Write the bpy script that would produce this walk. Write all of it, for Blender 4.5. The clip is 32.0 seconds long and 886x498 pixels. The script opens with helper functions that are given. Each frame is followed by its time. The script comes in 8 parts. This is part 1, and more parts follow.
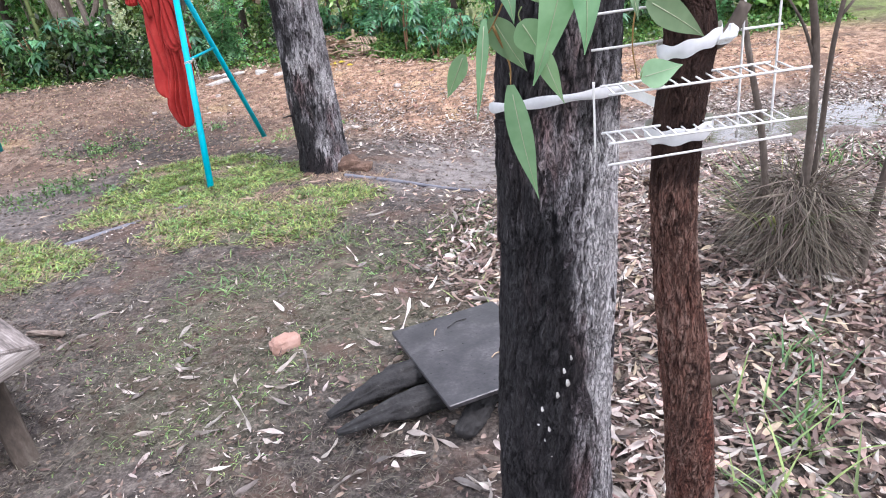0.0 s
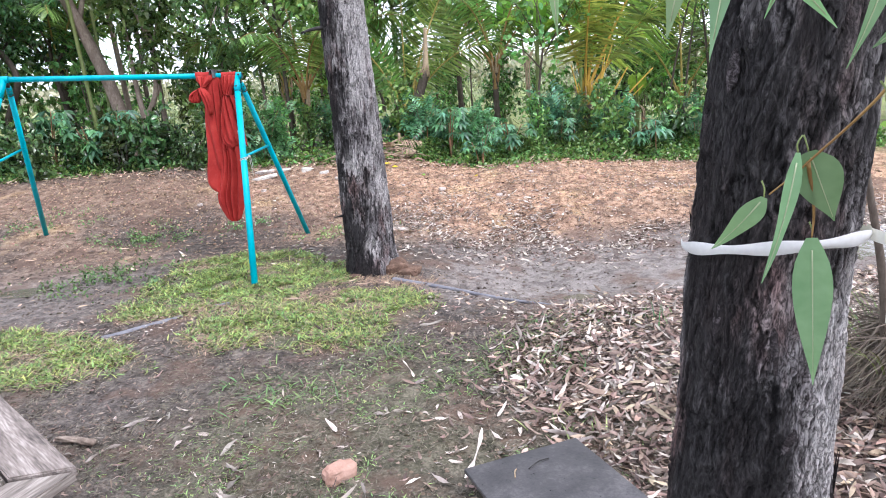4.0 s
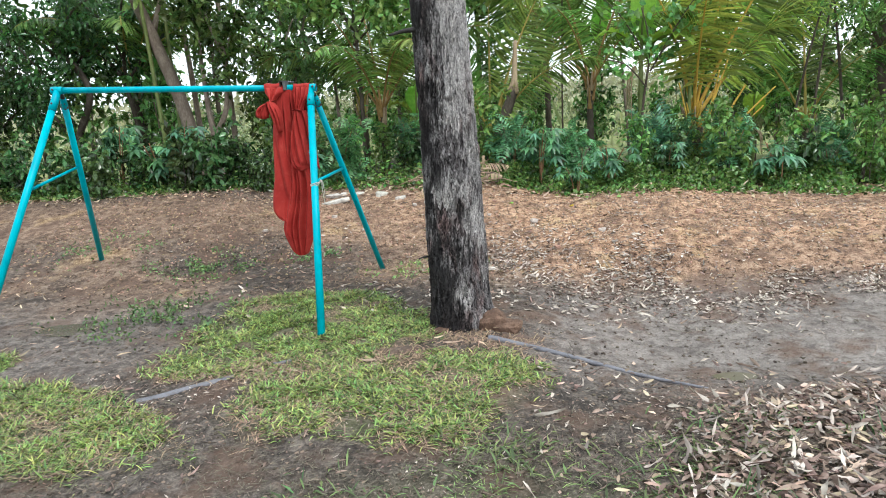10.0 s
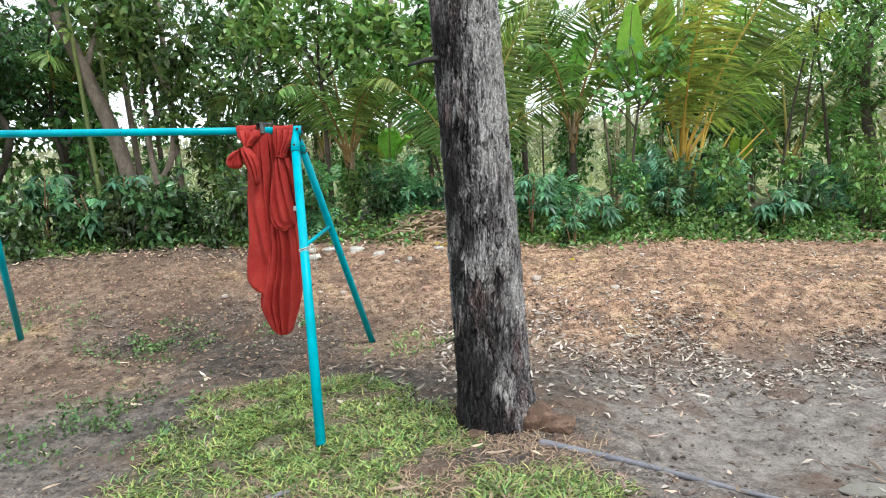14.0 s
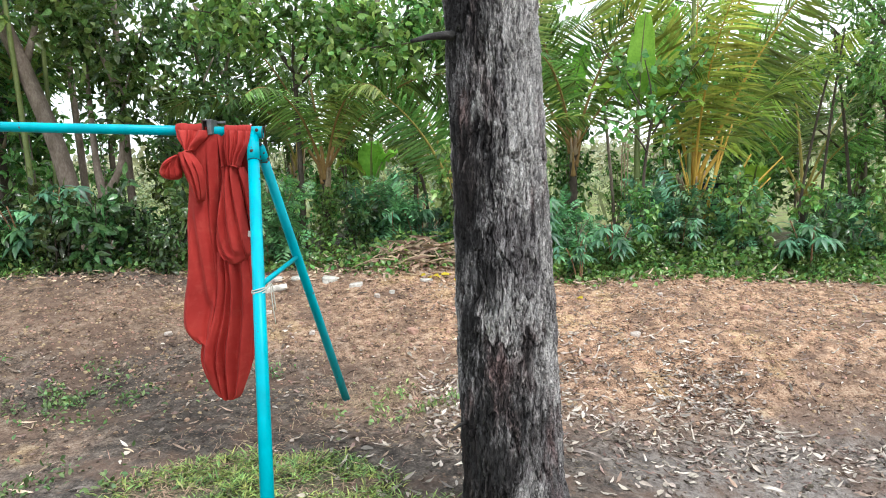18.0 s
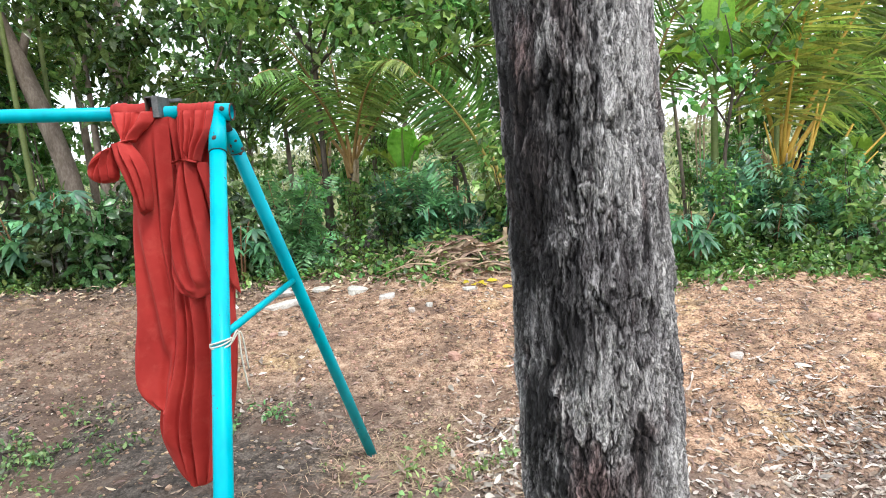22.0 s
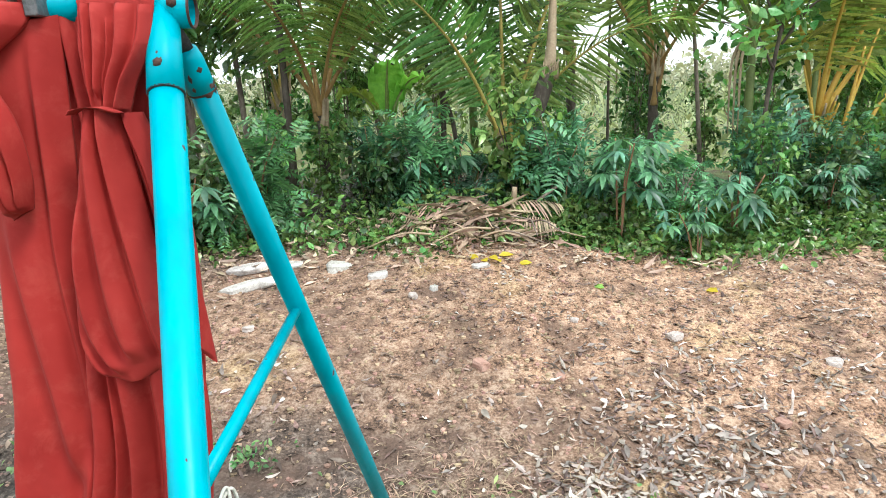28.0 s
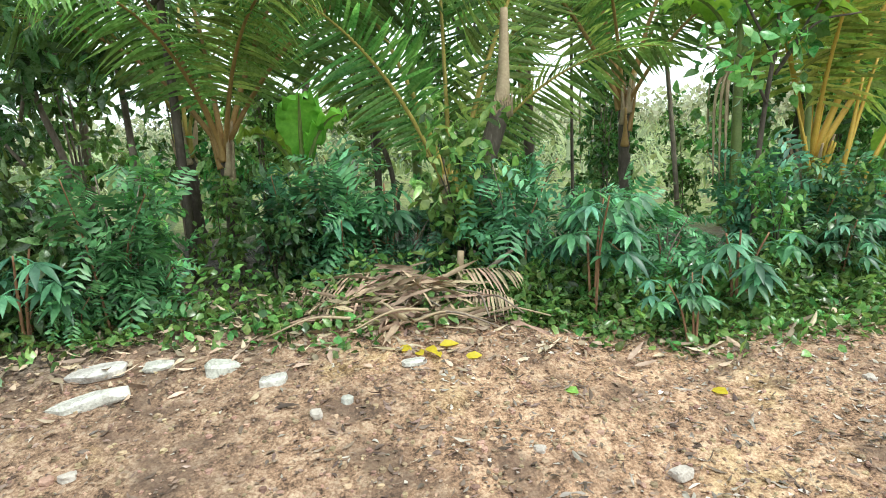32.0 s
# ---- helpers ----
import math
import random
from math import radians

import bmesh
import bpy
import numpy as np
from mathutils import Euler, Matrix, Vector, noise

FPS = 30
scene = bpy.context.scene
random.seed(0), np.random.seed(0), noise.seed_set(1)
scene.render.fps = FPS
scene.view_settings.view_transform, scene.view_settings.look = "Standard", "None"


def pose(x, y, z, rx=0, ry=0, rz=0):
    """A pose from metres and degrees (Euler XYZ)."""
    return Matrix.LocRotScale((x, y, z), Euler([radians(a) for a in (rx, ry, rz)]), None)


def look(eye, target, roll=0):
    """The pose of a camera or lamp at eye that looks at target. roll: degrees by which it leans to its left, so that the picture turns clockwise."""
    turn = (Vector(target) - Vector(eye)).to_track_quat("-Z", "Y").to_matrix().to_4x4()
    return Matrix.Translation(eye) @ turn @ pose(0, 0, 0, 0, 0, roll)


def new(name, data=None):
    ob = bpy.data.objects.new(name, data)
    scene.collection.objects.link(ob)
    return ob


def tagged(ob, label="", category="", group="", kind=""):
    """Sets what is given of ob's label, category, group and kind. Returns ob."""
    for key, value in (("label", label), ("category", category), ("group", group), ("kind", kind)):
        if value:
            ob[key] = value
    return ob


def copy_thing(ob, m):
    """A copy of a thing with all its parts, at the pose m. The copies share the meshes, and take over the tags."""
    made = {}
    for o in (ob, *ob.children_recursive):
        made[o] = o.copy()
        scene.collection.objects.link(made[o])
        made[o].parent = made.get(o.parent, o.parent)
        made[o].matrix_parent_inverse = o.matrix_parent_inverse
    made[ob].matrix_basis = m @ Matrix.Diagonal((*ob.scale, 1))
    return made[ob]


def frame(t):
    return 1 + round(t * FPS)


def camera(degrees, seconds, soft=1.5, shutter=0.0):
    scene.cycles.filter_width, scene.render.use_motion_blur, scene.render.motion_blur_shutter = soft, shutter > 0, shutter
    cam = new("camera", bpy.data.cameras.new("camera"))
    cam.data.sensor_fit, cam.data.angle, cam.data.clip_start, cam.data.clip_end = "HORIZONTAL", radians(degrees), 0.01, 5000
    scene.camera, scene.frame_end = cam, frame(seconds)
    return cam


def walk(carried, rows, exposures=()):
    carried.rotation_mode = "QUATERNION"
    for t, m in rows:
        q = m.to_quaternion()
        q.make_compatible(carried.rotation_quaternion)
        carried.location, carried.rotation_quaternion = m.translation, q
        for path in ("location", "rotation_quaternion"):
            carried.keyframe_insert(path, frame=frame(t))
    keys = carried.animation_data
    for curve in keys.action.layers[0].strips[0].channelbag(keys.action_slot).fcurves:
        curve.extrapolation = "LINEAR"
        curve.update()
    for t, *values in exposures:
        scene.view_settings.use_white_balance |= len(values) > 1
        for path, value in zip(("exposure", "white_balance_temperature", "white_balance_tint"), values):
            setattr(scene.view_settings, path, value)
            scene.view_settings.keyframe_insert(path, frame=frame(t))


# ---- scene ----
cam = camera(69.5, 32.0, soft=1.0)
METRES, EYE, TILT, LEAN, TURN = 7.2, 1.5, 0.0, 0.0, 0.0
ROWS = [
    (0.0, 0.0, 0.0, 0.0, -3.14, -24.14, 7.03),
    (0.5, -0.0026, -0.001, 0.0044, -1.46, -20.35, 5.86),
    (1.0, -0.0124, -0.0018, 0.0071, 0.46, -18.21, 5.85),
    (1.5, -0.0194, -0.0021, 0.0087, -0.27, -16.94, 5.34),
    (2.0, -0.0242, -0.0018, 0.0088, -1.35, -16.77, 5.66),
    (2.5, -0.0277, -0.0, 0.0074, -3.12, -17.12, 4.95),
    (3.0, -0.0302, 0.0042, 0.0062, -2.28, -17.61, 5.5),
    (3.5, -0.0333, 0.0163, 0.0048, -0.14, -15.88, 4.87),
    (4.0, -0.0334, 0.035, 0.0036, -0.48, -15.06, 4.83),
    (4.5, -0.0371, 0.0429, 0.001, -0.34, -16.38, 3.41),
    (6.5, -0.0614, 0.1118, -0.0025, -6.79, -17.97, 4.84),
    (7.0, -0.0617, 0.1275, -0.0035, -4.45, -14.46, 2.76),
    (7.5, -0.0641, 0.1398, -0.0024, -4.92, -13.67, 1.59),
    (8.0, -0.0731, 0.154, -0.0021, -7.03, -15.9, 3.35),
    (8.5, -0.0753, 0.1629, -0.0019, -6.22, -15.37, 4.45),
    (9.0, -0.0751, 0.1681, -0.0003, -1.25, -13.49, 4.04),
    (9.5, -0.0743, 0.1713, -0.0003, 1.55, -12.92, 4.17),
    (10.0, -0.0761, 0.1725, -0.0005, 5.44, -12.8, 4.31),
    (10.5, -0.0871, 0.175, 0.0003, 10.1, -12.8, 3.98),
    (11.0, -0.1099, 0.1848, 0.0037, 7.3, -11.39, 4.74),
    (11.5, -0.1228, 0.1989, 0.0027, 4.95, -11.9, 3.77),
    (12.0, -0.1242, 0.2225, 0.0003, 4.03, -10.94, 4.72),
    (12.5, -0.1259, 0.2407, 0.0011, 4.0, -11.08, 3.33),
    (13.0, -0.1343, 0.2544, 0.0026, 1.67, -10.31, 3.01),
    (13.5, -0.1514, 0.2764, 0.0072, -0.58, -9.5, 4.9),
    (15.5, -0.1621, 0.3336, 0.0037, 1.64, -9.45, 1.38),
    (16.0, -0.1689, 0.3541, 0.0062, -0.92, -7.17, 2.16),
    (16.5, -0.179, 0.3712, 0.005, -2.68, -7.27, 3.52),
    (17.0, -0.1815, 0.3879, 0.003, -4.47, -8.05, 3.36),
    (17.5, -0.1787, 0.4114, 0.0028, -4.11, -7.89, 3.19),
    (18.0, -0.1758, 0.4287, 0.0008, -2.19, -7.68, 2.68),
    (18.5, -0.1774, 0.4459, 0.0002, -1.63, -8.25, 2.82),
    (19.0, -0.1849, 0.4655, 0.0017, -1.58, -7.3, 4.77),
    (19.5, -0.1872, 0.4793, 0.0, -2.04, -8.39, 4.96),
    (20.0, -0.1821, 0.4979, -0.0014, -0.56, -8.08, 4.37),
    (20.5, -0.1727, 0.5136, -0.0022, 3.13, -8.38, 3.72),
    (21.0, -0.1676, 0.5275, -0.0028, 3.33, -9.39, 4.11),
    (21.5, -0.1683, 0.5465, -0.0027, 1.91, -8.94, 4.06),
    (22.0, -0.1723, 0.5649, -0.0021, 1.48, -8.41, 4.89),
    (22.5, -0.1708, 0.5828, -0.0042, 1.89, -9.79, 4.58),
    (23.0, -0.1651, 0.5996, -0.0035, 5.29, -7.83, 4.59),
    (23.5, -0.1648, 0.6071, -0.0039, 6.44, -8.03, 3.27),
    (24.0, -0.1746, 0.6167, -0.0038, 3.0, -8.31, 2.79),
    (24.5, -0.1893, 0.6266, -0.0022, -1.03, -8.24, 2.88),
    (25.0, -0.1993, 0.633, -0.0017, -2.95, -8.99, 3.14),
    (25.5, -0.206, 0.6421, -0.0015, -0.63, -8.46, 3.23),
    (26.0, -0.2111, 0.661, 0.0009, 0.57, -8.61, 3.93),
    (26.5, -0.2107, 0.6742, 0.001, 0.59, -12.12, 2.59),
    (28.5, -0.2359, 0.7296, 0.0084, -4.07, -14.18, 3.91),
    (29.0, -0.2282, 0.7484, 0.0111, 0.08, -10.74, 2.61),
    (29.5, -0.2264, 0.7643, 0.0068, 0.46, -12.43, 2.83),
    (30.0, -0.2266, 0.7787, 0.0106, 0.57, -10.31, 4.41),
    (30.5, -0.2290, 0.8032, 0.0138, -5.14, -11.78, 4.6),
    (31.0, -0.2283, 0.8255, 0.0143, -4.40, -13.69, 1.71),
    (31.5, -0.2098, 0.8425, 0.014, -3.37, -11.77, 3.49),
    (32.0, -0.1924, 0.8577, 0.0029, -6.84, -10.9, 3.79),
]
walk(cam, [(t, pose(0, 0, EYE, TILT, LEAN, TURN) @ pose(METRES * x, METRES * y, METRES * z, 90 + pitch, roll, yaw)) for t, x, y, z, yaw, pitch, roll in ROWS],
     ((0.0, 0.34, 5800, 20), (4.0, 0.36, 5850, 18), (7.5, -0.04, 6050, 9), (13.0, 0.02, 6150, 6), (20.0, 0.22, 6200, 9), (25.0, 0.46, 6100, 10), (29.0, 0.26, 6050, 4), (32.0, 0.22, 6150, -3)))

# ---- sky and light: overcast, a wide pale sun ----
world = bpy.data.worlds.new("overcast_sky")
scene.world = world
world.use_nodes = True
wt = world.node_tree
wt.nodes.clear()
w_out = wt.nodes.new("ShaderNodeOutputWorld")
w_mix = wt.nodes.new("ShaderNodeMixShader")
w_sky = wt.nodes.new("ShaderNodeTexSky")
w_sky.sky_type, w_sky.sun_disc = "NISHITA", False
w_sky.sun_elevation, w_sky.sun_rotation = radians(58), radians(130)
w_sky.dust_density = 3.0
w_bg = wt.nodes.new("ShaderNodeBackground")
w_bg.inputs["Strength"].default_value = 0.12
w_cloud = wt.nodes.new("ShaderNodeBackground")
w_cloud.inputs["Color"].default_value = (0.95, 0.98, 1.0, 1)
w_cloud.inputs["Strength"].default_value = 1.75
w_mix.inputs["Fac"].default_value = 0.85
wt.links.new(w_sky.outputs["Color"], w_bg.inputs["Color"])
wt.links.new(w_bg.outputs[0], w_mix.inputs[1])
wt.links.new(w_cloud.outputs[0], w_mix.inputs[2])
wt.links.new(w_mix.outputs[0], w_out.inputs["Surface"])
sun = new("sun", bpy.data.lights.new("sun", "SUN"))
sun.data.energy, sun.data.angle, sun.data.color = 2.5, radians(14), (1.0, 0.96, 0.9)
sun.matrix_world = look((3.5, -3.0, 7.4), (0, 0, 0))

# ---- small tools ----
rng = np.random.default_rng(7)


def vnoise(u, v, seed=0, period=0):
    """Smooth value noise in 0..1; u wraps round after period cells."""
    u, v = np.asarray(u, float), np.asarray(v, float)
    iu, iv = np.floor(u), np.floor(v)
    fu, fv = u - iu, v - iv
    fu, fv = fu * fu * (3 - 2 * fu), fv * fv * (3 - 2 * fv)

    def cell(a, b):
        if period:
            a = np.mod(a, period)
        k = np.sin(a * 127.1 + b * 311.7 + seed * 74.7) * 43758.5453
        return k - np.floor(k)

    return (cell(iu, iv) * (1 - fu) + cell(iu + 1, iv) * fu) * (1 - fv) + (cell(iu, iv + 1) * (1 - fu) + cell(iu + 1, iv + 1) * fu) * fv


def fbm(u, v, seed=0, octaves=4, period=0):
    total, amp, norm = 0.0, 1.0, 0.0
    for i in range(octaves):
        k = 2 ** i
        total = total + amp * vnoise(np.asarray(u) * k, np.asarray(v) * k, seed + 13 * i, period * k)
        norm += amp
        amp *= 0.5
    return total / norm


def flakes(u, v, seed, period):
    """Cells of a scaly surface: how far from the rim, a number of the cell, and the way up within it."""
    iu, iv = np.floor(u), np.floor(v)
    best, second, cell, rise = np.full(u.shape, 9.0), np.full(u.shape, 9.0), np.zeros(u.shape), np.zeros(u.shape)
    for di in (-1, 0, 1):
        for dj in (-1, 0, 1):
            cu, cv = iu + di, iv + dj
            k = np.sin(np.mod(cu, period) * 127.1 + cv * 311.7 + seed * 74.7) * 43758.5453
            h = k - np.floor(k)
            g = h * 91.7 - np.floor(h * 91.7)
            dy = v - cv - g
            d = np.sqrt((u - cu - h) ** 2 + dy ** 2)
            near = d < best
            second = np.where(near, best, np.minimum(second, d))
            cell = np.where(near, h * 57.3 - np.floor(h * 57.3), cell)
            rise = np.where(near, dy, rise)
            best = np.minimum(best, d)
    return second - best, cell, rise


def smooth(a, b, x):
    s = np.clip((np.asarray(x, float) - a) / (b - a), 0, 1)
    return s * s * (3 - 2 * s)


def ground_z(x, y):
    """Height of the ground: a muddy hollow, a leaf mound, and a bank that rises to the hedge."""
    x, y = np.asarray(x, float), np.asarray(y, float)
    hollow = -0.25 * smooth(-1.0, 0.7, x) * smooth(3.9, 5.3, y) * (1 - smooth(6.5, 8.0, y)) * (1 - 0.6 * smooth(6, 12, x))
    start = 7.4 - 0.75 * smooth(-3.3, -4.6, x)
    up = np.log1p(np.exp(np.clip((np.minimum(y, 9.6 + 0.2 * (y - 9.6)) - start) * 7, -40, 40))) / 7
    share = 1 - 0.36 * smooth(-1.6, 0.4, x) - 0.44 * smooth(0.8, 3.6, x)
    bank = 0.225 * np.minimum(up, 2.6) * share
    mound = 0.08 * np.exp(-((x - 1.2) / 1.0) ** 2 - ((y - 2.9) / 0.8) ** 2)
    pond = -0.06 * np.exp(-((x - 3.3) / 1.2) ** 2 - ((y - 6.0) / 0.5) ** 2) - 0.07 * np.exp(-((x - 5.6) / 1.2) ** 2 - ((y - 6.4) / 0.5) ** 2) - 0.045 * np.exp(-((x + 4.1) / 0.34) ** 2 - ((y - 5.72) / 0.22) ** 2)
    pond = pond - 0.03 * np.exp(-((x + 1.8) / 0.5) ** 2 - ((y - 7.25) / 0.4) ** 2)
    near = np.exp(-((x / 14) ** 2 + ((y - 5) / 14) ** 2))
    rough = near * (0.05 * (fbm(x * 1.1, y * 1.1, 3, 3) - 0.5) + 0.035 * (fbm(x * 6, y * 6, 5, 3) - 0.5) + 0.026 * (fbm(x * 19, y * 19, 6, 2) - 0.5))
    return hollow + bank + mound + pond + rough - 0.004


def gz(x, y):
    return float(ground_z(x, y))


def mesh_np(name, V, Q, smooth_shade=True):
    """A mesh from arrays: vertices (n, 3) and quads (m, 4)."""
    V, Q = np.asarray(V, np.float32), np.asarray(Q, np.int32)
    me = bpy.data.meshes.new(name)
    me.vertices.add(len(V))
    me.vertices.foreach_set("co", V.ravel())
    me.loops.add(Q.size)
    me.loops.foreach_set("vertex_index", Q.ravel())
    me.polygons.add(len(Q))
    me.polygons.foreach_set("loop_start", np.arange(0, Q.size, 4, dtype=np.int32))
    me.polygons.foreach_set("use_smooth", np.full(len(Q), smooth_shade))
    me.update(calc_edges=True)
    me.validate()
    return me


def weave(rows, cols, wrap=False):
    """Quads of a grid of rows x cols vertices."""
    i, j = np.meshgrid(np.arange(rows - 1), np.arange(cols if wrap else cols - 1), indexing="ij")
    k = (j + 1) % cols
    return np.stack([i * cols + j, i * cols + k, (i + 1) * cols + k, (i + 1) * cols + j], -1).reshape(-1, 4)


def join(pieces):
    V, Q, n = [], [], 0
    for v, q in pieces:
        V.append(v)
        Q.append(np.asarray(q) + n)
        n += len(v)
    return np.concatenate(V), np.concatenate(Q)


def tube(points, radii, sides=8, closed_ends=True):
    """A round tube along points; the ends are drawn shut."""
    P = np.asarray(points, float)
    R = np.broadcast_to(np.asarray(radii, float), (len(P),)).copy()
    if closed_ends:
        P = np.concatenate([P[:1], P, P[-1:]])
        R = np.concatenate([[1e-4], R, [1e-4]])
    T = np.gradient(P, axis=0)
    T[0], T[-1] = P[2] - P[0], P[-1] - P[-3]
    T /= np.linalg.norm(T, axis=1)[:, None] + 1e-9
    ref = np.array([1.0, 0, 0]) if abs(T[len(T) // 2][0]) < 0.8 else np.array([0, 0, 1.0])
    A = np.cross(T, ref)
    A /= np.linalg.norm(A, axis=1)[:, None] + 1e-9
    B = np.cross(T, A)
    a = np.linspace(0, 2 * np.pi, sides, endpoint=False)
    V = P[:, None] + R[:, None, None] * (np.cos(a)[None, :, None] * A[:, None] + np.sin(a)[None, :, None] * B[:, None])
    return V.reshape(-1, 3), weave(len(P), sides, True)


def bend(points, n=10):
    """A smooth line through points."""
    P = np.asarray(points, float)
    if len(P) == 2:
        return P[0] + (P[1] - P[0]) * np.linspace(0, 1, n)[:, None]
    P = np.concatenate([[2 * P[0] - P[1]], P, [2 * P[-1] - P[-2]]])
    out = []
    for i in range(1, len(P) - 2):
        s = np.linspace(0, 1, n, endpoint=i == len(P) - 3)[:, None]
        a, b, c, d = P[i - 1], P[i], P[i + 1], P[i + 2]
        out.append(0.5 * (2 * b + (c - a) * s + (2 * a - 5 * b + 4 * c - d) * s * s + (3 * b - a - 3 * c + d) * s ** 3))
    return np.concatenate(out)


def box_np(size, bevel=0.004):
    """A block with bevelled edges, centred, standing on z = 0."""
    bm = bmesh.new()
    bmesh.ops.create_cube(bm, size=1.0)
    bmesh.ops.scale(bm, vec=size, verts=bm.verts)
    bmesh.ops.translate(bm, vec=(0, 0, size[2] / 2), verts=bm.verts)
    if bevel:
        bmesh.ops.bevel(bm, geom=bm.edges[:], offset=bevel, segments=1, affect="EDGES")
    return bm


def leaf_shape(segs=4, widest=0.4, fold=0.15, curl=0.2, sharp=1.0, wave=0.0):
    """A leaf of length 1 along y and width 1 across x, folded on its midrib and curling down."""
    t = np.linspace(0, 1, segs + 1)
    k = np.log(0.5) / np.log(widest)
    w = np.sin(np.pi * np.clip(t, 0.02, 0.985) ** k) ** sharp * 0.5
    V = []
    for i, s in enumerate(t):
        z, flap = -curl * s * s, wave * math.sin(9 * s)
        V += [(-w[i], s, z + flap, fold * w[i]), (0, s, z, 0), (w[i], s, z - flap, fold * w[i])]
    return np.array(V), weave(segs + 1, 3)


def scatter(shape, pos, axis, normal, length, width):
    """Copies of a leaf shape as one mesh: at pos, pointing along axis, facing normal."""
    SV, SQ = shape
    pos, axis, normal = (np.asarray(a, float) for a in (pos, axis, normal))
    length, width = np.broadcast_to(length, (len(pos),)), np.broadcast_to(width, (len(pos),))
    axis = axis / (np.linalg.norm(axis, axis=1)[:, None] + 1e-9)
    side = np.cross(axis, normal)
    side /= np.linalg.norm(side, axis=1)[:, None] + 1e-9
    up = np.cross(side, axis)
    V = (pos[:, None] + SV[None, :, 0, None] * (side * width[:, None])[:, None]
         + SV[None, :, 1, None] * (axis * length[:, None])[:, None] + SV[None, :, 2, None] * (up * length[:, None])[:, None]
         + SV[None, :, 3, None] * (up * width[:, None])[:, None])
    Q = SQ[None] + (np.arange(len(pos)) * len(SV))[:, None, None]
    return V.reshape(-1, 3), Q.reshape(-1, 4)


def rand_dirs(n, up=0.0, r=rng):
    d = r.normal(size=(n, 3))
    d /= np.linalg.norm(d, axis=1)[:, None]
    d[:, 2] += up
    return d / np.linalg.norm(d, axis=1)[:, None]


def part(name, shape, material, parent=None, label="", at=None, flat=False):
    """Links a bmesh, a mesh or a pair of arrays as ONE mesh object under a thing or a part."""
    if isinstance(shape, tuple):
        me = mesh_np(name, shape[0], shape[1], not flat)
    elif isinstance(shape, bpy.types.Mesh):
        me = shape
    else:
        me = bpy.data.meshes.new(name)
        shape.to_mesh(me)
        shape.free()
        if not flat:
            for p in me.polygons:
                p.use_smooth = False
    if material and not me.materials:
        me.materials.append(material)
    ob = new(name, me)
    if parent:
        ob.parent = parent
    if at is not None:
        ob.matrix_basis = at
    if label:
        ob["label"] = label
    return ob


def thing(name, label, category, group="", at=None):
    ob = new(name)
    ob.empty_display_size = 0.1
    if at is not None:
        ob.matrix_basis = at
    return tagged(ob, label, category, group)


# ---- materials ----
def link(nt, a, b):
    nt.links.new(a, b)


def ramp(nt, stops):
    r = nt.nodes.new("ShaderNodeValToRGB")
    e = r.color_ramp.elements
    while len(e) < len(stops):
        e.new(0.5)
    for el, (p, c) in zip(e, stops):
        el.position, el.color = p, (*c, 1)
    return r


def math_node(nt, op, a, b=None):
    n = nt.nodes.new("ShaderNodeMath")
    n.operation = op
    for i, v in enumerate((a, b)):
        if v is None:
            continue
        if isinstance(v, (int, float)):
            n.inputs[i].default_value = v
        else:
            nt.links.new(v, n.inputs[i])
    return n.outputs[0]


def mix_col(nt, fac, a, b, blend="MIX"):
    n = nt.nodes.new("ShaderNodeMix")
    n.data_type, n.blend_type = "RGBA", blend
    for sock, v in ((n.inputs["Factor"], fac), (n.inputs["A"], a), (n.inputs["B"], b)):
        if isinstance(v, (int, float)):
            sock.default_value = v
        elif isinstance(v, tuple):
            sock.default_value = (*v, 1)
        else:
            nt.links.new(v, sock)
    return n.outputs["Result"]


def noise_node(nt, vec, scale, detail=5.0, rough=0.6, distort=0.0):
    n = nt.nodes.new("ShaderNodeTexNoise")
    n.inputs["Scale"].default_value = scale
    n.inputs["Detail"].default_value = detail
    n.inputs["Roughness"].default_value = rough
    n.inputs["Distortion"].default_value = distort
    nt.links.new(vec, n.inputs["Vector"])
    return n.outputs["Fac"]


def start_mat(name, stretch=(1, 1, 1)):
    m = bpy.data.materials.new(name)
    m.use_nodes = True
    nt = m.node_tree
    bsdf = nt.nodes["Principled BSDF"]
    co = nt.nodes.new("ShaderNodeTexCoord")
    mp = nt.nodes.new("ShaderNodeMapping")
    mp.inputs["Scale"].default_value = stretch
    nt.links.new(co.outputs["Object"], mp.inputs["Vector"])
    return m, nt, bsdf, mp.outputs[0]


def bump_to(nt, bsdf, height, strength, distance):
    b = nt.nodes.new("ShaderNodeBump")
    b.inputs["Strength"].default_value = strength
    b.inputs["Distance"].default_value = distance
    nt.links.new(height, b.inputs["Height"])
    nt.links.new(b.outputs[0], bsdf.inputs["Normal"])


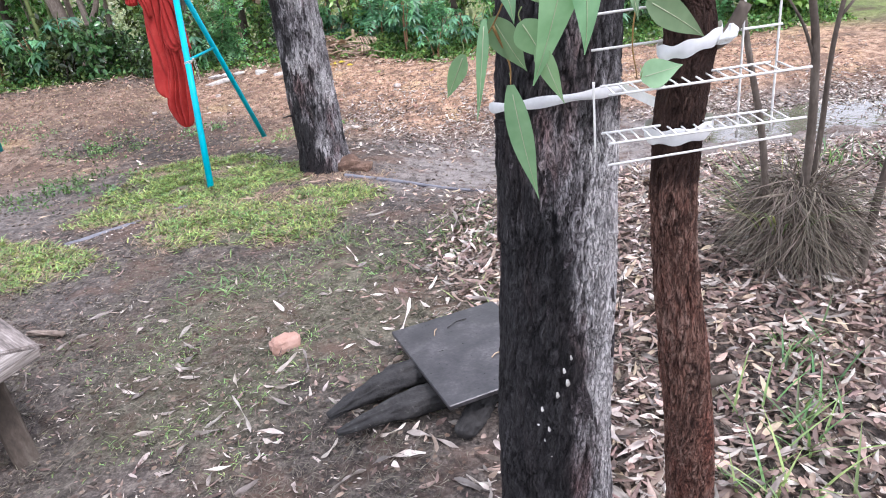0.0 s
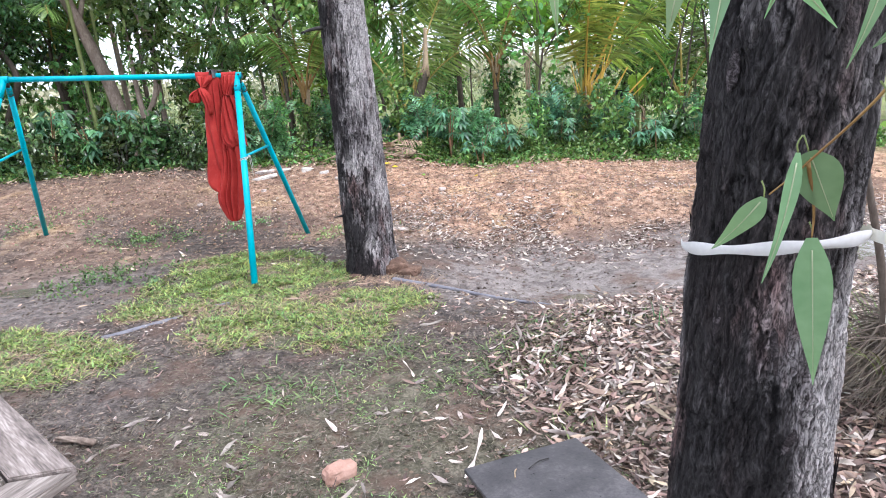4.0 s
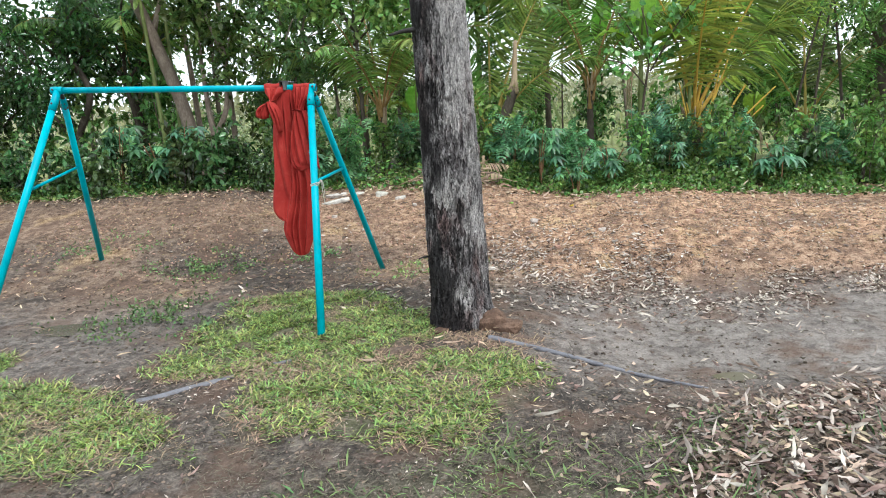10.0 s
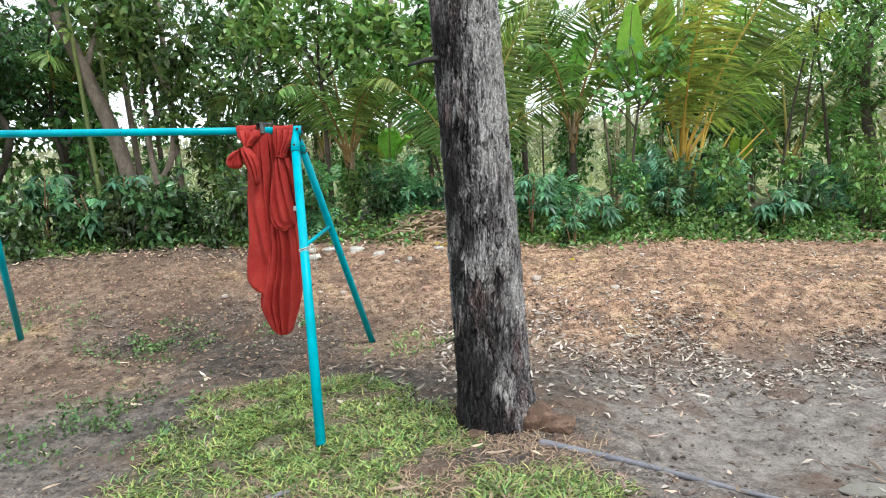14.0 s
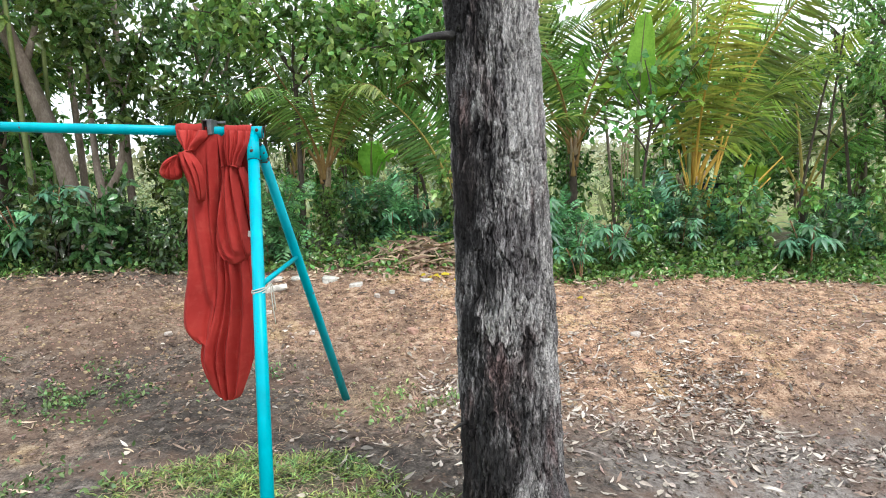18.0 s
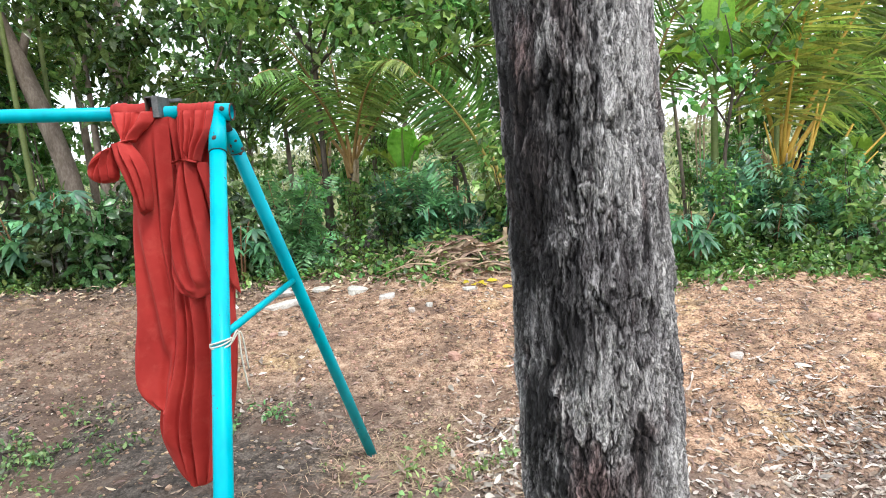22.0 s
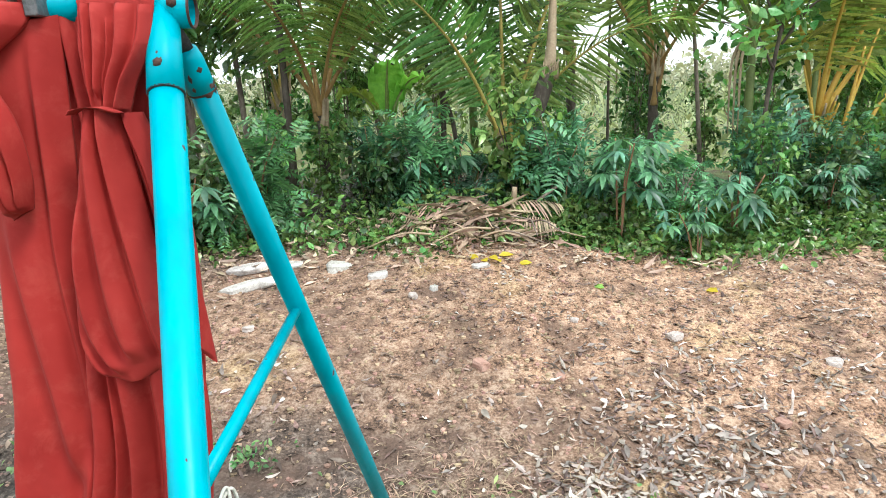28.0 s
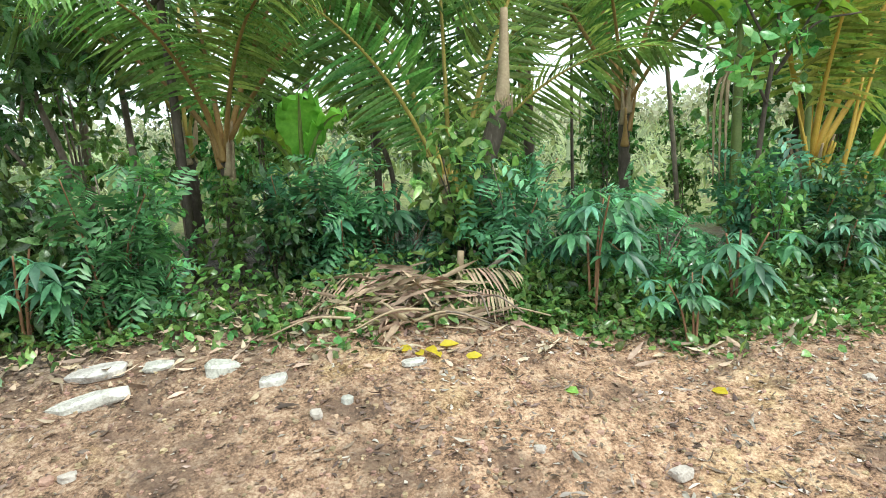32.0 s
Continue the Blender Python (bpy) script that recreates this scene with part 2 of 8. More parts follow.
def surface(name, stops, scale=6.0, fine=60.0, stretch=(1, 1, 1), rough=0.8, rough_var=0.15, bump=0.4, dist=0.01, metal=0.0, spec=0.4, vary="", amount=0.0, through_light=0.0, hue=0.03, tell_apart=False):
    """A material of two noises through a ramp; vary: 'island' or 'object' tells pieces apart."""
    m, nt, bsdf, vec = start_mat(name, stretch)
    a, b = noise_node(nt, vec, scale), noise_node(nt, vec, fine, 3.0)
    fac = math_node(nt, "ADD", math_node(nt, "MULTIPLY", a, 0.6), math_node(nt, "MULTIPLY", b, 0.4))
    r = ramp(nt, stops)
    link(nt, fac, r.inputs[0])
    col = r.outputs[0]
    if vary:
        if vary == "island":
            rnd = nt.nodes.new("ShaderNodeNewGeometry").outputs["Random Per Island"]
        else:
            rnd = nt.nodes.new("ShaderNodeObjectInfo").outputs["Random"]
        hsv = nt.nodes.new("ShaderNodeHueSaturation")
        link(nt, math_node(nt, "ADD", math_node(nt, "MULTIPLY", rnd, 2 * amount), 1 - amount), hsv.inputs["Value"])
        scr = math_node(nt, "FRACT", math_node(nt, "MULTIPLY", rnd, 37.3))
        link(nt, math_node(nt, "ADD", math_node(nt, "MULTIPLY", scr, 2 * hue), 0.5 - hue), hsv.inputs["Hue"])
        link(nt, col, hsv.inputs["Color"])
        col = hsv.outputs[0]
        if tell_apart:
            each = nt.nodes.new("ShaderNodeObjectInfo").outputs["Random"]
            hs2 = nt.nodes.new("ShaderNodeHueSaturation")
            link(nt, math_node(nt, "ADD", math_node(nt, "MULTIPLY", each, 0.7), 0.68), hs2.inputs["Value"])
            link(nt, math_node(nt, "ADD", math_node(nt, "MULTIPLY", math_node(nt, "FRACT", math_node(nt, "MULTIPLY", each, 17.7)), 0.07), 0.46), hs2.inputs["Hue"])
            link(nt, col, hs2.inputs["Color"])
            col = hs2.outputs[0]
    link(nt, col, bsdf.inputs["Base Color"])
    link(nt, math_node(nt, "ADD", math_node(nt, "MULTIPLY", b, 2 * rough_var), rough - rough_var), bsdf.inputs["Roughness"])
    bsdf.inputs["Metallic"].default_value = metal
    bsdf.inputs["Specular IOR Level"].default_value = spec
    if bump:
        bump_to(nt, bsdf, fac, bump, dist)
    if through_light:
        tr = nt.nodes.new("ShaderNodeBsdfTranslucent")
        link(nt, mix_col(nt, 1.0, col, (1.0, 1.0, 0.75), "MULTIPLY"), tr.inputs["Color"])
        mx = nt.nodes.new("ShaderNodeMixShader")
        mx.inputs[0].default_value = through_light
        link(nt, bsdf.outputs[0], mx.inputs[1])
        link(nt, tr.outputs[0], mx.inputs[2])
        link(nt, mx.outputs[0], nt.nodes["Material Output"].inputs["Surface"])
    return m


def foliage(name, dark, light, amount=0.35, rough=0.42, hue=0.025, light_through=0.3):
    return surface(name, [(0.3, dark), (0.7, light)], 5, 40, rough=rough, bump=0.15, dist=0.004, vary="island", amount=amount, through_light=light_through, hue=hue, spec=0.65, tell_apart=True)


def soil_material():
    m, nt, bsdf, vec = start_mat("soil")
    at = nt.nodes.new("ShaderNodeVertexColor")
    at.layer_name = "soil"
    sep = nt.nodes.new("ShaderNodeSeparateColor")
    link(nt, at.outputs["Color"], sep.inputs[0])
    big, mid, fine = noise_node(nt, vec, 1.3, 6), noise_node(nt, vec, 11, 6, 0.7), noise_node(nt, vec, 75, 4, 0.7)
    grit = nt.nodes.new("ShaderNodeTexVoronoi")
    grit.inputs["Scale"].default_value = 55
    link(nt, vec, grit.inputs["Vector"])
    mixed = math_node(nt, "ADD", math_node(nt, "MULTIPLY", mid, 0.55), math_node(nt, "MULTIPLY", fine, 0.45))
    # dark ends of these ramps also paint the shade between clods and litter
    dark = ramp(nt, [(0.4, (0.02, 0.016, 0.013)), (0.5, (0.075, 0.061, 0.052)), (0.6, (0.2, 0.17, 0.145))])
    clay = ramp(nt, [(0.4, (0.07, 0.04, 0.025)), (0.5, (0.4, 0.24, 0.15)), (0.6, (0.65, 0.47, 0.33))])
    mud = ramp(nt, [(0.36, (0.06, 0.051, 0.047)), (0.5, (0.2, 0.176, 0.163)), (0.62, (0.34, 0.31, 0.29))])
    turf = ramp(nt, [(0.3, (0.06, 0.06, 0.025)), (0.5, (0.2, 0.25, 0.075)), (0.7, (0.37, 0.42, 0.17))])
    for r in (dark, clay, mud, turf):
        link(nt, mixed, r.inputs[0])
    col = mix_col(nt, sep.outputs[0], dark.outputs[0], clay.outputs[0])
    ochre = ramp(nt, [(0.41, (0.16, 0.09, 0.03)), (0.5, (0.42, 0.29, 0.155)), (0.59, (0.6, 0.46, 0.25))])
    link(nt, mixed, ochre.inputs[0])
    stain = ramp(nt, [(0.56, (0, 0, 0)), (0.67, (1, 1, 1))])
    link(nt, noise_node(nt, vec, 1.9, 6, 0.65), stain.inputs[0])
    col = mix_col(nt, math_node(nt, "MULTIPLY", stain.outputs[0], math_node(nt, "MINIMUM", math_node(nt, "MULTIPLY", sep.outputs[0], 1.6), 0.75)), col, ochre.outputs[0])
    col = mix_col(nt, sep.outputs[1], col, mud.outputs[0])
    col = mix_col(nt, sep.outputs[2], col, turf.outputs[0])
    chip = nt.nodes.new("ShaderNodeTexVoronoi")
    chip.inputs["Scale"].default_value = 42
    chip.inputs["Randomness"].default_value = 1.0
    link(nt, vec, chip.inputs["Vector"])
    csep = nt.nodes.new("ShaderNodeSeparateColor")
    link(nt, chip.outputs["Color"], csep.inputs[0])
    shard = math_node(nt, "MULTIPLY", math_node(nt, "GREATER_THAN", csep.outputs[0], 0.88), math_node(nt, "LESS_THAN", chip.outputs["Distance"], 0.42))
    shard = math_node(nt, "MULTIPLY", shard, math_node(nt, "SUBTRACT", 0.75, math_node(nt, "MULTIPLY", sep.outputs[1], 0.5)))
    flake = ramp(nt, [(0.0, (0.1, 0.06, 0.04)), (0.45, (0.22, 0.15, 0.105)), (1.0, (0.42, 0.32, 0.24))])
    link(nt, csep.outputs[1], flake.inputs[0])
    col = mix_col(nt, shard, col, flake.outputs[0])
    mould = ramp(nt, [(0.5, (0, 0, 0)), (0.62, (1, 1, 1))])
    link(nt, noise_node(nt, vec, 2.3, 7, 0.65), mould.inputs[0])
    col = mix_col(nt, math_node(nt, "MULTIPLY", mould.outputs[0], 0.78), col, mix_col(nt, mixed, (0.06, 0.035, 0.025), (0.2, 0.13, 0.095)))
    tone = ramp(nt, [(0.3, (0.75, 0.74, 0.73)), (0.7, (1.15, 1.12, 1.1))])
    link(nt, big, tone.inputs[0])
    col = mix_col(nt, 1.0, col, tone.outputs[0], "MULTIPLY")
    link(nt, col, bsdf.inputs["Base Color"])
    wet = math_node(nt, "MULTIPLY", sep.outputs[1], math_node(nt, "GREATER_THAN", mid, 0.47))
    link(nt, math_node(nt, "SUBTRACT", 0.95, math_node(nt, "MULTIPLY", wet, 0.5)), bsdf.inputs["Roughness"])
    h = math_node(nt, "ADD", math_node(nt, "MULTIPLY", mixed, 1.0), math_node(nt, "MULTIPLY", grit.outputs["Distance"], 0.35))
    bump_to(nt, bsdf, h, 0.8, 0.02)
    return m


def bark_material(name, black, grey, pale, brown, fine=90):
    """Bark from its own char and pale-patch values; the shade of its cracks is put into the colour."""
    m, nt, bsdf, vec = start_mat(name, (1, 1, 0.3))
    at = nt.nodes.new("ShaderNodeVertexColor")
    at.layer_name = "bark"
    sep = nt.nodes.new("ShaderNodeSeparateColor")
    link(nt, at.outputs["Color"], sep.inputs[0])
    a, b = noise_node(nt, vec, 55, 7, 0.72, 1.6), noise_node(nt, vec, fine, 5, 0.75, 0.8)
    f = math_node(nt, "ADD", math_node(nt, "MULTIPLY", a, 0.5), math_node(nt, "MULTIPLY", b, 0.3))
    f = math_node(nt, "ADD", f, math_node(nt, "MULTIPLY", at.outputs["Alpha"], 0.2))
    body = ramp(nt, [(0.31, black), (0.41, brown), (0.54, grey), (0.68, pale)])
    tint = ramp(nt, [(0.5, (1, 1, 1)), (0.64, (1.06, 0.74, 0.7))])
    link(nt, noise_node(nt, vec, 7, 4, 0.65), tint.inputs[0])
    white = ramp(nt, [(0.3, brown), (0.38, grey), (0.45, pale), (0.57, tuple(min(1, 1.35 * p) for p in pale))])
    link(nt, f, body.inputs[0])
    link(nt, f, white.inputs[0])
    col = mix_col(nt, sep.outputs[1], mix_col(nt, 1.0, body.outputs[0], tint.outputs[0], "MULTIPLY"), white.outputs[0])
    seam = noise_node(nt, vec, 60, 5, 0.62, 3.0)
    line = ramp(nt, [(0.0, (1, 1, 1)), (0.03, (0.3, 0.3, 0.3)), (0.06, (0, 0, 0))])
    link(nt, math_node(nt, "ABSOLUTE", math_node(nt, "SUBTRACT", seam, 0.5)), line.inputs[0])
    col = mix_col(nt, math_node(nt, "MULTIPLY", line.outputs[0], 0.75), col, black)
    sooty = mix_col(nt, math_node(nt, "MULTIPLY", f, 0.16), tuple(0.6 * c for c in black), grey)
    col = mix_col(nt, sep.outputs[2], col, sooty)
    # crack blackens the colour of the grooves, as shade would
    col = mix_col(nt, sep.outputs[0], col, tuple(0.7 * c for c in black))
    link(nt, col, bsdf.inputs["Base Color"])
    bsdf.inputs["Roughness"].default_value = 0.85
    bsdf.inputs["Specular IOR Level"].default_value = 0.25
    bump_to(nt, bsdf, math_node(nt, "SUBTRACT", f, math_node(nt, "MULTIPLY", line.outputs[0], 0.3)), 1.0, 0.02)
    return m


def paint_material():
    """Turquoise enamel, chipped to rust here and there."""
    m, nt, bsdf, vec = start_mat("turquoise_paint", (1, 1, 0.45))
    a, b = noise_node(nt, vec, 9, 4), noise_node(nt, vec, 70, 3)
    r = ramp(nt, [(0.35, (0.0, 0.33, 0.42)), (0.65, (0.0, 0.45, 0.56))])
    link(nt, a, r.inputs[0])
    chip = ramp(nt, [(0.715, (0, 0, 0)), (0.73, (1, 1, 1))])
    link(nt, math_node(nt, "ADD", math_node(nt, "MULTIPLY", noise_node(nt, vec, 38, 2), 0.75), math_node(nt, "MULTIPLY", a, 0.3)), chip.inputs[0])
    rust = mix_col(nt, b, (0.05, 0.026, 0.022), (0.2, 0.11, 0.09))
    link(nt, mix_col(nt, chip.outputs[0], r.outputs[0], rust), bsdf.inputs["Base Color"])
    link(nt, math_node(nt, "ADD", math_node(nt, "MULTIPLY", chip.outputs[0], 0.4), math_node(nt, "ADD", math_node(nt, "MULTIPLY", b, 0.3), 0.25)), bsdf.inputs["Roughness"])
    bsdf.inputs["Specular IOR Level"].default_value = 0.22
    bump_to(nt, bsdf, math_node(nt, "SUBTRACT", math_node(nt, "MULTIPLY", b, 0.1), chip.outputs[0]), 0.3, 0.002)
    return m


def cloth_material():
    m, nt, bsdf, vec = start_mat("red_cloth")
    a, b = noise_node(nt, vec, 5, 4), noise_node(nt, vec, 300, 2)
    r = ramp(nt, [(0.3, (0.285, 0.018, 0.0155)), (0.7, (0.42, 0.039, 0.031))])
    link(nt, a, r.inputs[0])
    faded = ramp(nt, [(0.52, (0, 0, 0)), (0.72, (1, 1, 1))])
    link(nt, noise_node(nt, vec, 14, 6, 0.7, 0.4), faded.inputs[0])
    link(nt, mix_col(nt, math_node(nt, "MULTIPLY", faded.outputs[0], 0.35), r.outputs[0], (0.51, 0.095, 0.07)), bsdf.inputs["Base Color"])
    bsdf.inputs["Roughness"].default_value = 0.75
    bsdf.inputs["Sheen Weight"].default_value = 0.04
    bsdf.inputs["Sheen Tint"].default_value = (1, 0.6, 0.55, 1)
    bsdf.inputs["Specular IOR Level"].default_value = 0.2
    crease = noise_node(nt, vec, 22, 4, 0.6, 1.0)
    bump_to(nt, bsdf, math_node(nt, "ADD", math_node(nt, "MULTIPLY", b, 0.06), crease), 0.16, 0.008)
    return m


M_SOIL = soil_material()
M_BARK = bark_material("furrowed_bark", (0.014, 0.0125, 0.014), (0.3, 0.28, 0.285), (0.62, 0.59, 0.58), (0.12, 0.1, 0.104), 140)
M_REDBARK = bark_material("red_brown_bark", (0.045, 0.02, 0.014), (0.24, 0.13, 0.095), (0.36, 0.25, 0.2), (0.15, 0.065, 0.045), 90)
M_PAINT = paint_material()
M_CLOTH = cloth_material()
M_RUST = surface("rusty_steel", [(0.3, (0.04, 0.022, 0.018)), (0.7, (0.16, 0.09, 0.07))], 20, 120, rough=0.7, metal=0.4)
M_STEEL = surface("dull_steel", [(0.3, (0.05, 0.05, 0.05)), (0.7, (0.25, 0.25, 0.25))], 20, 120, rough=0.5, metal=0.7)
M_WHITEWIRE = surface("white_coated_wire", [(0.3, (0.62, 0.6, 0.56)), (0.7, (0.85, 0.84, 0.8))], 30, 200, rough=0.4, bump=0.1)
M_TAPE = surface("white_tape", [(0.3, (0.72, 0.72, 0.72)), (0.7, (0.88, 0.88, 0.88))], 20, 120, rough=0.5, bump=0.3, dist=0.002, through_light=0.2)
M_STRING = surface("white_string", [(0.3, (0.4, 0.38, 0.33)), (0.7, (0.7, 0.68, 0.6))], 60, 300, rough=0.9)
M_DEADLEAF = surface("dead_leaf", [(0.25, (0.17, 0.13, 0.108)), (0.5, (0.43, 0.37, 0.32)), (0.75, (0.74, 0.68, 0.62))], 4, 30, rough=0.45, bump=0.2, dist=0.004, vary="island", amount=0.62, hue=0.02, through_light=0.1)
M_STRAWLEAF = surface("tan_leaf", [(0.25, (0.2, 0.13, 0.085)), (0.5, (0.44, 0.325, 0.24)), (0.75, (0.68, 0.56, 0.45))], 4, 30, rough=0.6, bump=0.2, dist=0.004, vary="island", amount=0.6, hue=0.03, through_light=0.1)
M_DRYLEAF = surface("dry_pale_leaf", [(0.25, (0.25, 0.17, 0.11)), (0.5, (0.48, 0.36, 0.26)), (0.75, (0.68, 0.56, 0.44))], 4, 30, rough=0.8, bump=0.2, dist=0.004, vary="island", amount=0.5, hue=0.02, through_light=0.1)
M_GRASS = foliage("grass_blade", (0.085, 0.145, 0.035), (0.33, 0.44, 0.135), 0.85, 0.45, 0.055, 0.3)
M_WEED = foliage("weed_leaf", (0.075, 0.165, 0.05), (0.24, 0.38, 0.14), 0.6, 0.5, 0.035)
M_STONE = surface("field_stone", [(0.3, (0.3, 0.26, 0.22)), (0.7, (0.6, 0.55, 0.48))], 12, 90, rough=0.9, bump=0.7, vary="island", amount=0.4)
M_CONCRETE = surface("pale_rubble", [(0.36, (0.3, 0.27, 0.24)), (0.6, (0.68, 0.65, 0.6))], 10, 80, rough=0.9, bump=0.6, vary="object", amount=0.15)
M_CLOD = surface("clay_clod", [(0.3, (0.22, 0.14, 0.09)), (0.7, (0.47, 0.33, 0.235))], 12, 90, rough=0.95, bump=0.7, vary="island", amount=0.45)
M_DARKCLOD = surface("dark_clod", [(0.3, (0.04, 0.03, 0.024)), (0.7, (0.16, 0.13, 0.1))], 12, 90, rough=0.95, bump=0.7, vary="island", amount=0.5)
M_BRICK = surface("worn_brick", [(0.3, (0.32, 0.17, 0.12)), (0.7, (0.52, 0.34, 0.27))], 14, 90, rough=0.9, bump=0.6)
M_SLAB = surface("dark_board", [(0.36, (0.022, 0.02, 0.022)), (0.52, (0.05, 0.046, 0.048)), (0.7, (0.12, 0.11, 0.112))], 7, 80, rough=0.36, rough_var=0.2, bump=0.35, dist=0.004)
M_CHAR = surface("charred_wood", [(0.35, (0.012, 0.011, 0.011)), (0.6, (0.045, 0.042, 0.04)), (0.8, (0.16, 0.15, 0.14))], 12, 70, (1, 1, 1), rough=0.85, bump=0.9, dist=0.015)
M_PLANK = surface("weathered_plank", [(0.36, (0.05, 0.042, 0.036)), (0.5, (0.19, 0.162, 0.14)), (0.66, (0.4, 0.36, 0.325))], 4, 30, (0.5, 6, 6), rough=0.85, bump=0.5, dist=0.004, vary="object", amount=0.2)
M_PIPE = surface("grey_hose", [(0.3, (0.1, 0.1, 0.115)), (0.7, (0.26, 0.26, 0.29))], 8, 90, rough=0.5, bump=0.2)
M_GREYTRUNK = surface("grey_brown_bark", [(0.3, (0.09, 0.065, 0.05)), (0.5, (0.22, 0.17, 0.135)), (0.7, (0.4, 0.33, 0.27))], 9, 60, (1, 1, 0.4), rough=0.9, bump=0.7)
M_DARKTRUNK = surface("dark_bark", [(0.3, (0.035, 0.027, 0.02)), (0.5, (0.09, 0.07, 0.055)), (0.7, (0.18, 0.15, 0.12))], 9, 60, (1, 1, 0.4), rough=0.9, bump=0.7)
M_REDSTEM = surface("reddish_stem", [(0.3, (0.16, 0.07, 0.04)), (0.7, (0.4, 0.22, 0.12))], 8, 60, (1, 1, 0.4), rough=0.7, bump=0.3)
M_BAMBOO = surface("bamboo_stem", [(0.3, (0.09, 0.13, 0.035)), (0.7, (0.26, 0.3, 0.1))], 6, 60, rough=0.45, bump=0.1)
M_LEAF = foliage("broad_leaf", (0.05, 0.12, 0.03), (0.26, 0.44, 0.14), 0.75, 0.26, 0.035, 0.42)
# haze over the thicket is painted in as a paler, greyer green
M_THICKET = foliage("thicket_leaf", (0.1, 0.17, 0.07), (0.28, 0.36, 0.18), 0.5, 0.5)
# shade within the hedge and at its left end, put into the leaf colour
M_SHADELEAF = foliage("shaded_leaf", (0.03, 0.07, 0.022), (0.125, 0.23, 0.08), 0.75, 0.28)
M_MIDLEAF = foliage("mid_green_leaf", (0.07, 0.18, 0.045), (0.28, 0.48, 0.14), 0.65, 0.3, 0.035, 0.42)
M_FEATHER = foliage("feathery_leaflet", (0.045, 0.15, 0.065), (0.18, 0.41, 0.21), 0.6, 0.42, 0.02)
M_BLUELEAF = foliage("cassava_leaf", (0.05, 0.165, 0.085), (0.19, 0.42, 0.23), 0.55, 0.42, 0.02)
M_BRIGHTLEAF = foliage("bright_leaf", (0.13, 0.33, 0.055), (0.34, 0.6, 0.15), 0.35, 0.4, 0.02, 0.45)
M_PALM = foliage("palm_leaflet", (0.09, 0.19, 0.045), (0.34, 0.5, 0.16), 0.55, 0.28, 0.02, 0.55)
M_RACHIS = surface("palm_rachis", [(0.3, (0.3, 0.23, 0.05)), (0.7, (0.55, 0.42, 0.12))], 6, 60, rough=0.5, bump=0.2)
M_RACHISRED = surface("orange_rachis", [(0.3, (0.22, 0.12, 0.04)), (0.7, (0.4, 0.25, 0.09))], 6, 60, rough=0.5, bump=0.2)
M_BANANA = foliage("banana_leaf", (0.17, 0.33, 0.04), (0.36, 0.55, 0.09), 0.2, 0.4, 0.015, 0.5)
M_VEIN = surface("pale_midrib", [(0.3, (0.4, 0.46, 0.28)), (0.7, (0.55, 0.6, 0.4))], 30, 200, rough=0.5, bump=0.1)
M_GUM = foliage("gum_leaf", (0.17, 0.31, 0.15), (0.31, 0.47, 0.27), 0.25, 0.45, 0.02, 0.35)
# distance haze put into the leaf colour of the far woods
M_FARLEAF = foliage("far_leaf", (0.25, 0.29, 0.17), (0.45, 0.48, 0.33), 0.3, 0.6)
M_BROWNLEAF = surface("brown_leaf", [(0.25, (0.06, 0.034, 0.028)), (0.5, (0.18, 0.122, 0.096)), (0.75, (0.42, 0.32, 0.265))], 4, 30, rough=0.5, bump=0.2, dist=0.004, vary="island", amount=0.6, hue=0.02)
M_STRAW = surface("dead_frond", [(0.3, (0.22, 0.14, 0.09)), (0.7, (0.5, 0.37, 0.26))], 6, 60, rough=0.8, bump=0.3, vary="island", amount=0.4)
M_FIBRE = surface("grey_root_fibre", [(0.3, (0.07, 0.06, 0.045)), (0.7, (0.24, 0.21, 0.16))], 6, 60, rough=0.9, bump=0.2, vary="island", amount=0.5)
M_DRYGRASS = surface("dry_grass", [(0.3, (0.06, 0.048, 0.036)), (0.7, (0.23, 0.19, 0.145))], 6, 60, rough=0.8, bump=0.2, vary="island", amount=0.45)
M_DUFF = surface("bark_duff", [(0.3, (0.05, 0.03, 0.022)), (0.5, (0.12, 0.072, 0.05)), (0.7, (0.26, 0.17, 0.12))], 14, 90, rough=0.95, bump=0.9, dist=0.015)
M_DRUM = surface("dark_blue_plastic", [(0.3, (0.012, 0.016, 0.024)), (0.7, (0.03, 0.04, 0.055))], 6, 60, rough=0.45, bump=0.05)
M_YELLOW = surface("yellow_leaf", [(0.3, (0.55, 0.42, 0.03)), (0.7, (0.75, 0.62, 0.06))], 6, 60, rough=0.5, bump=0.2, through_light=0.3)


def water_material():
    m, nt, bsdf, vec = start_mat("muddy_water")
    r = ramp(nt, [(0.3, (0.1, 0.085, 0.065)), (0.7, (0.17, 0.15, 0.12))])
    link(nt, noise_node(nt, vec, 3), r.inputs[0])
    link(nt, r.outputs[0], bsdf.inputs["Base Color"])
    bsdf.inputs["Roughness"].default_value = 0.04
    bsdf.inputs["Specular IOR Level"].default_value = 0.8
    bump_to(nt, bsdf, noise_node(nt, vec, 9, 3), 0.22, 0.02)
    return m


M_WATER = water_material()

# ---- ground: one sheet to the horizon ----
def spread(lo, hi, fine, a, b):
    mid = np.arange(a, b, fine)
    grow = np.cumsum(0.12 * 1.35 ** np.arange(26))
    return np.concatenate([np.maximum(lo, a - grow[::-1]), mid, np.minimum(hi, b + grow)])


gx, gy = spread(-600, 600, 0.03, -6.0, 4.6), spread(-600, 600, 0.03, 0.8, 10.0)
GX, GY = np.meshgrid(np.unique(gx), np.unique(gy))
GZ = ground_z(GX, GY)


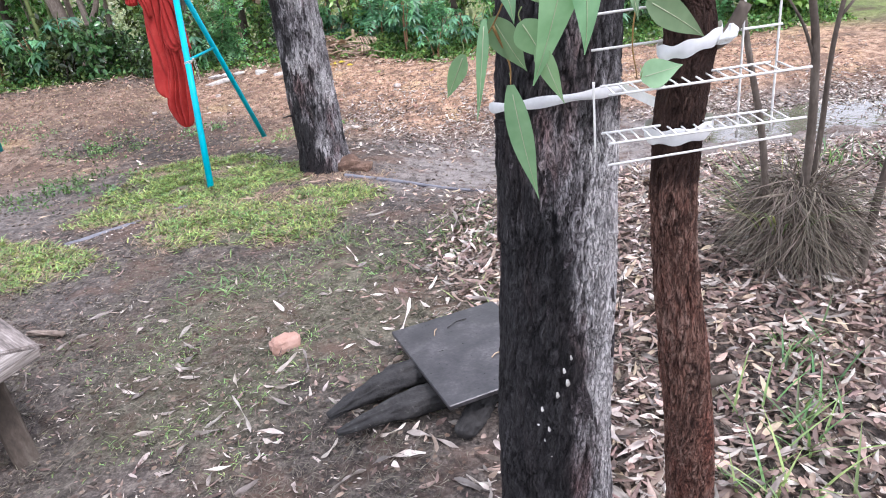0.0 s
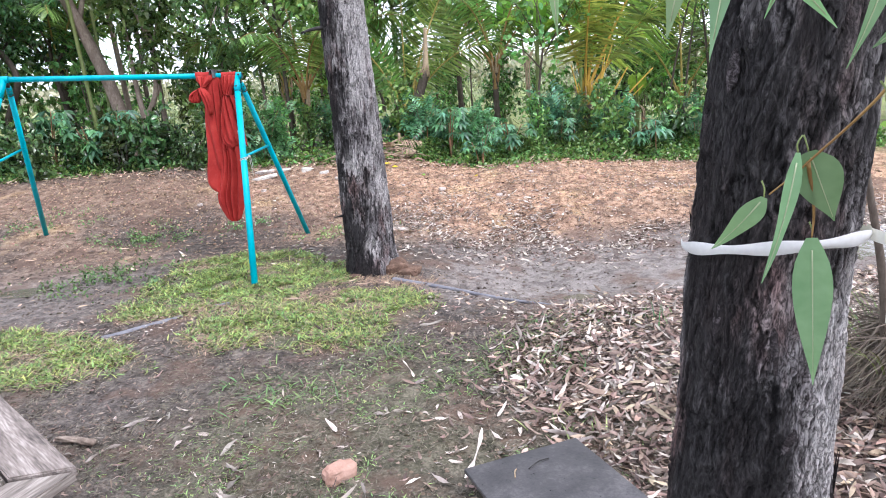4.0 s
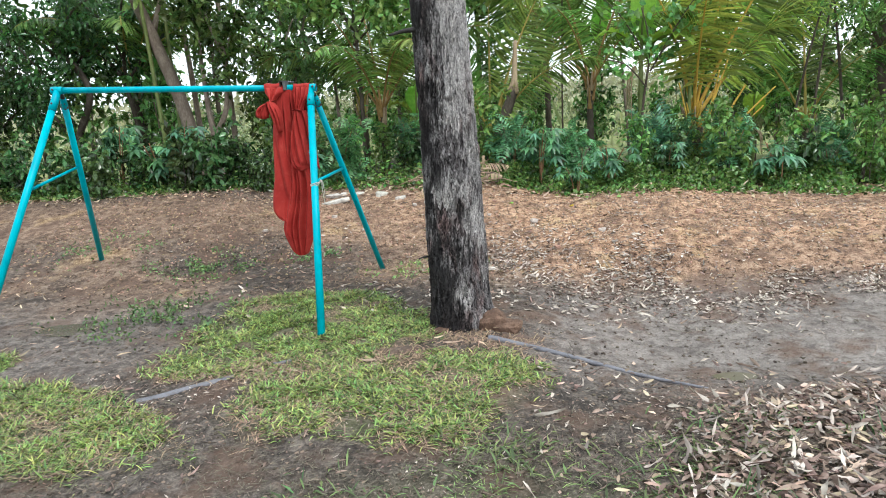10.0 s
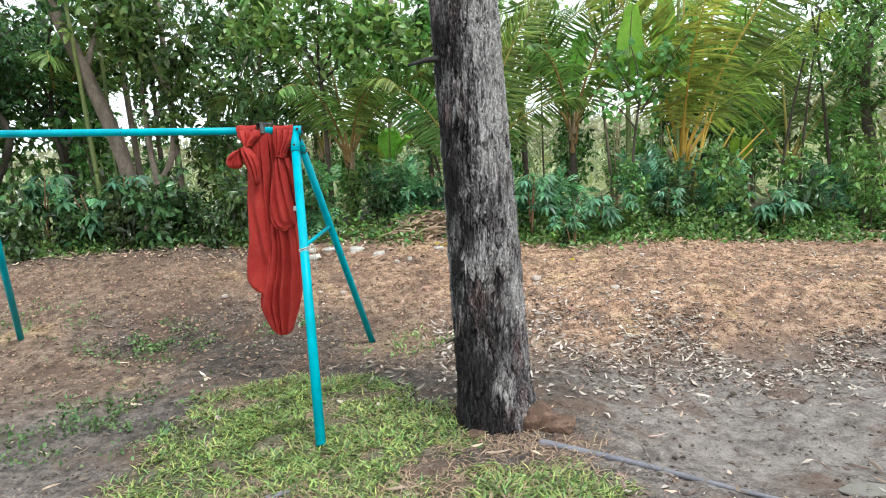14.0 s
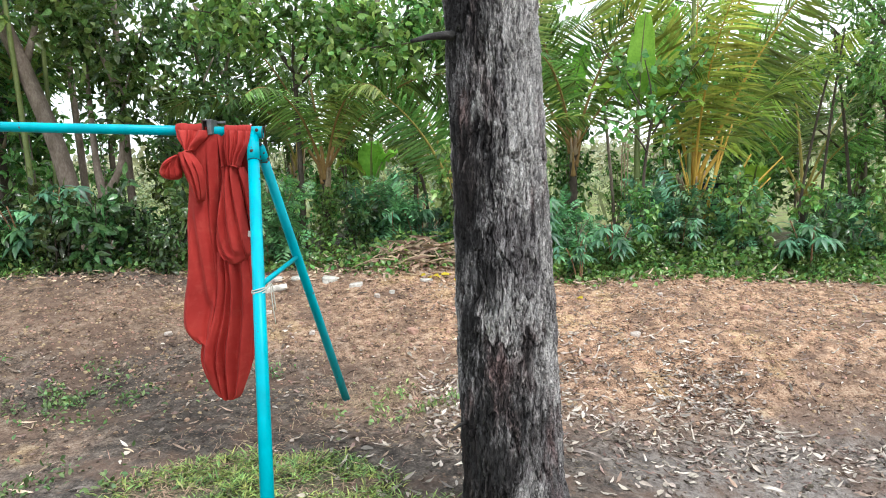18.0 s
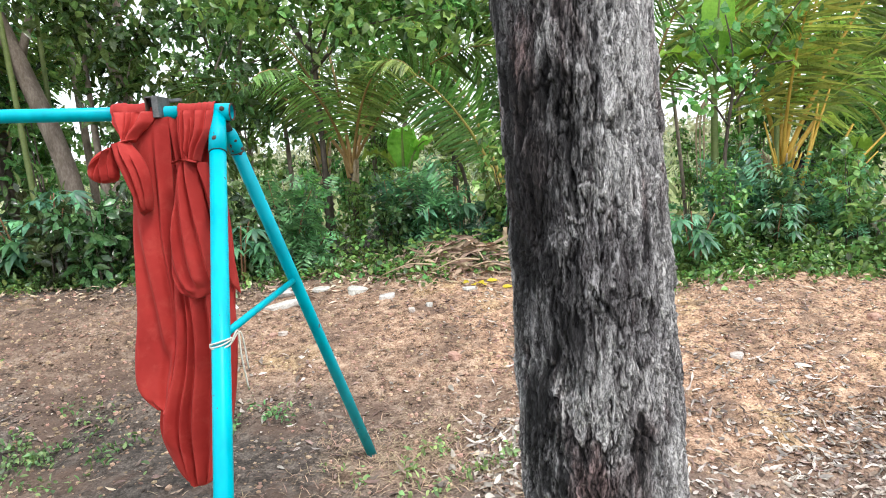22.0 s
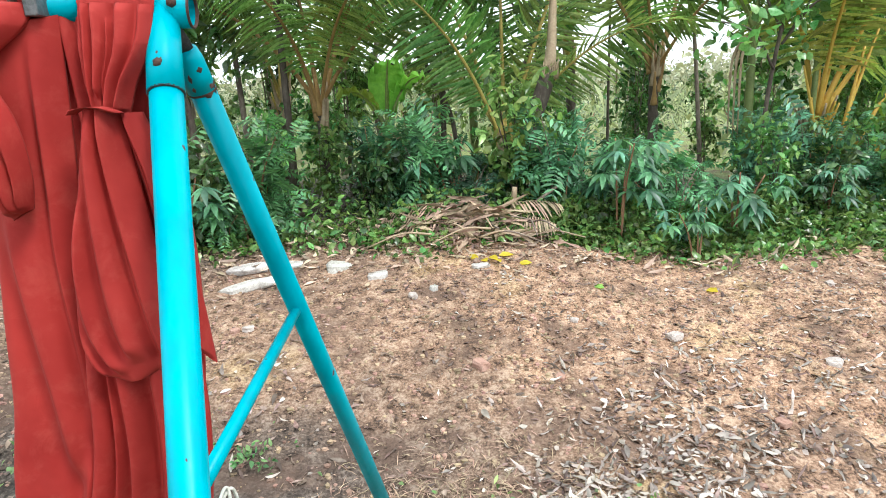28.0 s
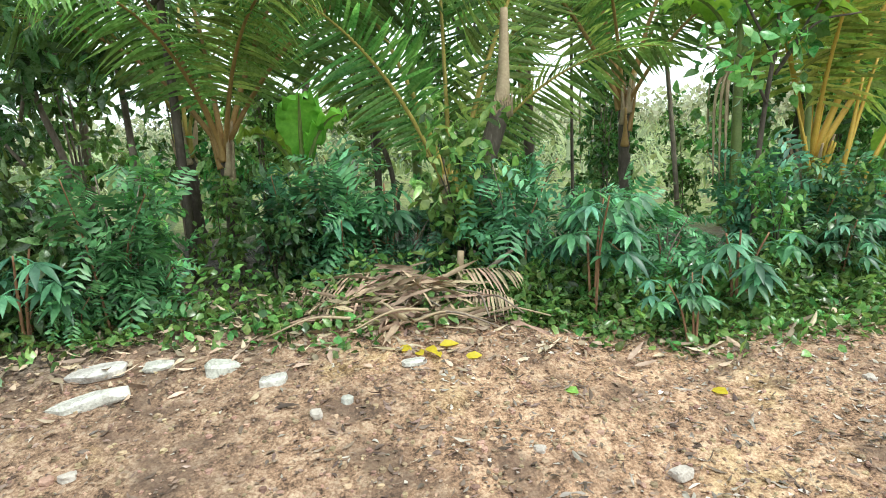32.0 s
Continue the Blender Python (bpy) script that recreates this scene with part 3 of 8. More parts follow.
def grass_amount(x, y):
    """Where turf grows: round the front leg of the swing, a strip beside it, and thin patches."""
    x, y = np.asarray(x, float), np.asarray(y, float)
    wob = 0.9 * (fbm(x * 2.2, y * 2.2, 21, 4) - 0.5)

    def blob(cx, cy, rx, ry, turn=0.0):
        c, s = math.cos(turn), math.sin(turn)
        dx, dy = (x - cx) * c + (y - cy) * s, -(x - cx) * s + (y - cy) * c
        return 1 - np.sqrt((dx / rx) ** 2 + (dy / ry) ** 2)

    a = np.maximum.reduce([blob(-2.0, 5.3, 0.95, 0.8), blob(-1.3, 4.45, 0.95, 0.62, -0.1), blob(-3.3, 4.15, 1.1, 0.42, -0.35), blob(-4.9, 4.9, 1.0, 0.4), blob(-2.2, 4.9, 0.6, 0.4), blob(-2.15, 5.9, 0.75, 0.5), blob(-1.0, 4.6, 0.7, 0.5)])
    return smooth(-0.08, 0.35, a + wob)


def thin_grass(x, y):
    wob = 1.3 * (fbm(np.asarray(x) * 1.7, np.asarray(y) * 1.7, 33, 4) - 0.5)
    a = 1 - np.sqrt(((np.asarray(x) + 0.8) / 1.5) ** 2 + ((np.asarray(y) - 2.75) / 1.1) ** 2)
    return smooth(0.0, 0.8, a + wob)


edge = 0.8 * (fbm(GX * 0.9, GY * 0.9, 11, 4) - 0.5)
clay = (0.45 * smooth(6.1, 7.2, GY + edge) * smooth(-2.0, -0.6, GX + edge) + 0.28 * smooth(6.3, 7.2, GY + edge) * (1 - 0.85 * smooth(-1.2, -2.2, GX + edge)) + (0.45 + 0.2 * smooth(-1.2, -2.2, GX)) * smooth(7.5, 8.3, GY + edge * 1.6 + 0.5 * smooth(-3.0, -5.0, GX)) * (1 - 0.3 * smooth(-2.4, -4.2, GX + edge))) * (1 - smooth(9.4 - 0.5 * smooth(-2.4, -3.4, GX), 10.0 - 0.5 * smooth(-2.4, -3.4, GX), GY + 0.6 * edge)) * (1 - smooth(4.8, 7.5, GX)) * (1 - 0.6 * smooth(-2.4, -3.4, GX) * (1 - smooth(7.4, 8.4, GY + edge))) * (1 - 0.25 * smooth(-2.6, -3.8, GX))
clay = np.maximum(clay, 0.3 * smooth(0.5, 0.7, fbm(GX * 0.8, GY * 0.8, 15, 4)) * smooth(4.6, 6.5, GY) * (1 - smooth(-2.5, -1.5, GX)))
mud = smooth(-0.9, 0.1, GX + edge) * smooth(4.2, 4.9, GY - 0.2 * GX + edge * 0.7) * (1 - smooth(6.0, 7.2, GY + edge)) * (1 - smooth(7, 9, GX))
mud = np.maximum(mud, 0.4 * smooth(-2.6, -3.5, GX) * smooth(4.4, 5.0, GY + edge * 0.6) * (1 - smooth(5.9, 6.8, GY + edge)))
mud = np.maximum(mud, 0.15 * (1 - smooth(-2.0, -0.6, GX)) * (1 - smooth(3.6, 4.2, GY + edge)))
turf = 0.22 * grass_amount(GX, GY)
turf = np.maximum(turf, 0.14 * thin_grass(GX, GY))
turf = np.maximum(turf, np.maximum(smooth(4.2, 6.2, GX + edge) * smooth(8.3, 9.8, GY + edge), smooth(11.5, 14, GY)))
turf = np.maximum(turf, smooth(7, 10, np.abs(GX + 0.5)))
ground_me = mesh_np("ground", np.stack([GX, GY, GZ], -1).reshape(-1, 3), weave(*GX.shape))
soil = ground_me.color_attributes.new("soil", "FLOAT_COLOR", "POINT")
soil.data.foreach_set("color", np.stack([clay, mud, turf, np.ones_like(mud)], -1).astype(np.float32).ravel())
ground_me.materials.append(M_SOIL)
tagged(new("ground", ground_me), "bare muddy garden soil rising to an orange clay bank", "ground", kind="structure")

# ---- puddles ----
def puddle(cx, cy, rx, ry, z, label):
    a = np.linspace(0, 2 * np.pi, 40, endpoint=False)
    r = 0.8 + 0.4 * fbm(np.cos(a) * 2 + cx, np.sin(a) * 2 + cy, 4, 3)
    ring = np.stack([cx + rx * r * np.cos(a), cy + ry * r * np.sin(a), np.full(40, z)], -1)
    V = np.concatenate([np.array([[cx, cy, z]]) + (ring - [cx, cy, z]) * k for k in (0.02, 0.5, 1.0)])
    return tagged(part("puddle", (V, weave(3, 40, True)), M_WATER), label, "water", kind="structure")


puddle(3.4, 6.0, 1.5, 0.62, -0.282, "shallow grey rainwater puddle lying in the muddy hollow")
puddle(5.6, 6.4, 1.15, 0.42, gz(5.6, 6.4) + 0.03, "shallow grey rainwater puddle beyond the leaf mound")
puddle(-4.1, 5.72, 0.3, 0.15, gz(-4.1, 5.72) + 0.012, "small bright rain puddle on bare ground beneath the swing")
puddle(0.68, 4.8, 0.12, 0.06, gz(0.68, 4.8) + 0.008, "tiny yellowish puddle in a muddy footprint")


# ---- bark trunks ----
def around(A, deg, wide):
    """1 at a bearing, falling to 0 at wide degrees from it."""
    d = np.abs(np.mod(A - np.radians(deg) + np.pi, 2 * np.pi) - np.pi)
    return np.clip(1 - d / radians(wide), 0, 1)


def bark_trunk(name, path, radii, nu, nv, cells, depth, pale, soot, material, parent, seed, flare=0.0):
    """A furrowed trunk along a path; pale and soot are functions of angle and height."""
    C = bend(path, max(2, nv // (len(path) - 1)))
    s = np.linspace(0, 1, len(C))
    R = np.interp(s, np.linspace(0, 1, len(radii)), radii)
    k = int(nu * 0.78)
    a = np.concatenate([np.linspace(-1.15 * np.pi, 0.12 * np.pi, k, endpoint=False), np.linspace(0.12 * np.pi, 0.85 * np.pi, nu - k, endpoint=False)])
    Z = C[:, 2][:, None] + 0 * a[None]
    A = a[None] + 0 * Z
    u = A / (2 * np.pi) * cells
    mean = float(np.mean(R))
    vz = Z * cells / (2 * np.pi * mean)
    warp = fbm(u * 0.25, vz * 0.1, seed + 3, 4, cells // 4) - 0.5
    jag = fbm(u, vz * 0.4, seed + 17, 5, cells) - 0.5

    def plates(k, aspect, tag, wild):
        """Ragged upright scales: how far from the rim, a number each, the way up within it."""
        return flakes(k * u + wild * (1.2 * warp + 0.7 * jag), k * vz * aspect + wild * (0.8 * jag - 0.5 * warp), seed + tag, int(k * cells))

    rim1, tone1, rise1 = plates(0.25, 0.22, 31, 1.3)
    rim2, tone2, rise2 = plates(0.5, 0.26, 41, 2.0)
    swirl = 2.4 * jag + 1.6 * warp
    fibre = fbm(2 * u + 1.6 * swirl, vz * 0.26 + 0.7 * swirl, seed + 57, 4, 2 * cells)
    grain = 1 - 2 * np.abs(fbm(u + 1.1 * swirl, vz * 0.13 + 0.5 * swirl, seed + 67, 4, cells) - 0.5)
    fine_grain = 1 - 2 * np.abs(fbm(3 * u + 2.4 * swirl, vz * 0.42 + 1.2 * swirl, seed + 69, 3, 3 * cells) - 0.5)
    f1, f2 = smooth(0.0, 0.13, rim1), smooth(0.0, 0.12, rim2)
    broken = smooth(0.4, 0.6, fbm(u * 0.5 + jag, vz * 0.2, seed + 63, 3, cells // 2))
    disp = depth * (0.75 * f1 + 0.3 * f2 * (0.3 + tone2) * broken - 0.45 * rise1 - 0.2 * rise2 * broken + 0.8 * (fibre - 0.5) + 0.8 * (grain - 0.75) + 0.7 * (fine_grain - 0.75))
    # groove shade put into the colour: dark and pale follow the relief
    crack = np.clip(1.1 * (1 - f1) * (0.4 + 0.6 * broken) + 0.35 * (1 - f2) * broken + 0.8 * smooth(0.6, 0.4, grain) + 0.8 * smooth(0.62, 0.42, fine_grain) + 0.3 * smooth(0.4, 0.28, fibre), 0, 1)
    shade = np.clip(0.4 + 0.12 * tone2 + 0.7 * (fibre - 0.5) + 0.15 * tone1 + 0.9 * (fine_grain - 0.75) + 0.4 * (grain - 0.75), 0, 1)
    low = np.clip(1 - (Z - C[0, 2]) / 0.35, 0, 1)
    root = flare * low ** 2 * (0.25 + 0.7 * vnoise(A / (2 * np.pi) * 5, 0 * A, seed + 9, 5) + 0.9 * around(A, -15, 55))
    bulge = 0.05 * mean * (fbm(u * 0.3, vz * 0.12, seed + 71, 3, max(2, cells // 3)) - 0.5) * 2
    rad = R[:, None] + disp - depth * 0.8 + root + bulge
    V = np.stack([C[:, 0][:, None] + rad * np.cos(A), C[:, 1][:, None] + rad * np.sin(A), Z], -1)
    me = mesh_np(name, V.reshape(-1, 3), weave(len(C), nu, True))
    half = cells // 8
    ub, vb = A / (2 * np.pi) * half, vz * half / cells
    blot = fbm(ub + warp + 0.5 * jag, vb * 0.5 + 0.5 * jag, seed + 91, 5, half)
    streak = shade
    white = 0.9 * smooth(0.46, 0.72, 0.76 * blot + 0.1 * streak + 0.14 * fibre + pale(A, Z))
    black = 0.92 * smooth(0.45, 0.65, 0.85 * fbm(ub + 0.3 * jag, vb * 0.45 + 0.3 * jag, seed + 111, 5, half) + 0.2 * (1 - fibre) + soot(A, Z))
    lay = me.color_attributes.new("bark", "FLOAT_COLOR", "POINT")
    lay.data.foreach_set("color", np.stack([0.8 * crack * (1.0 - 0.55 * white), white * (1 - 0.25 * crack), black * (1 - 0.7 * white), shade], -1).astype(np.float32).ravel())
    me.materials.append(material)
    return part(name, me, material, parent)


def bark_flakes(parent, count, axis_x, axis_y, radius, z0, z1, seed, material):
    """Loose strips of bark, each lifting at one end."""
    r = np.random.default_rng(seed)
    shape = leaf_shape(4, 0.5, 0.35, 0.12, 0.6)
    for i in range(3):
        l, w = ((0.09, 0.014), (0.06, 0.02), (0.13, 0.012))[i]
        F, Q = shape
        V = np.stack([F[:, 0] * w, F[:, 1] * l, F[:, 2] * l * 0.5 - F[:, 3] * w], -1)
        back = V.copy()
        back[:, 2] -= 0.003
        me = mesh_np("bark_flake", np.concatenate([V, back]), np.concatenate([Q, Q[:, ::-1] + len(V)]))
        me.materials.append(material)
        for _ in range(count // 3):
            a, z = r.uniform(0, 2 * np.pi), r.uniform(z0, z1)
            rr = radius(z) + 0.003
            out = Vector((math.cos(a), math.sin(a), 0))
            up = Vector((r.normal(0, 0.12), r.normal(0, 0.12), 1 if r.random() < 0.5 else -1)).normalized()
            side = up.cross(out).normalized()
            nrm = side.cross(up)
            m = Matrix((side, up, nrm)).transposed().to_4x4()
            m.translation = Vector((axis_x(z), axis_y(z), z)) + out * rr
            part("bark_flake", me, material, parent, at=m)


def stub(parent, base, tip, r0):
    part("twig_stub", tube(bend([base, [(b + t) / 2 + d for b, t, d in zip(base, tip, (0, 0, 0.008))], tip], 6), np.linspace(r0, r0 * 0.35, 12), 8), M_CHAR, parent)


def lump(size, seed, rough=0.18):
    """An uneven stone."""
    bm = bmesh.new()
    bmesh.ops.create_icosphere(bm, subdivisions=3, radius=0.47)
    for v in bm.verts:
        k = 1 + rough * 2.6 * (noise.fractal(v.co * 2.2 + Vector((seed, seed * 2, 0)), 1.0, 2.0, 4) )
        c = v.co * k
        c = Vector([math.copysign(abs(2 * q) ** 0.62 / 2, q) for q in c])
        v.co = Vector((c.x * size[0], c.y * size[1], c.z * size[2]))
    return bm


# the tall gum beside the swing
tree2 = thing("gum_tree", "tall gum tree with charred furrowed grey bark beside the swing", "tree")
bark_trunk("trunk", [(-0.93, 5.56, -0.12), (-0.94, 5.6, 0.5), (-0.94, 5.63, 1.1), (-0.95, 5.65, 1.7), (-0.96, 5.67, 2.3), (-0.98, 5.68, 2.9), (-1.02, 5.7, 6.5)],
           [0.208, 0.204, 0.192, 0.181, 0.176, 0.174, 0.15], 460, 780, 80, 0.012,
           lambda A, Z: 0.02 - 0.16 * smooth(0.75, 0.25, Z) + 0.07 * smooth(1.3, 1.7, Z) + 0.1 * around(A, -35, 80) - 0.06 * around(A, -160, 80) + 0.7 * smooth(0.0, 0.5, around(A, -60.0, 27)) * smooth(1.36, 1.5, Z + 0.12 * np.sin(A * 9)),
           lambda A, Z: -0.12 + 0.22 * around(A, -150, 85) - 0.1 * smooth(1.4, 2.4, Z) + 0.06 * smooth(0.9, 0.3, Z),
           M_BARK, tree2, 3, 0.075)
bark_flakes(tree2, 75, lambda z: -0.94 - 0.008 * z, lambda z: 5.6 + 0.025 * z, lambda z: 0.189 - 0.012 * z, 0.15, 2.6, 5, M_BARK)
for x_, y_, s_, t_ in ((-0.72, 5.47, (0.22, 0.2, 0.2), 20), (-0.63, 5.44, (0.24, 0.17, 0.09), -10), (-1.05, 5.38, (0.18, 0.1, 0.04), 50)):
    part("root_mound", lump(s_, x_ * 9, 0.16), M_DUFF, tree2, at=pose(x_, y_, gz(x_, y_) + 0.01, 0, 0, t_), flat=True)
stub(tree2, (-1.1, 5.58, 1.98), (-1.27, 5.5, 1.95), 0.02)
stub(tree2, (-1.1, 5.56, 0.46), (-1.19, 5.44, 0.48), 0.012)

# the charred trunk near the start
tree1 = thing("gum_tree", "charred gum trunk, one side black, the other bleached grey", "tree")
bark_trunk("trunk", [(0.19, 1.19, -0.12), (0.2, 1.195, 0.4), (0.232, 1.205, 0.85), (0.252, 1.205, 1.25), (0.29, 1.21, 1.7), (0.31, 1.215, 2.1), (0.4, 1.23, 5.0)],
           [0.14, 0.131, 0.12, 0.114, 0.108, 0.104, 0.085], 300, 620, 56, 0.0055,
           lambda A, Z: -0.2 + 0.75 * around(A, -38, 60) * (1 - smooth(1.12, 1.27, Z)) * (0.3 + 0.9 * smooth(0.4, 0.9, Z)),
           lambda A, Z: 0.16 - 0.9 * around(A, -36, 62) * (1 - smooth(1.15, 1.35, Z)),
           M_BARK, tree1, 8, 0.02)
for a_, z_, s_ in ((-118, 0.62, 0.006), (-122, 0.58, 0.005), (-112, 0.57, 0.006), (-116, 0.54, 0.004), (-104, 0.66, 0.007), (-98, 0.72, 0.006), (-95, 0.69, 0.008), (-92, 0.75, 0.005), (-126, 0.52, 0.004), (-110, 0.5, 0.005)):
    q_ = Vector((0.2 + 0.04 * z_ + 0.133 * math.cos(radians(a_)), 1.2 + 0.133 * math.sin(radians(a_)), z_))
    part("lichen_spot", tube([q_ + Vector((0, 0.004, -s_)), q_ + Vector((0, -0.001, 0)), q_ + Vector((0, 0.004, s_))], (s_ * 0.3, s_ * 0.6, s_ * 0.3), 8), M_CONCRETE, tree1)
bark_flakes(tree1, 45, lambda z: 0.195 + 0.047 * z, lambda z: 1.195 + 0.01 * z, lambda z: 0.134 - 0.017 * z, 0.1, 1.9, 9, M_BARK)

# the slender red-brown tree
tree3 = thing("sapling_tree", "slender red-brown gum with scaly bark, taped to its neighbour", "tree")
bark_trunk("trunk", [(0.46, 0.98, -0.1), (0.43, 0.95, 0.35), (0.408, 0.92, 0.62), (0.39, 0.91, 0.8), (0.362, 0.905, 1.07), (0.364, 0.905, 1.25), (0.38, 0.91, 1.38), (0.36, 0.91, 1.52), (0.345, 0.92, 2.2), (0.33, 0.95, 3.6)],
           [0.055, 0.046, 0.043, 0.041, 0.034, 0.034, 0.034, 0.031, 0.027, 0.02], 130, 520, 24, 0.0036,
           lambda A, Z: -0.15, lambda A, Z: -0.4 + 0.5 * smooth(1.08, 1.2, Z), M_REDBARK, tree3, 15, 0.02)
for b, t, r in (((0.42, 0.9, 0.78), (0.465, 0.88, 0.8), 0.016), ((0.375, 0.91, 1.5), (0.33, 0.85, 1.53), 0.01)):
    part("branch_stub", tube(bend([b, t], 5), np.linspace(r * 0.8, r * 0.35, 5), 8), M_DARKTRUNK, tree3)
part("branch", tube(bend([(0.38, 0.91, 1.35), (0.43, 0.91, 1.36), (0.455, 0.91, 1.4)], 6), np.linspace(0.014, 0.009, 12), 8), M_DARKTRUNK, tree3)


# ---- the swing frame ----
def pipe(a, b, r, sides=20):
    return tube([a, tuple(np.asarray(a) + (np.asarray(b) - np.asarray(a)) * 0.5), b], r, sides)


def along(a, b, s):
    return tuple(np.asarray(a, float) + (np.asarray(b, float) - np.asarray(a, float)) * s)


def lathe(base, axis, profile, sides=28):
    """A turned shape: (distance along the axis, radius) in order."""
    ax = np.asarray(axis, float) / np.linalg.norm(axis)
    p = np.cross(ax, (0, 0, 1.0))
    p /= np.linalg.norm(p)
    q = np.cross(ax, p)
    a = np.linspace(0, 2 * np.pi, sides, endpoint=False)
    ring = np.cos(a)[:, None] * p + np.sin(a)[:, None] * q
    V = np.concatenate([np.asarray(base, float) + d * ax + r * ring for d, r in profile])
    return V, weave(len(profile), sides, True)


swing = thing("swing_frame", "turquoise painted steel swing frame with chipped enamel", "swing frame")
N, F = (-2.083, 6.352, 1.701), (-4.2, 6.335, 1.842)
NF, NB = (-1.9, 5.326, 0.0), (-1.824, 7.246, -0.075)
FF, FB = (-4.58, 5.417, -0.02), (-4.87, 7.42, 0.15)
part("top_bar", pipe(along(N, F, 0.02), along(N, F, 0.985), 0.0245), M_PAINT, swing)
for top, front, back, end in ((N, NF, NB, -1), (F, FF, FB, 1)):
    axis = (np.asarray(F) - np.asarray(N)) / np.linalg.norm(np.asarray(F) - np.asarray(N))
    out = axis * end
    sleeve = part("joint_sleeve", lathe(top, out, ((-0.05, 0.0305), (0.0, 0.0305), (0.052, 0.0305), (0.0535, 0.0295), (0.0535, 0.0275), (0.05, 0.027), (-0.01, 0.027), (-0.012, 0.002))), M_PAINT, swing)
    part("sleeve_rim", lathe(top, out, ((0.051, 0.0309), (0.0545, 0.0306), (0.0555, 0.0292), (0.0545, 0.0268), (0.05, 0.0264))), M_RUST, sleeve, "bare rusted rim of the sleeve")
    # shadow of the seam modelled as a thin black ring
    part("shadow_gap_ring", tube([along(top, front, 0.083), along(top, front, 0.0845), along(top, front, 0.086)], (0.0295, 0.0312, 0.0295), 24), M_CHAR, swing)
    part("leg_socket", tube([along(top, front, 0.0), along(top, front, 0.05), along(top, front, 0.085)], (0.0295, 0.0295, 0.031), 22), M_PAINT, swing)
    part("front_leg", pipe(along(top, front, 0.084), front, 0.0278), M_PAINT, swing)
    hinge = np.asarray(top) + np.array([0.012, 0.02, -0.03])
    rear = part("rear_socket", tube([along(hinge, back, 0.02), along(hinge, back, 0.03), along(hinge, back, 0.045), along(hinge, back, 0.063)], (0.022, 0.0265, 0.027, 0.0275), 20), M_PAINT, swing)
    # the plate's black stands for the shaded gap between sleeve and socket
    part("hinge_plate", tube([hinge + np.array([0, -0.03, -0.004]), along(hinge, back, 0.015), along(hinge, back, 0.045)], (0.02, 0.017, 0.02), 8), M_CHAR, swing, "steel hinge plate, coloured black as the shaded gap")
    part("rust_band", tube([along(hinge, back, 0.0605), along(hinge, back, 0.0625), along(hinge, back, 0.064)], (0.0268, 0.0279, 0.0268), 20), M_RUST, rear, "rusted lower rim of the socket")
    down = (np.asarray(back, float) - hinge) / np.linalg.norm(np.asarray(back, float) - hinge)
    chip_r = np.random.default_rng(24)
    for k in range(9):
        ang, q, ln, wd = chip_r.uniform(-1.9, 1.2), chip_r.uniform(0.03, 0.05) if k % 3 == 0 else chip_r.uniform(0.05, 0.066), chip_r.uniform(0.006, 0.018), chip_r.uniform(0.005, 0.013)
        side = np.array([math.cos(ang), math.sin(ang), 0])
        side = side - down * np.dot(side, down)
        p = np.asarray(along(hinge, back, q)) + side / np.linalg.norm(side) * (0.028 - 0.88 * wd)
        part("paint_chip", tube([p - down * ln, p, p + down * ln], (0.4 * wd, wd, 0.5 * wd), 8), M_RUST, rear, "chip in the enamel down to rust")
    part("rear_leg", pipe(along(hinge, back, 0.058), back, 0.0255), M_PAINT, swing)
    part("cross_brace", pipe(along(top, front, 0.415), along(hinge, back, 0.374), 0.0125, 12), M_PAINT, swing)
    for s, off in ((0.055, (0.0, -0.031, 0.0)), (0.0, (0.028 * -end, -0.03, 0.008))):
        p = np.asarray(along(top, front, s)) + off
        part("bolt", tube([p + [0, 0.012, 0], p, p + [0, -0.008, -0.001]], (0.0085, 0.0095, 0.006), 6), M_RUST, swing)
for s_, ln, wd in ((0.115, 0.028, 0.0026), (0.165, 0.006, 0.003), (0.195, 0.003, 0.002), (0.255, 0.012, 0.0042), (0.285, 0.004, 0.003), (0.3, 0.008, 0.0045), (0.34, 0.005, 0.004), (0.375, 0.005, 0.004), (0.5, 0.012, 0.003), (0.62, 0.006, 0.004)):
    p = np.asarray(along(N, NF, s_)) + [0.003, -0.0245, -0.0125]
    q = (np.asarray(NF) - np.asarray(N)) / np.linalg.norm(np.asarray(NF) - np.asarray(N))
    part("paint_chip", tube([p - q * ln, p, p + q * ln], (0.4 * wd, wd, 0.5 * wd), 8), M_RUST, swing, "chip in the enamel down to rust")
clampx = along(N, F, 0.1)
bracket = part("swing_bracket", box_np((0.005, 0.1, 0.074), 0.001), M_RUST, swing, "open rusted steel swing bracket", at=Matrix.Translation((clampx[0] - 0.014, clampx[1] - 0.005, clampx[2] - 0.02)))
# black plate added to draw the shade inside the open bracket
part("bracket_hollow_dark", box_np((0.02, 0.006, 0.066), 0.001), M_CHAR, bracket, "dark plate standing for the shaded inside of the bracket", at=Matrix.Translation((0.0125, -0.02, 0.004)))
part("bracket_top", box_np((0.03, 0.1, 0.005), 0.001), M_STEEL, bracket, at=Matrix.Translation((0.015, 0, 0.0695)))
part("bracket_foot", box_np((0.03, 0.1, 0.005), 0.001), M_RUST, bracket, at=Matrix.Translation((0.015, 0, 0.0)))
part("bracket_cheek", box_np((0.022, 0.1, 0.074), 0.002), M_STEEL, bracket, "bare steel cheek with paint flakes", at=Matrix.Translation((0.034, -0.004, 0.0)))
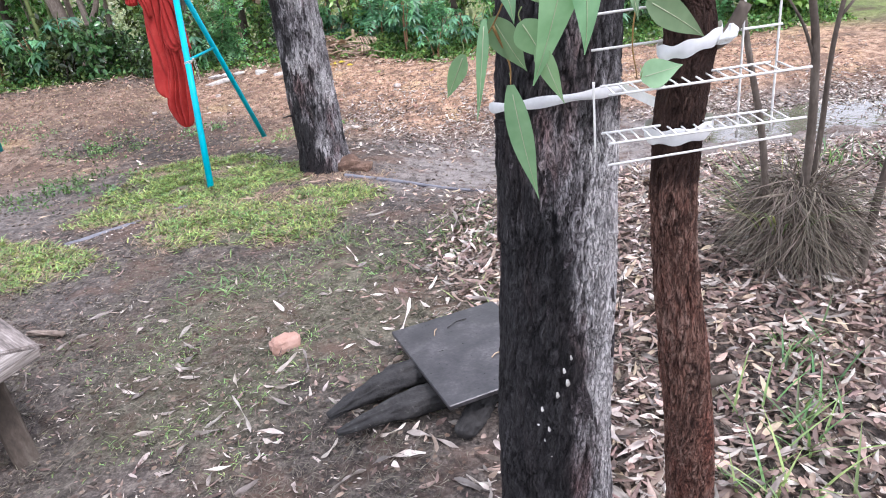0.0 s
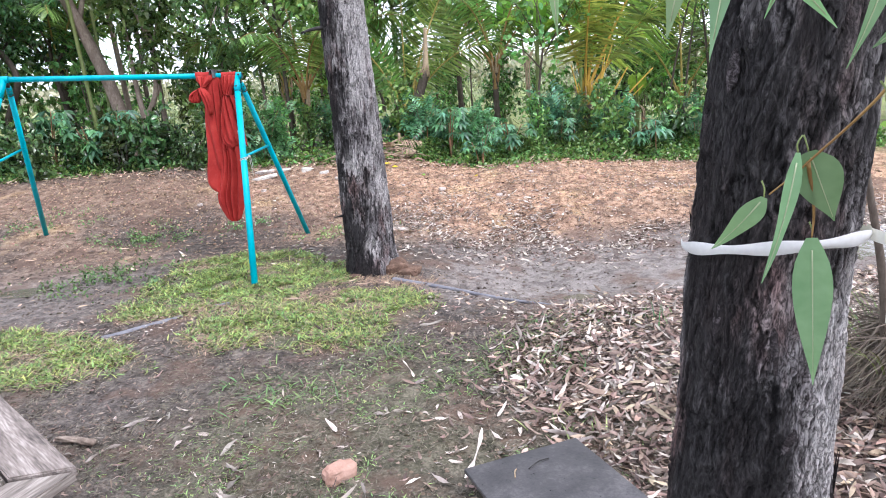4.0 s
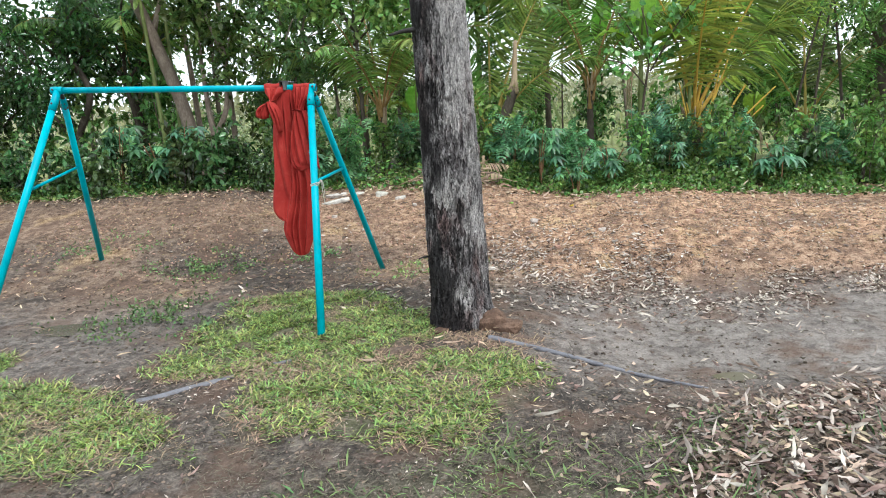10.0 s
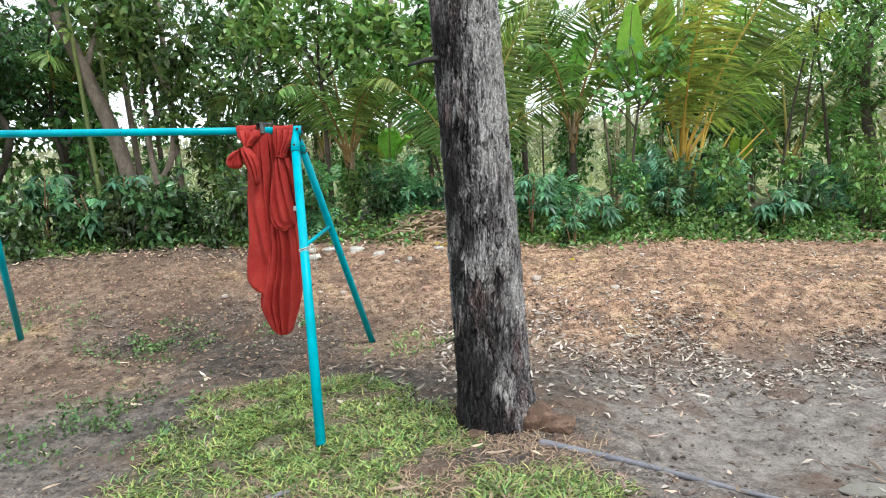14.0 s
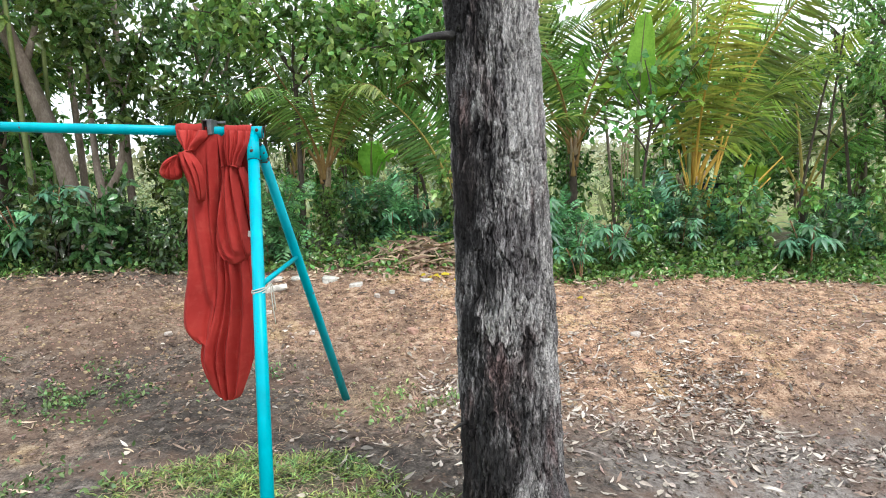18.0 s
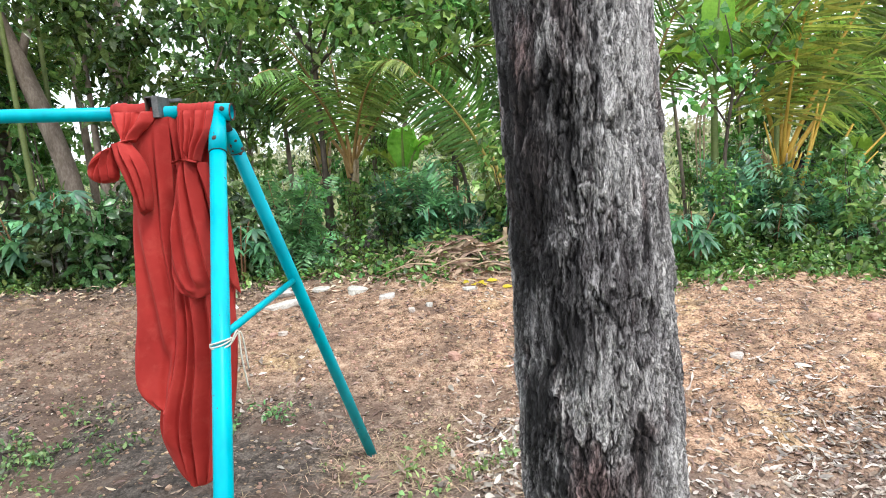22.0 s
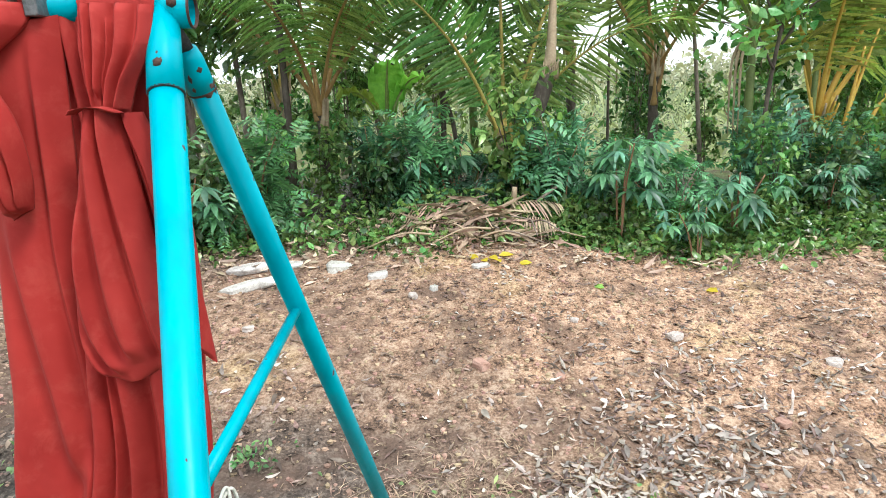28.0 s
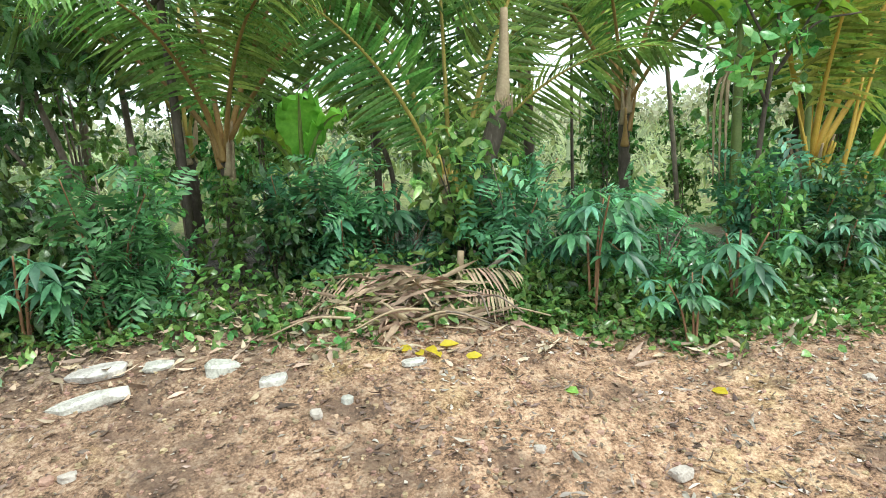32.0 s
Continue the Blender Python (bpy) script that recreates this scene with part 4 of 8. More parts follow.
part("bracket_arm", box_np((0.05, 0.02, 0.012), 0.002), M_STEEL, bracket, at=Matrix.Translation((0.06, 0.05, 0.058)))

string = thing("tied_string", "white string knotted round the swing leg at the brace", "string")
kp = np.asarray(along(N, NF, 0.425))
for k in range(3):
    a = np.linspace(0, 2 * np.pi, 24)
    part("loop", tube(np.stack([kp[0] + 0.031 * np.cos(a), kp[1] + 0.032 * np.sin(a), kp[2] + 0.004 * k + 0.008 * np.sin(a + k)], -1), 0.0032, 6), M_STRING, string)
part("loose_end", tube(bend([kp + [0.03, 0.0, 0.0], kp + [0.045, 0.03, 0.03], kp + [0.05, 0.02, -0.05], kp + [0.055, 0.03, -0.16]], 8), 0.0026, 6), M_STRING, string)
part("loose_end", tube(bend([kp + [0.03, 0.01, 0.0], kp + [0.05, 0.04, 0.02], kp + [0.056, 0.05, -0.1]], 8), 0.0026, 6), M_STRING, string)


# ---- the red cloth ----
def draped(rings, nu=96, nv=26, folds=((5, 0.2, 1.0),), seed=0, pleats=()):
    """A hanging bundle of cloth: rings of (x, y, z, half width, half depth, fold depth) from top to bottom."""
    P = bend([r[:3] for r in rings], nv)
    rest = np.stack([np.interp(np.linspace(0, 1, len(P)), np.linspace(0, 1, len(rings)), [r[k] for r in rings]) for k in (3, 4, 5)], -1)
    a = np.linspace(0, 2 * np.pi, nu, endpoint=False)[None]
    s = np.linspace(0, 1, len(P))[:, None]
    f = 0
    AA, SS = np.broadcast_to(a / (2 * np.pi), (len(P), nu)), np.broadcast_to(s, (len(P), nu))
    for n, drift, amp in folds:
        w = vnoise(AA * 2 * n + drift * 4 * SS, SS * 2.2 + 0.3 * n, seed + n, 2 * n)
        f = f + amp * 2.6 * (w - 0.5) + amp * 1.2 * (np.abs(2 * vnoise(AA * n + 1.5 * SS, SS * 3 + n, seed + 2 * n, n) - 1) - 0.4)
    f = f + 0.9 * (fbm(AA * 5, SS * 4, seed, 3, 5) - 0.5)
    k = rest[:, 2][:, None] * f
    X = P[:, 0][:, None] + (rest[:, 0][:, None] + k) * np.cos(a)
    Y = P[:, 1][:, None] + (rest[:, 1][:, None] + k) * np.sin(a)
    Z = P[:, 2][:, None] + 0 * a + 0.3 * k
    for c, drift, wide, deep, s0, s1 in pleats:
        q = (np.cos(a) - c - drift * s) / wide
        crease = np.where(q < 0, np.exp(-(q * 3.5) ** 2), np.exp(-q * 1.2)) * (np.sin(a) < 0)
        Y = Y - deep * crease * smooth(s0, s0 + 0.12, s) * (1 - smooth(s1 - 0.12, s1, s))
    V = np.stack([X, Y, Z], -1)
    V = np.concatenate([V[:1] * 0 + P[0], V, V[-1:] * 0 + P[-1]])
    return V.reshape(-1, 3), weave(len(P) + 2, nu, True)


def panel(left, right, y, billow, folds, seed=0, ns=110, nt=130):
    """A hanging fall of cloth between two edges of (x, z) from top to bottom; folds: (s, t) start and end, height, width."""
    Lp, Rp = (bend([(x, 0, z) for x, z in e], 14) for e in (left, right))
    t = np.linspace(0, 1, nt)
    Lp, Rp = (np.stack([np.interp(t, np.linspace(0, 1, len(e)), e[:, c]) for c in (0, 2)], -1) for e in (Lp, Rp))
    q = np.linspace(0, 1, ns)
    S, T = np.meshgrid(q, t)
    X = Lp[:, :1] + (Rp - Lp)[:, :1] * S
    Z = Lp[:, 1:] + (Rp - Lp)[:, 1:] * S
    yy = np.interp(t, np.linspace(0, 1, len(y)), y)[:, None]
    out = billow * (1 - np.abs(2 * S - 1) ** 3) + 0.012 * (fbm(S * 2.2, T * 1.6, seed, 3) - 0.5)
    for s0, t0, s1, t1, high, wide in folds:
        k = np.clip((T - t0) / (t1 - t0), 0, 1)
        d = (S - s0 - (s1 - s0) * k - 0.025 * np.sin(5 * T + seed)) / wide
        ridge = np.where(d < 0, np.exp(-(2.6 * d) ** 2), np.exp(-(1.1 * d) ** 2)) - 0.55 * np.exp(-((d + 0.75) * 2.4) ** 2)
        out = out + high * ridge * smooth(t0 - 0.06, t0 + 0.08, T) * (1 - smooth(t1 - 0.08, t1 + 0.06, T))
    hem = 1 - smooth(0.95, 1.0, T)
    front = np.stack([X, yy - out * (0.3 + 0.7 * hem), Z], -1)
    back = np.stack([X, yy + 0.006 + 0.3 * billow * (1 - np.abs(2 * S - 1) ** 3) * hem, Z], -1)[:, ::-1]
    return np.concatenate([front, back], 1).reshape(-1, 3), weave(nt, 2 * ns, True)


def over_bar(x0, x1, seed):
    """Cloth bunched over the bar."""
    th = np.linspace(-0.3, 1.3, 60) * np.pi
    W, T = np.meshgrid(np.linspace(0, 1, 60), th)
    xm = (x0 + x1) / 2
    r = 0.03 + 0.011 * vnoise(W * 4.2 + 0.3 * np.sin(T * 1.3), 0.25 * T + 0 * W, int(10 * seed) + 2) + 0.004 * np.abs(2 * vnoise(W * 7 + 0.2 * T, 0.2 * T, int(10 * seed) + 5) - 1)
    X = xm + (W - 0.5) * (x1 - x0) * (1 - 0.1 * smooth(0.55, 1.25, np.abs(T / np.pi - 0.5) * 2 - 0.2))
    drop = np.where(T < 0, -T, np.where(T > np.pi, T - np.pi, 0)) * 0.05
    Y = N[1] - r * np.cos(np.clip(T, 0, np.pi))
    Z = N[2] + (X - N[0]) * (F[2] - N[2]) / (F[0] - N[0]) + r * np.sin(np.clip(T, 0, np.pi)) - drop
    return np.stack([X, Y, Z], -1).reshape(-1, 3), weave(60, 60)


cloth = thing("cloth_sling", "red cloth sling knotted twice over the turquoise bar", "cloth")
part("back_fall", panel(((-2.39, 1.72), (-2.4, 1.45), (-2.41, 1.2), (-2.42, 0.95)), ((-2.1, 1.71), (-2.09, 1.45), (-2.085, 1.2), (-2.11, 0.95)), (6.352, 6.34, 6.325), 0.012,
                        ((0.34, 0.0, 0.3, 0.8, 0.012, 0.07), (0.48, 0.0, 0.5, 0.9, 0.016, 0.06), (0.58, 0.0, 0.62, 0.7, 0.012, 0.05), (0.93, 0.2, 0.9, 0.9, 0.02, 0.06))), M_CLOTH, cloth)
part("main_fall", panel(((-2.395, 1.66), (-2.408, 1.444), (-2.428, 1.26), (-2.449, 1.02), (-2.478, 0.87), (-2.487, 0.755), (-2.455, 0.69), (-2.42, 0.668)),
                        ((-2.25, 1.7), (-2.262, 1.44), (-2.275, 1.26), (-2.272, 1.06), (-2.29, 0.88), (-2.312, 0.76), (-2.33, 0.67), (-2.36, 0.632)), (6.33, 6.3, 6.285, 6.27, 6.265), 0.03,
                        ((0.3, 0.22, 0.86, 0.62, 0.018, 0.22), (0.7, 0.05, 0.95, 0.5, 0.014, 0.14), (0.1, 0.3, 0.16, 0.85, 0.012, 0.16), (0.95, 0.55, 0.72, 0.98, 0.022, 0.2), (0.45, 0.86, 0.8, 1.0, 0.015, 0.2)), 2), M_CLOTH, cloth)
part("lower_fall", panel(((-2.3, 1.12), (-2.31, 0.95), (-2.345, 0.8), (-2.4, 0.66), (-2.412, 0.56), (-2.378, 0.455), (-2.345, 0.39), (-2.295, 0.366)),
                         ((-2.085, 1.12), (-2.085, 0.95), (-2.1, 0.8), (-2.125, 0.66), (-2.155, 0.55), (-2.195, 0.45), (-2.225, 0.385), (-2.255, 0.366)), (6.275, 6.262, 6.25, 6.245, 6.25), 0.034,
                         ((0.13, 0.0, 0.1, 0.62, 0.026, 0.11), (0.3, 0.0, 0.36, 0.95, 0.022, 0.07), (0.4, 0.0, 0.6, 0.92, 0.026, 0.1), (0.66, 0.0, 0.84, 0.9, 0.024, 0.12), (0.85, 0.0, 1.0, 0.6, 0.016, 0.1)), 5), M_CLOTH, cloth)
part("swag", panel(((-2.212, 1.54), (-2.24, 1.42), (-2.262, 1.32), (-2.278, 1.22), (-2.281, 1.15), (-2.265, 1.1), (-2.235, 1.07), (-2.2, 1.06)),
                   ((-2.152, 1.54), (-2.142, 1.46), (-2.13, 1.36), (-2.118, 1.26), (-2.112, 1.17), (-2.114, 1.12), (-2.13, 1.085), (-2.165, 1.062)), (6.275, 6.262, 6.25, 6.245, 6.25), 0.036,
                   ((0.3, 0.02, 0.62, 0.72, 0.02, 0.2), (0.62, 0.0, 0.97, 0.8, 0.02, 0.14), (0.08, 0.2, 0.14, 0.85, 0.02, 0.1), (0.12, 0.3, 0.36, 0.8, 0.012, 0.12)), 7), M_CLOTH, cloth)
part("side_swag", panel(((-2.16, 1.53), (-2.135, 1.4), (-2.12, 1.25), (-2.11, 1.12)), ((-2.12, 1.53), (-2.085, 1.42), (-2.068, 1.2), (-2.06, 1.06)), (6.285, 6.28, 6.28), 0.02,
                        ((0.35, 0.0, 0.5, 0.9, 0.016, 0.2),), 8), M_CLOTH, cloth)
part("wrap", over_bar(-2.211, -2.08, 0.3), M_CLOTH, cloth)
part("wrap", over_bar(-2.448, -2.276, 2.1), M_CLOTH, cloth)
part("gather", panel(((-2.211, 1.715), (-2.211, 1.64), (-2.206, 1.58), (-2.2, 1.53)), ((-2.083, 1.705), (-2.09, 1.64), (-2.12, 1.58), (-2.138, 1.53)), (6.318, 6.295, 6.285, 6.28), 0.016,
                     ((0.07, 0.0, 0.14, 1.0, 0.01, 0.06), (0.25, 0.0, 0.3, 0.8, 0.016, 0.11), (0.42, 0.15, 0.42, 1.0, 0.01, 0.05), (0.6, 0.0, 0.52, 1.0, 0.018, 0.14), (0.88, 0.0, 0.75, 1.0, 0.014, 0.12))), M_CLOTH, cloth)
part("gather", panel(((-2.446, 1.728), (-2.436, 1.69), (-2.41, 1.65), (-2.398, 1.615)), ((-2.278, 1.718), (-2.292, 1.68), (-2.33, 1.645), (-2.352, 1.615)), (6.318, 6.295, 6.28, 6.27), 0.018,
                     ((0.12, 0.0, 0.28, 1.0, 0.016, 0.16), (0.4, 0.0, 0.42, 1.0, 0.014, 0.06), (0.5, 0.0, 0.5, 0.9, 0.01, 0.045), (0.78, 0.0, 0.6, 1.0, 0.022, 0.22))), M_CLOTH, cloth)
part("knot", draped([(-2.226, 6.255, 1.532, 0.004, 0.014, 0.001), (-2.205, 6.24, 1.54, 0.012, 0.016, 0.002), (-2.175, 6.238, 1.542, 0.014, 0.018, 0.002), (-2.145, 6.25, 1.53, 0.008, 0.014, 0.002)], 48, 10, ((3, 0.3, 0.8),), 7), M_CLOTH, cloth)
part("knot", draped([(-2.345, 6.255, 1.625, 0.008, 0.018, 0.002), (-2.37, 6.24, 1.622, 0.016, 0.022, 0.003), (-2.395, 6.24, 1.612, 0.018, 0.022, 0.003), (-2.42, 6.25, 1.6, 0.012, 0.016, 0.003)], 48, 10, ((3, 0.3, 0.8),), 8), M_CLOTH, cloth)
part("bun", panel(((-2.43, 1.606), (-2.47, 1.59), (-2.5, 1.56), (-2.513, 1.525), (-2.5, 1.5), (-2.47, 1.486)), ((-2.41, 1.602), (-2.412, 1.575), (-2.41, 1.545), (-2.406, 1.52), (-2.415, 1.495), (-2.44, 1.485)), (6.26, 6.24, 6.235, 6.25), 0.04,
                  ((0.85, 0.0, 0.2, 0.5, 0.014, 0.12), (0.8, 0.0, 0.35, 0.85, 0.014, 0.12), (0.75, 0.0, 0.6, 0.95, 0.013, 0.1), (0.9, 0.0, 0.85, 0.8, 0.01, 0.1)), 9, 70, 70), M_CLOTH, cloth)
part("tail", panel(((-2.42, 1.612), (-2.408, 1.55), (-2.392, 1.5), (-2.372, 1.43), (-2.352, 1.362)), ((-2.365, 1.622), (-2.318, 1.56), (-2.302, 1.5), (-2.305, 1.43), (-2.316, 1.38)), (6.25, 6.235, 6.235, 6.245, 6.25), 0.038,
                   ((0.62, 0.08, 0.6, 0.95, 0.016, 0.12), (0.85, 0.2, 0.8, 0.95, 0.012, 0.1), (0.25, 0.1, 0.3, 0.9, 0.008, 0.2)), 10, 80, 80), M_CLOTH, cloth)
part("sewn_label", box_np((0.02, 0.003, 0.03), 0.001), M_TAPE, cloth, "small white sewn label", at=pose(-2.112, 6.235, 1.19, 0, 12, 10))

# ---- hose along the ground ----
def ground_line(points, lift, n=14):
    P = bend([(x, y, 0) for x, y in points], n)
    z = ground_z(P[:, 0], P[:, 1])
    P[:, 2] = np.convolve(np.pad(z, 8, mode="edge"), np.ones(17) / 17, mode="valid") + lift
    return P


tagged(part("hose", tube(ground_line([(-0.74, 5.24), (-0.6, 5.19), (-0.25, 5.03), (0.13, 4.79), (0.46, 4.55)], 0.004), np.linspace(0.024, 0.008, 56), 12), M_PIPE), "grey plastic hose lying half sunk in mud beside the gum", "hose", "hose ends")
tagged(part("hose", tube(ground_line([(-2.72, 4.4), (-2.6, 4.47), (-2.43, 4.57), (-2.25, 4.67)], -0.012), 0.024, 12), M_PIPE), "grey plastic hose mostly buried in the turf", "hose", "hose ends")
tagged(part("stick", tube(ground_line([(-2.06, 4.82), (-1.96, 4.87)], 0.0), 0.016, 8), M_PIPE), "short grey pipe end showing in the turf", "pipe")

# ---- slab, charred logs, brick, plank table ----
slab = box_np((0.48, 0.64, 0.018), 0.003)
bmesh.ops.subdivide_edges(slab, edges=slab.edges[:], cuts=3, use_grid_fill=True)
# corners: left, far, near
cl, cf, cn = Vector((-0.284, 2.33, 0.092)), Vector((0.168, 2.49, 0.086)), Vector((-0.03, 1.76, 0.13))
sx, sy = (cf - cl), (cn - cl)
sm = Matrix((sx.normalized(), -(sy - sy.project(sx)).normalized(), sx.normalized().cross(-(sy - sy.project(sx)).normalized()))).transposed().to_4x4()
sm.translation = cl + sx * 0.5 + sy * 0.5
tagged(part("flat_slab", slab, M_SLAB, at=sm), "thin dark square slab propped on charred logs", "slab")
for u_, v_, du, dv, r_ in ((-0.03, 0.2, 0.1, 0.03, 0.0022), (-0.1, 0.17, 0.03, 0.05, 0.0025), (0.02, -0.12, 0.05, 0.01, 0.0025), (0.08, -0.2, 0.06, -0.05, 0.002), (0.0, -0.22, 0.05, -0.02, 0.0018)):
    tw_ = [sm @ Vector((u_, v_, 0.0205)), sm @ Vector((u_ + 0.5 * du, v_ + 0.5 * dv + 0.008, 0.024)), sm @ Vector((u_ + du, v_ + dv, 0.0205))]
    tagged(part("twig", tube(bend(tw_, 5), r_, 6), M_STRAW if r_ > 0.0022 else M_CHAR), "thin dry twig fallen on the dark slab", "twig", "twigs on the slab")


def log(points, radii, label, material=M_CHAR, seed=0, name="log"):
    P = bend(points, 14)
    V, Q = tube(P, np.interp(np.linspace(0, 1, len(P)), np.linspace(0, 1, len(radii)), radii), 40)
    rings = len(V) // 40
    centre_line = np.repeat(V.reshape(rings, 40, 3).mean(1), 40, axis=0)
    k = np.tile(np.arange(40), rings) / 40
    s = np.repeat(np.arange(rings), 40)
    c = 1.1 * (fbm(k * 7, s * 0.08, seed, 4, 7) - 0.5) + 0.9 * (0.5 - np.abs(2 * fbm(k * 14, s * 0.2, seed + 5, 4, 14) - 1)) * (material is M_CHAR) + 0.3 * (fbm(k * 22, s * 0.35, seed + 5, 3, 22) - 0.5)
    V = centre_line + (V - centre_line) * (1 + c[:, None]) * np.array([1, 1, 0.8])
    return tagged(part(name, (V, Q), material), label, "log", "charred logs" if material is M_CHAR else "")


log([(-0.5, 1.92, 0.04), (-0.3, 2.05, 0.06), (-0.05, 2.14, 0.07)], (0.012, 0.045, 0.05), "charred split log beneath the dark slab", seed=1)
log([(-0.46, 1.83, 0.035), (-0.2, 1.92, 0.05), (0.1, 2.0, 0.055)], (0.01, 0.04, 0.05), "charred split log beneath the dark slab", seed=2)
log([(-0.02, 1.75, 0.02), (0.04, 1.84, 0.03), (0.1, 1.95, 0.05)], (0.025, 0.035, 0.04), "charred stub beneath the dark slab", seed=3)


def stone(name, x, y, size, turn, material, label, category, group="", seed=0, sink=0.3):
    me_b = lump(size, seed)
    ob = part(name, me_b, material, at=pose(x, y, gz(x, y) + size[2] * (0.5 - sink), 0, 0, turn), flat=True)
    return tagged(ob, label, category, group)


stone("brick", -0.77, 2.52, (0.14, 0.09, 0.08), 35, M_BRICK, "worn pinkish brick lump lying on muddy ground", "brick", seed=4)
stone("white_stone", 0.03, 3.23, (0.065, 0.055, 0.035), 10, M_CONCRETE, "white stone half hidden in leaf litter", "stone", seed=9)

table = thing("low_table", "low weathered plank table with mitred boards", "table")
ta, tb, td = np.array([-1.452, 2.012]), np.array([-2.186, 2.683]), np.array([-1.60, 1.60])
TOP = 0.45


centre = np.array([-2.35, 1.85])
corners = [ta, tb, np.array([-2.95, 2.45]), np.array([-3.2, 1.7]), np.array([-2.55, 1.05]), td * 0 + np.array([-1.75, 1.2])]
for i in range(6):
    p, q = corners[i], corners[(i + 1) % 6]
    for k in range(4):
        f0, f1 = k * 0.23 + 0.012, (k + 1) * 0.23
        P4 = [p + (centre - p) * f0, q + (centre - q) * f0, q + (centre - q) * f1, p + (centre - p) * f1]
        mid = np.mean(P4, 0)
        d = (q - p) / np.linalg.norm(q - p)
        ang = math.atan2(d[1], d[0])
        loc = [((v - mid) @ d, (v - mid) @ np.array([-d[1], d[0]])) for v in P4]
        loc = [(a * 0.985, b) for a, b in loc]
        if (loc[1][0] - loc[0][0]) * (loc[2][1] - loc[0][1]) < 0:
            loc = loc[::-1]
        bm = bmesh.new()
        lo = [bm.verts.new((a, b, -0.035)) for a, b in loc]
        hi = [bm.verts.new((a, b, 0.0)) for a, b in loc]
        bm.faces.new(hi)
        bm.faces.new(lo[::-1])
        for j in range(4):
            bm.faces.new((lo[j], lo[(j + 1) % 4], hi[(j + 1) % 4], hi[j]))
        bmesh.ops.recalc_face_normals(bm, faces=bm.faces[:])
        bmesh.ops.bevel(bm, geom=bm.edges[:], offset=0.005, segments=2, affect="EDGES")
        part("board", bm, M_PLANK, table, at=pose(mid[0], mid[1], TOP + 0.004 * rng.normal(), 0, 0, math.degrees(ang)))
for i in range(6):
    p = corners[i] + (centre - corners[i]) * 0.24
    part("leg", box_np((0.085, 0.085, TOP - 0.03 - gz(*p) + 0.02), 0.008), M_DARKTRUNK, table, at=pose(p[0], p[1], gz(*p) - 0.02, 0, 0, 40 + 60 * i))
    q = corners[(i + 1) % 6] + (centre - corners[(i + 1) % 6]) * 0.2
    m = (p + q) / 2
    part("apron", box_np((float(np.linalg.norm(q - p)), 0.03, 0.09), 0.005), M_PLANK, table, at=pose(m[0], m[1], TOP - 0.13, 0, 0, math.degrees(math.atan2(*(q - p)[::-1]))))
log([(-2.2, 2.99, 0.012), (-2.08, 2.95, 0.018), (-1.985, 2.92, 0.016)], (0.016, 0.019, 0.017), "short grey stick beside the plank table", M_GREYTRUNK, 6, "stick")

# ---- white wire rack between the trunks ----
rack = thing("wire_rack", "white coated wire rack tied between two trunks", "rack", at=Matrix.Translation((0.0031, 0.06, 0.203)) @ Matrix.Diagonal((0.841, 0.8, 0.87, 1)))


def wire(points, r=0.0021):
    part("wire", tube(bend(points, 6), r, 8), M_WHITEWIRE, rack)


for z0, z1 in ((1.198, 1.204), (1.275, 1.281)):
    wire([(0.29, 0.99, z0), (0.605, 0.97, z1)])
    wire([(0.292, 1.045, z0 + 0.004), (0.57, 1.03, z1 + 0.004)])
    for k in range(15):
        s = (k + 0.5) / 15
        x = 0.29 + 0.3 * s
        part("rung", tube([(x, 0.988 - 0.015 * s, z0 + 0.006 * s), (x, 1.015, z0 + 0.003 + 0.006 * s), (x, 1.044 - 0.014 * s, z0 + 0.004 + 0.006 * s)], 0.0016, 6), M_WHITEWIRE, rack)
for z in (1.335, 1.39, 1.445):
    wire([(0.29, 1.09, z - 0.004), (0.6, 1.06, z + 0.002)])
for x, y, z1 in ((0.292, 1.09, 1.28), (0.535, 1.06, 1.53), (0.6, 1.07, 1.45)):
    wire([(x, y, 1.16), (x, y, (1.16 + z1) / 2), (x, y, z1)])
wire([(0.535, 1.06, 1.53), (0.5, 1.06, 1.6), (0.42, 1.06, 1.63), (0.33, 1.06, 1.58), (0.29, 1.09, 1.52)])
wire([(0.29, 1.0, 1.16), (0.6, 1.0, 1.17)])

tape = thing("white_tape_band", "white tape wrapped round the trunks and rack", "tape")


def band(cx, cy, r, z, h, tilt, a0, a1, nod=0.0):
    a = np.linspace(radians(a0), radians(a1), 60)
    rows = []
    for k, (rr, zz) in enumerate(((r, -h / 2), (r + 0.002, -h / 4), (r + 0.0025, h / 4), (r + 0.001, h / 2))):
        rows.append(np.stack([cx + rr * np.cos(a), cy + rr * np.sin(a), z + zz + tilt * np.cos(a) - nod * np.sin(a) + 0.002 * np.sin(7 * a + k)], -1))
    return np.concatenate(rows), weave(4, 60)


part("strip", band(0.252, 1.205, 0.1275, 1.245, 0.017, 0.004, 150, 345, 0.022), M_TAPE, tape)
part("strip", band(0.364, 0.905, 0.0455, 1.24, 0.022, 0.004, 0, 360), M_TAPE, tape)
part("strip", band(0.378, 0.91, 0.0405, 1.36, 0.02, 0.011, 0, 360), M_TAPE, tape)
s = np.linspace(0, 1, 14)
for z, dz, h in ((1.262, 0.0, 0.018),):
    P = np.stack([0.35 + 0.012 * s, 1.15 - 0.22 * s, z + dz * s], -1)
    part("strip", (np.concatenate([P + [0, 0, -h / 2], P + [0.003, 0, 0], P + [0, 0, h / 2]]), weave(3, 14)), M_TAPE, tape)
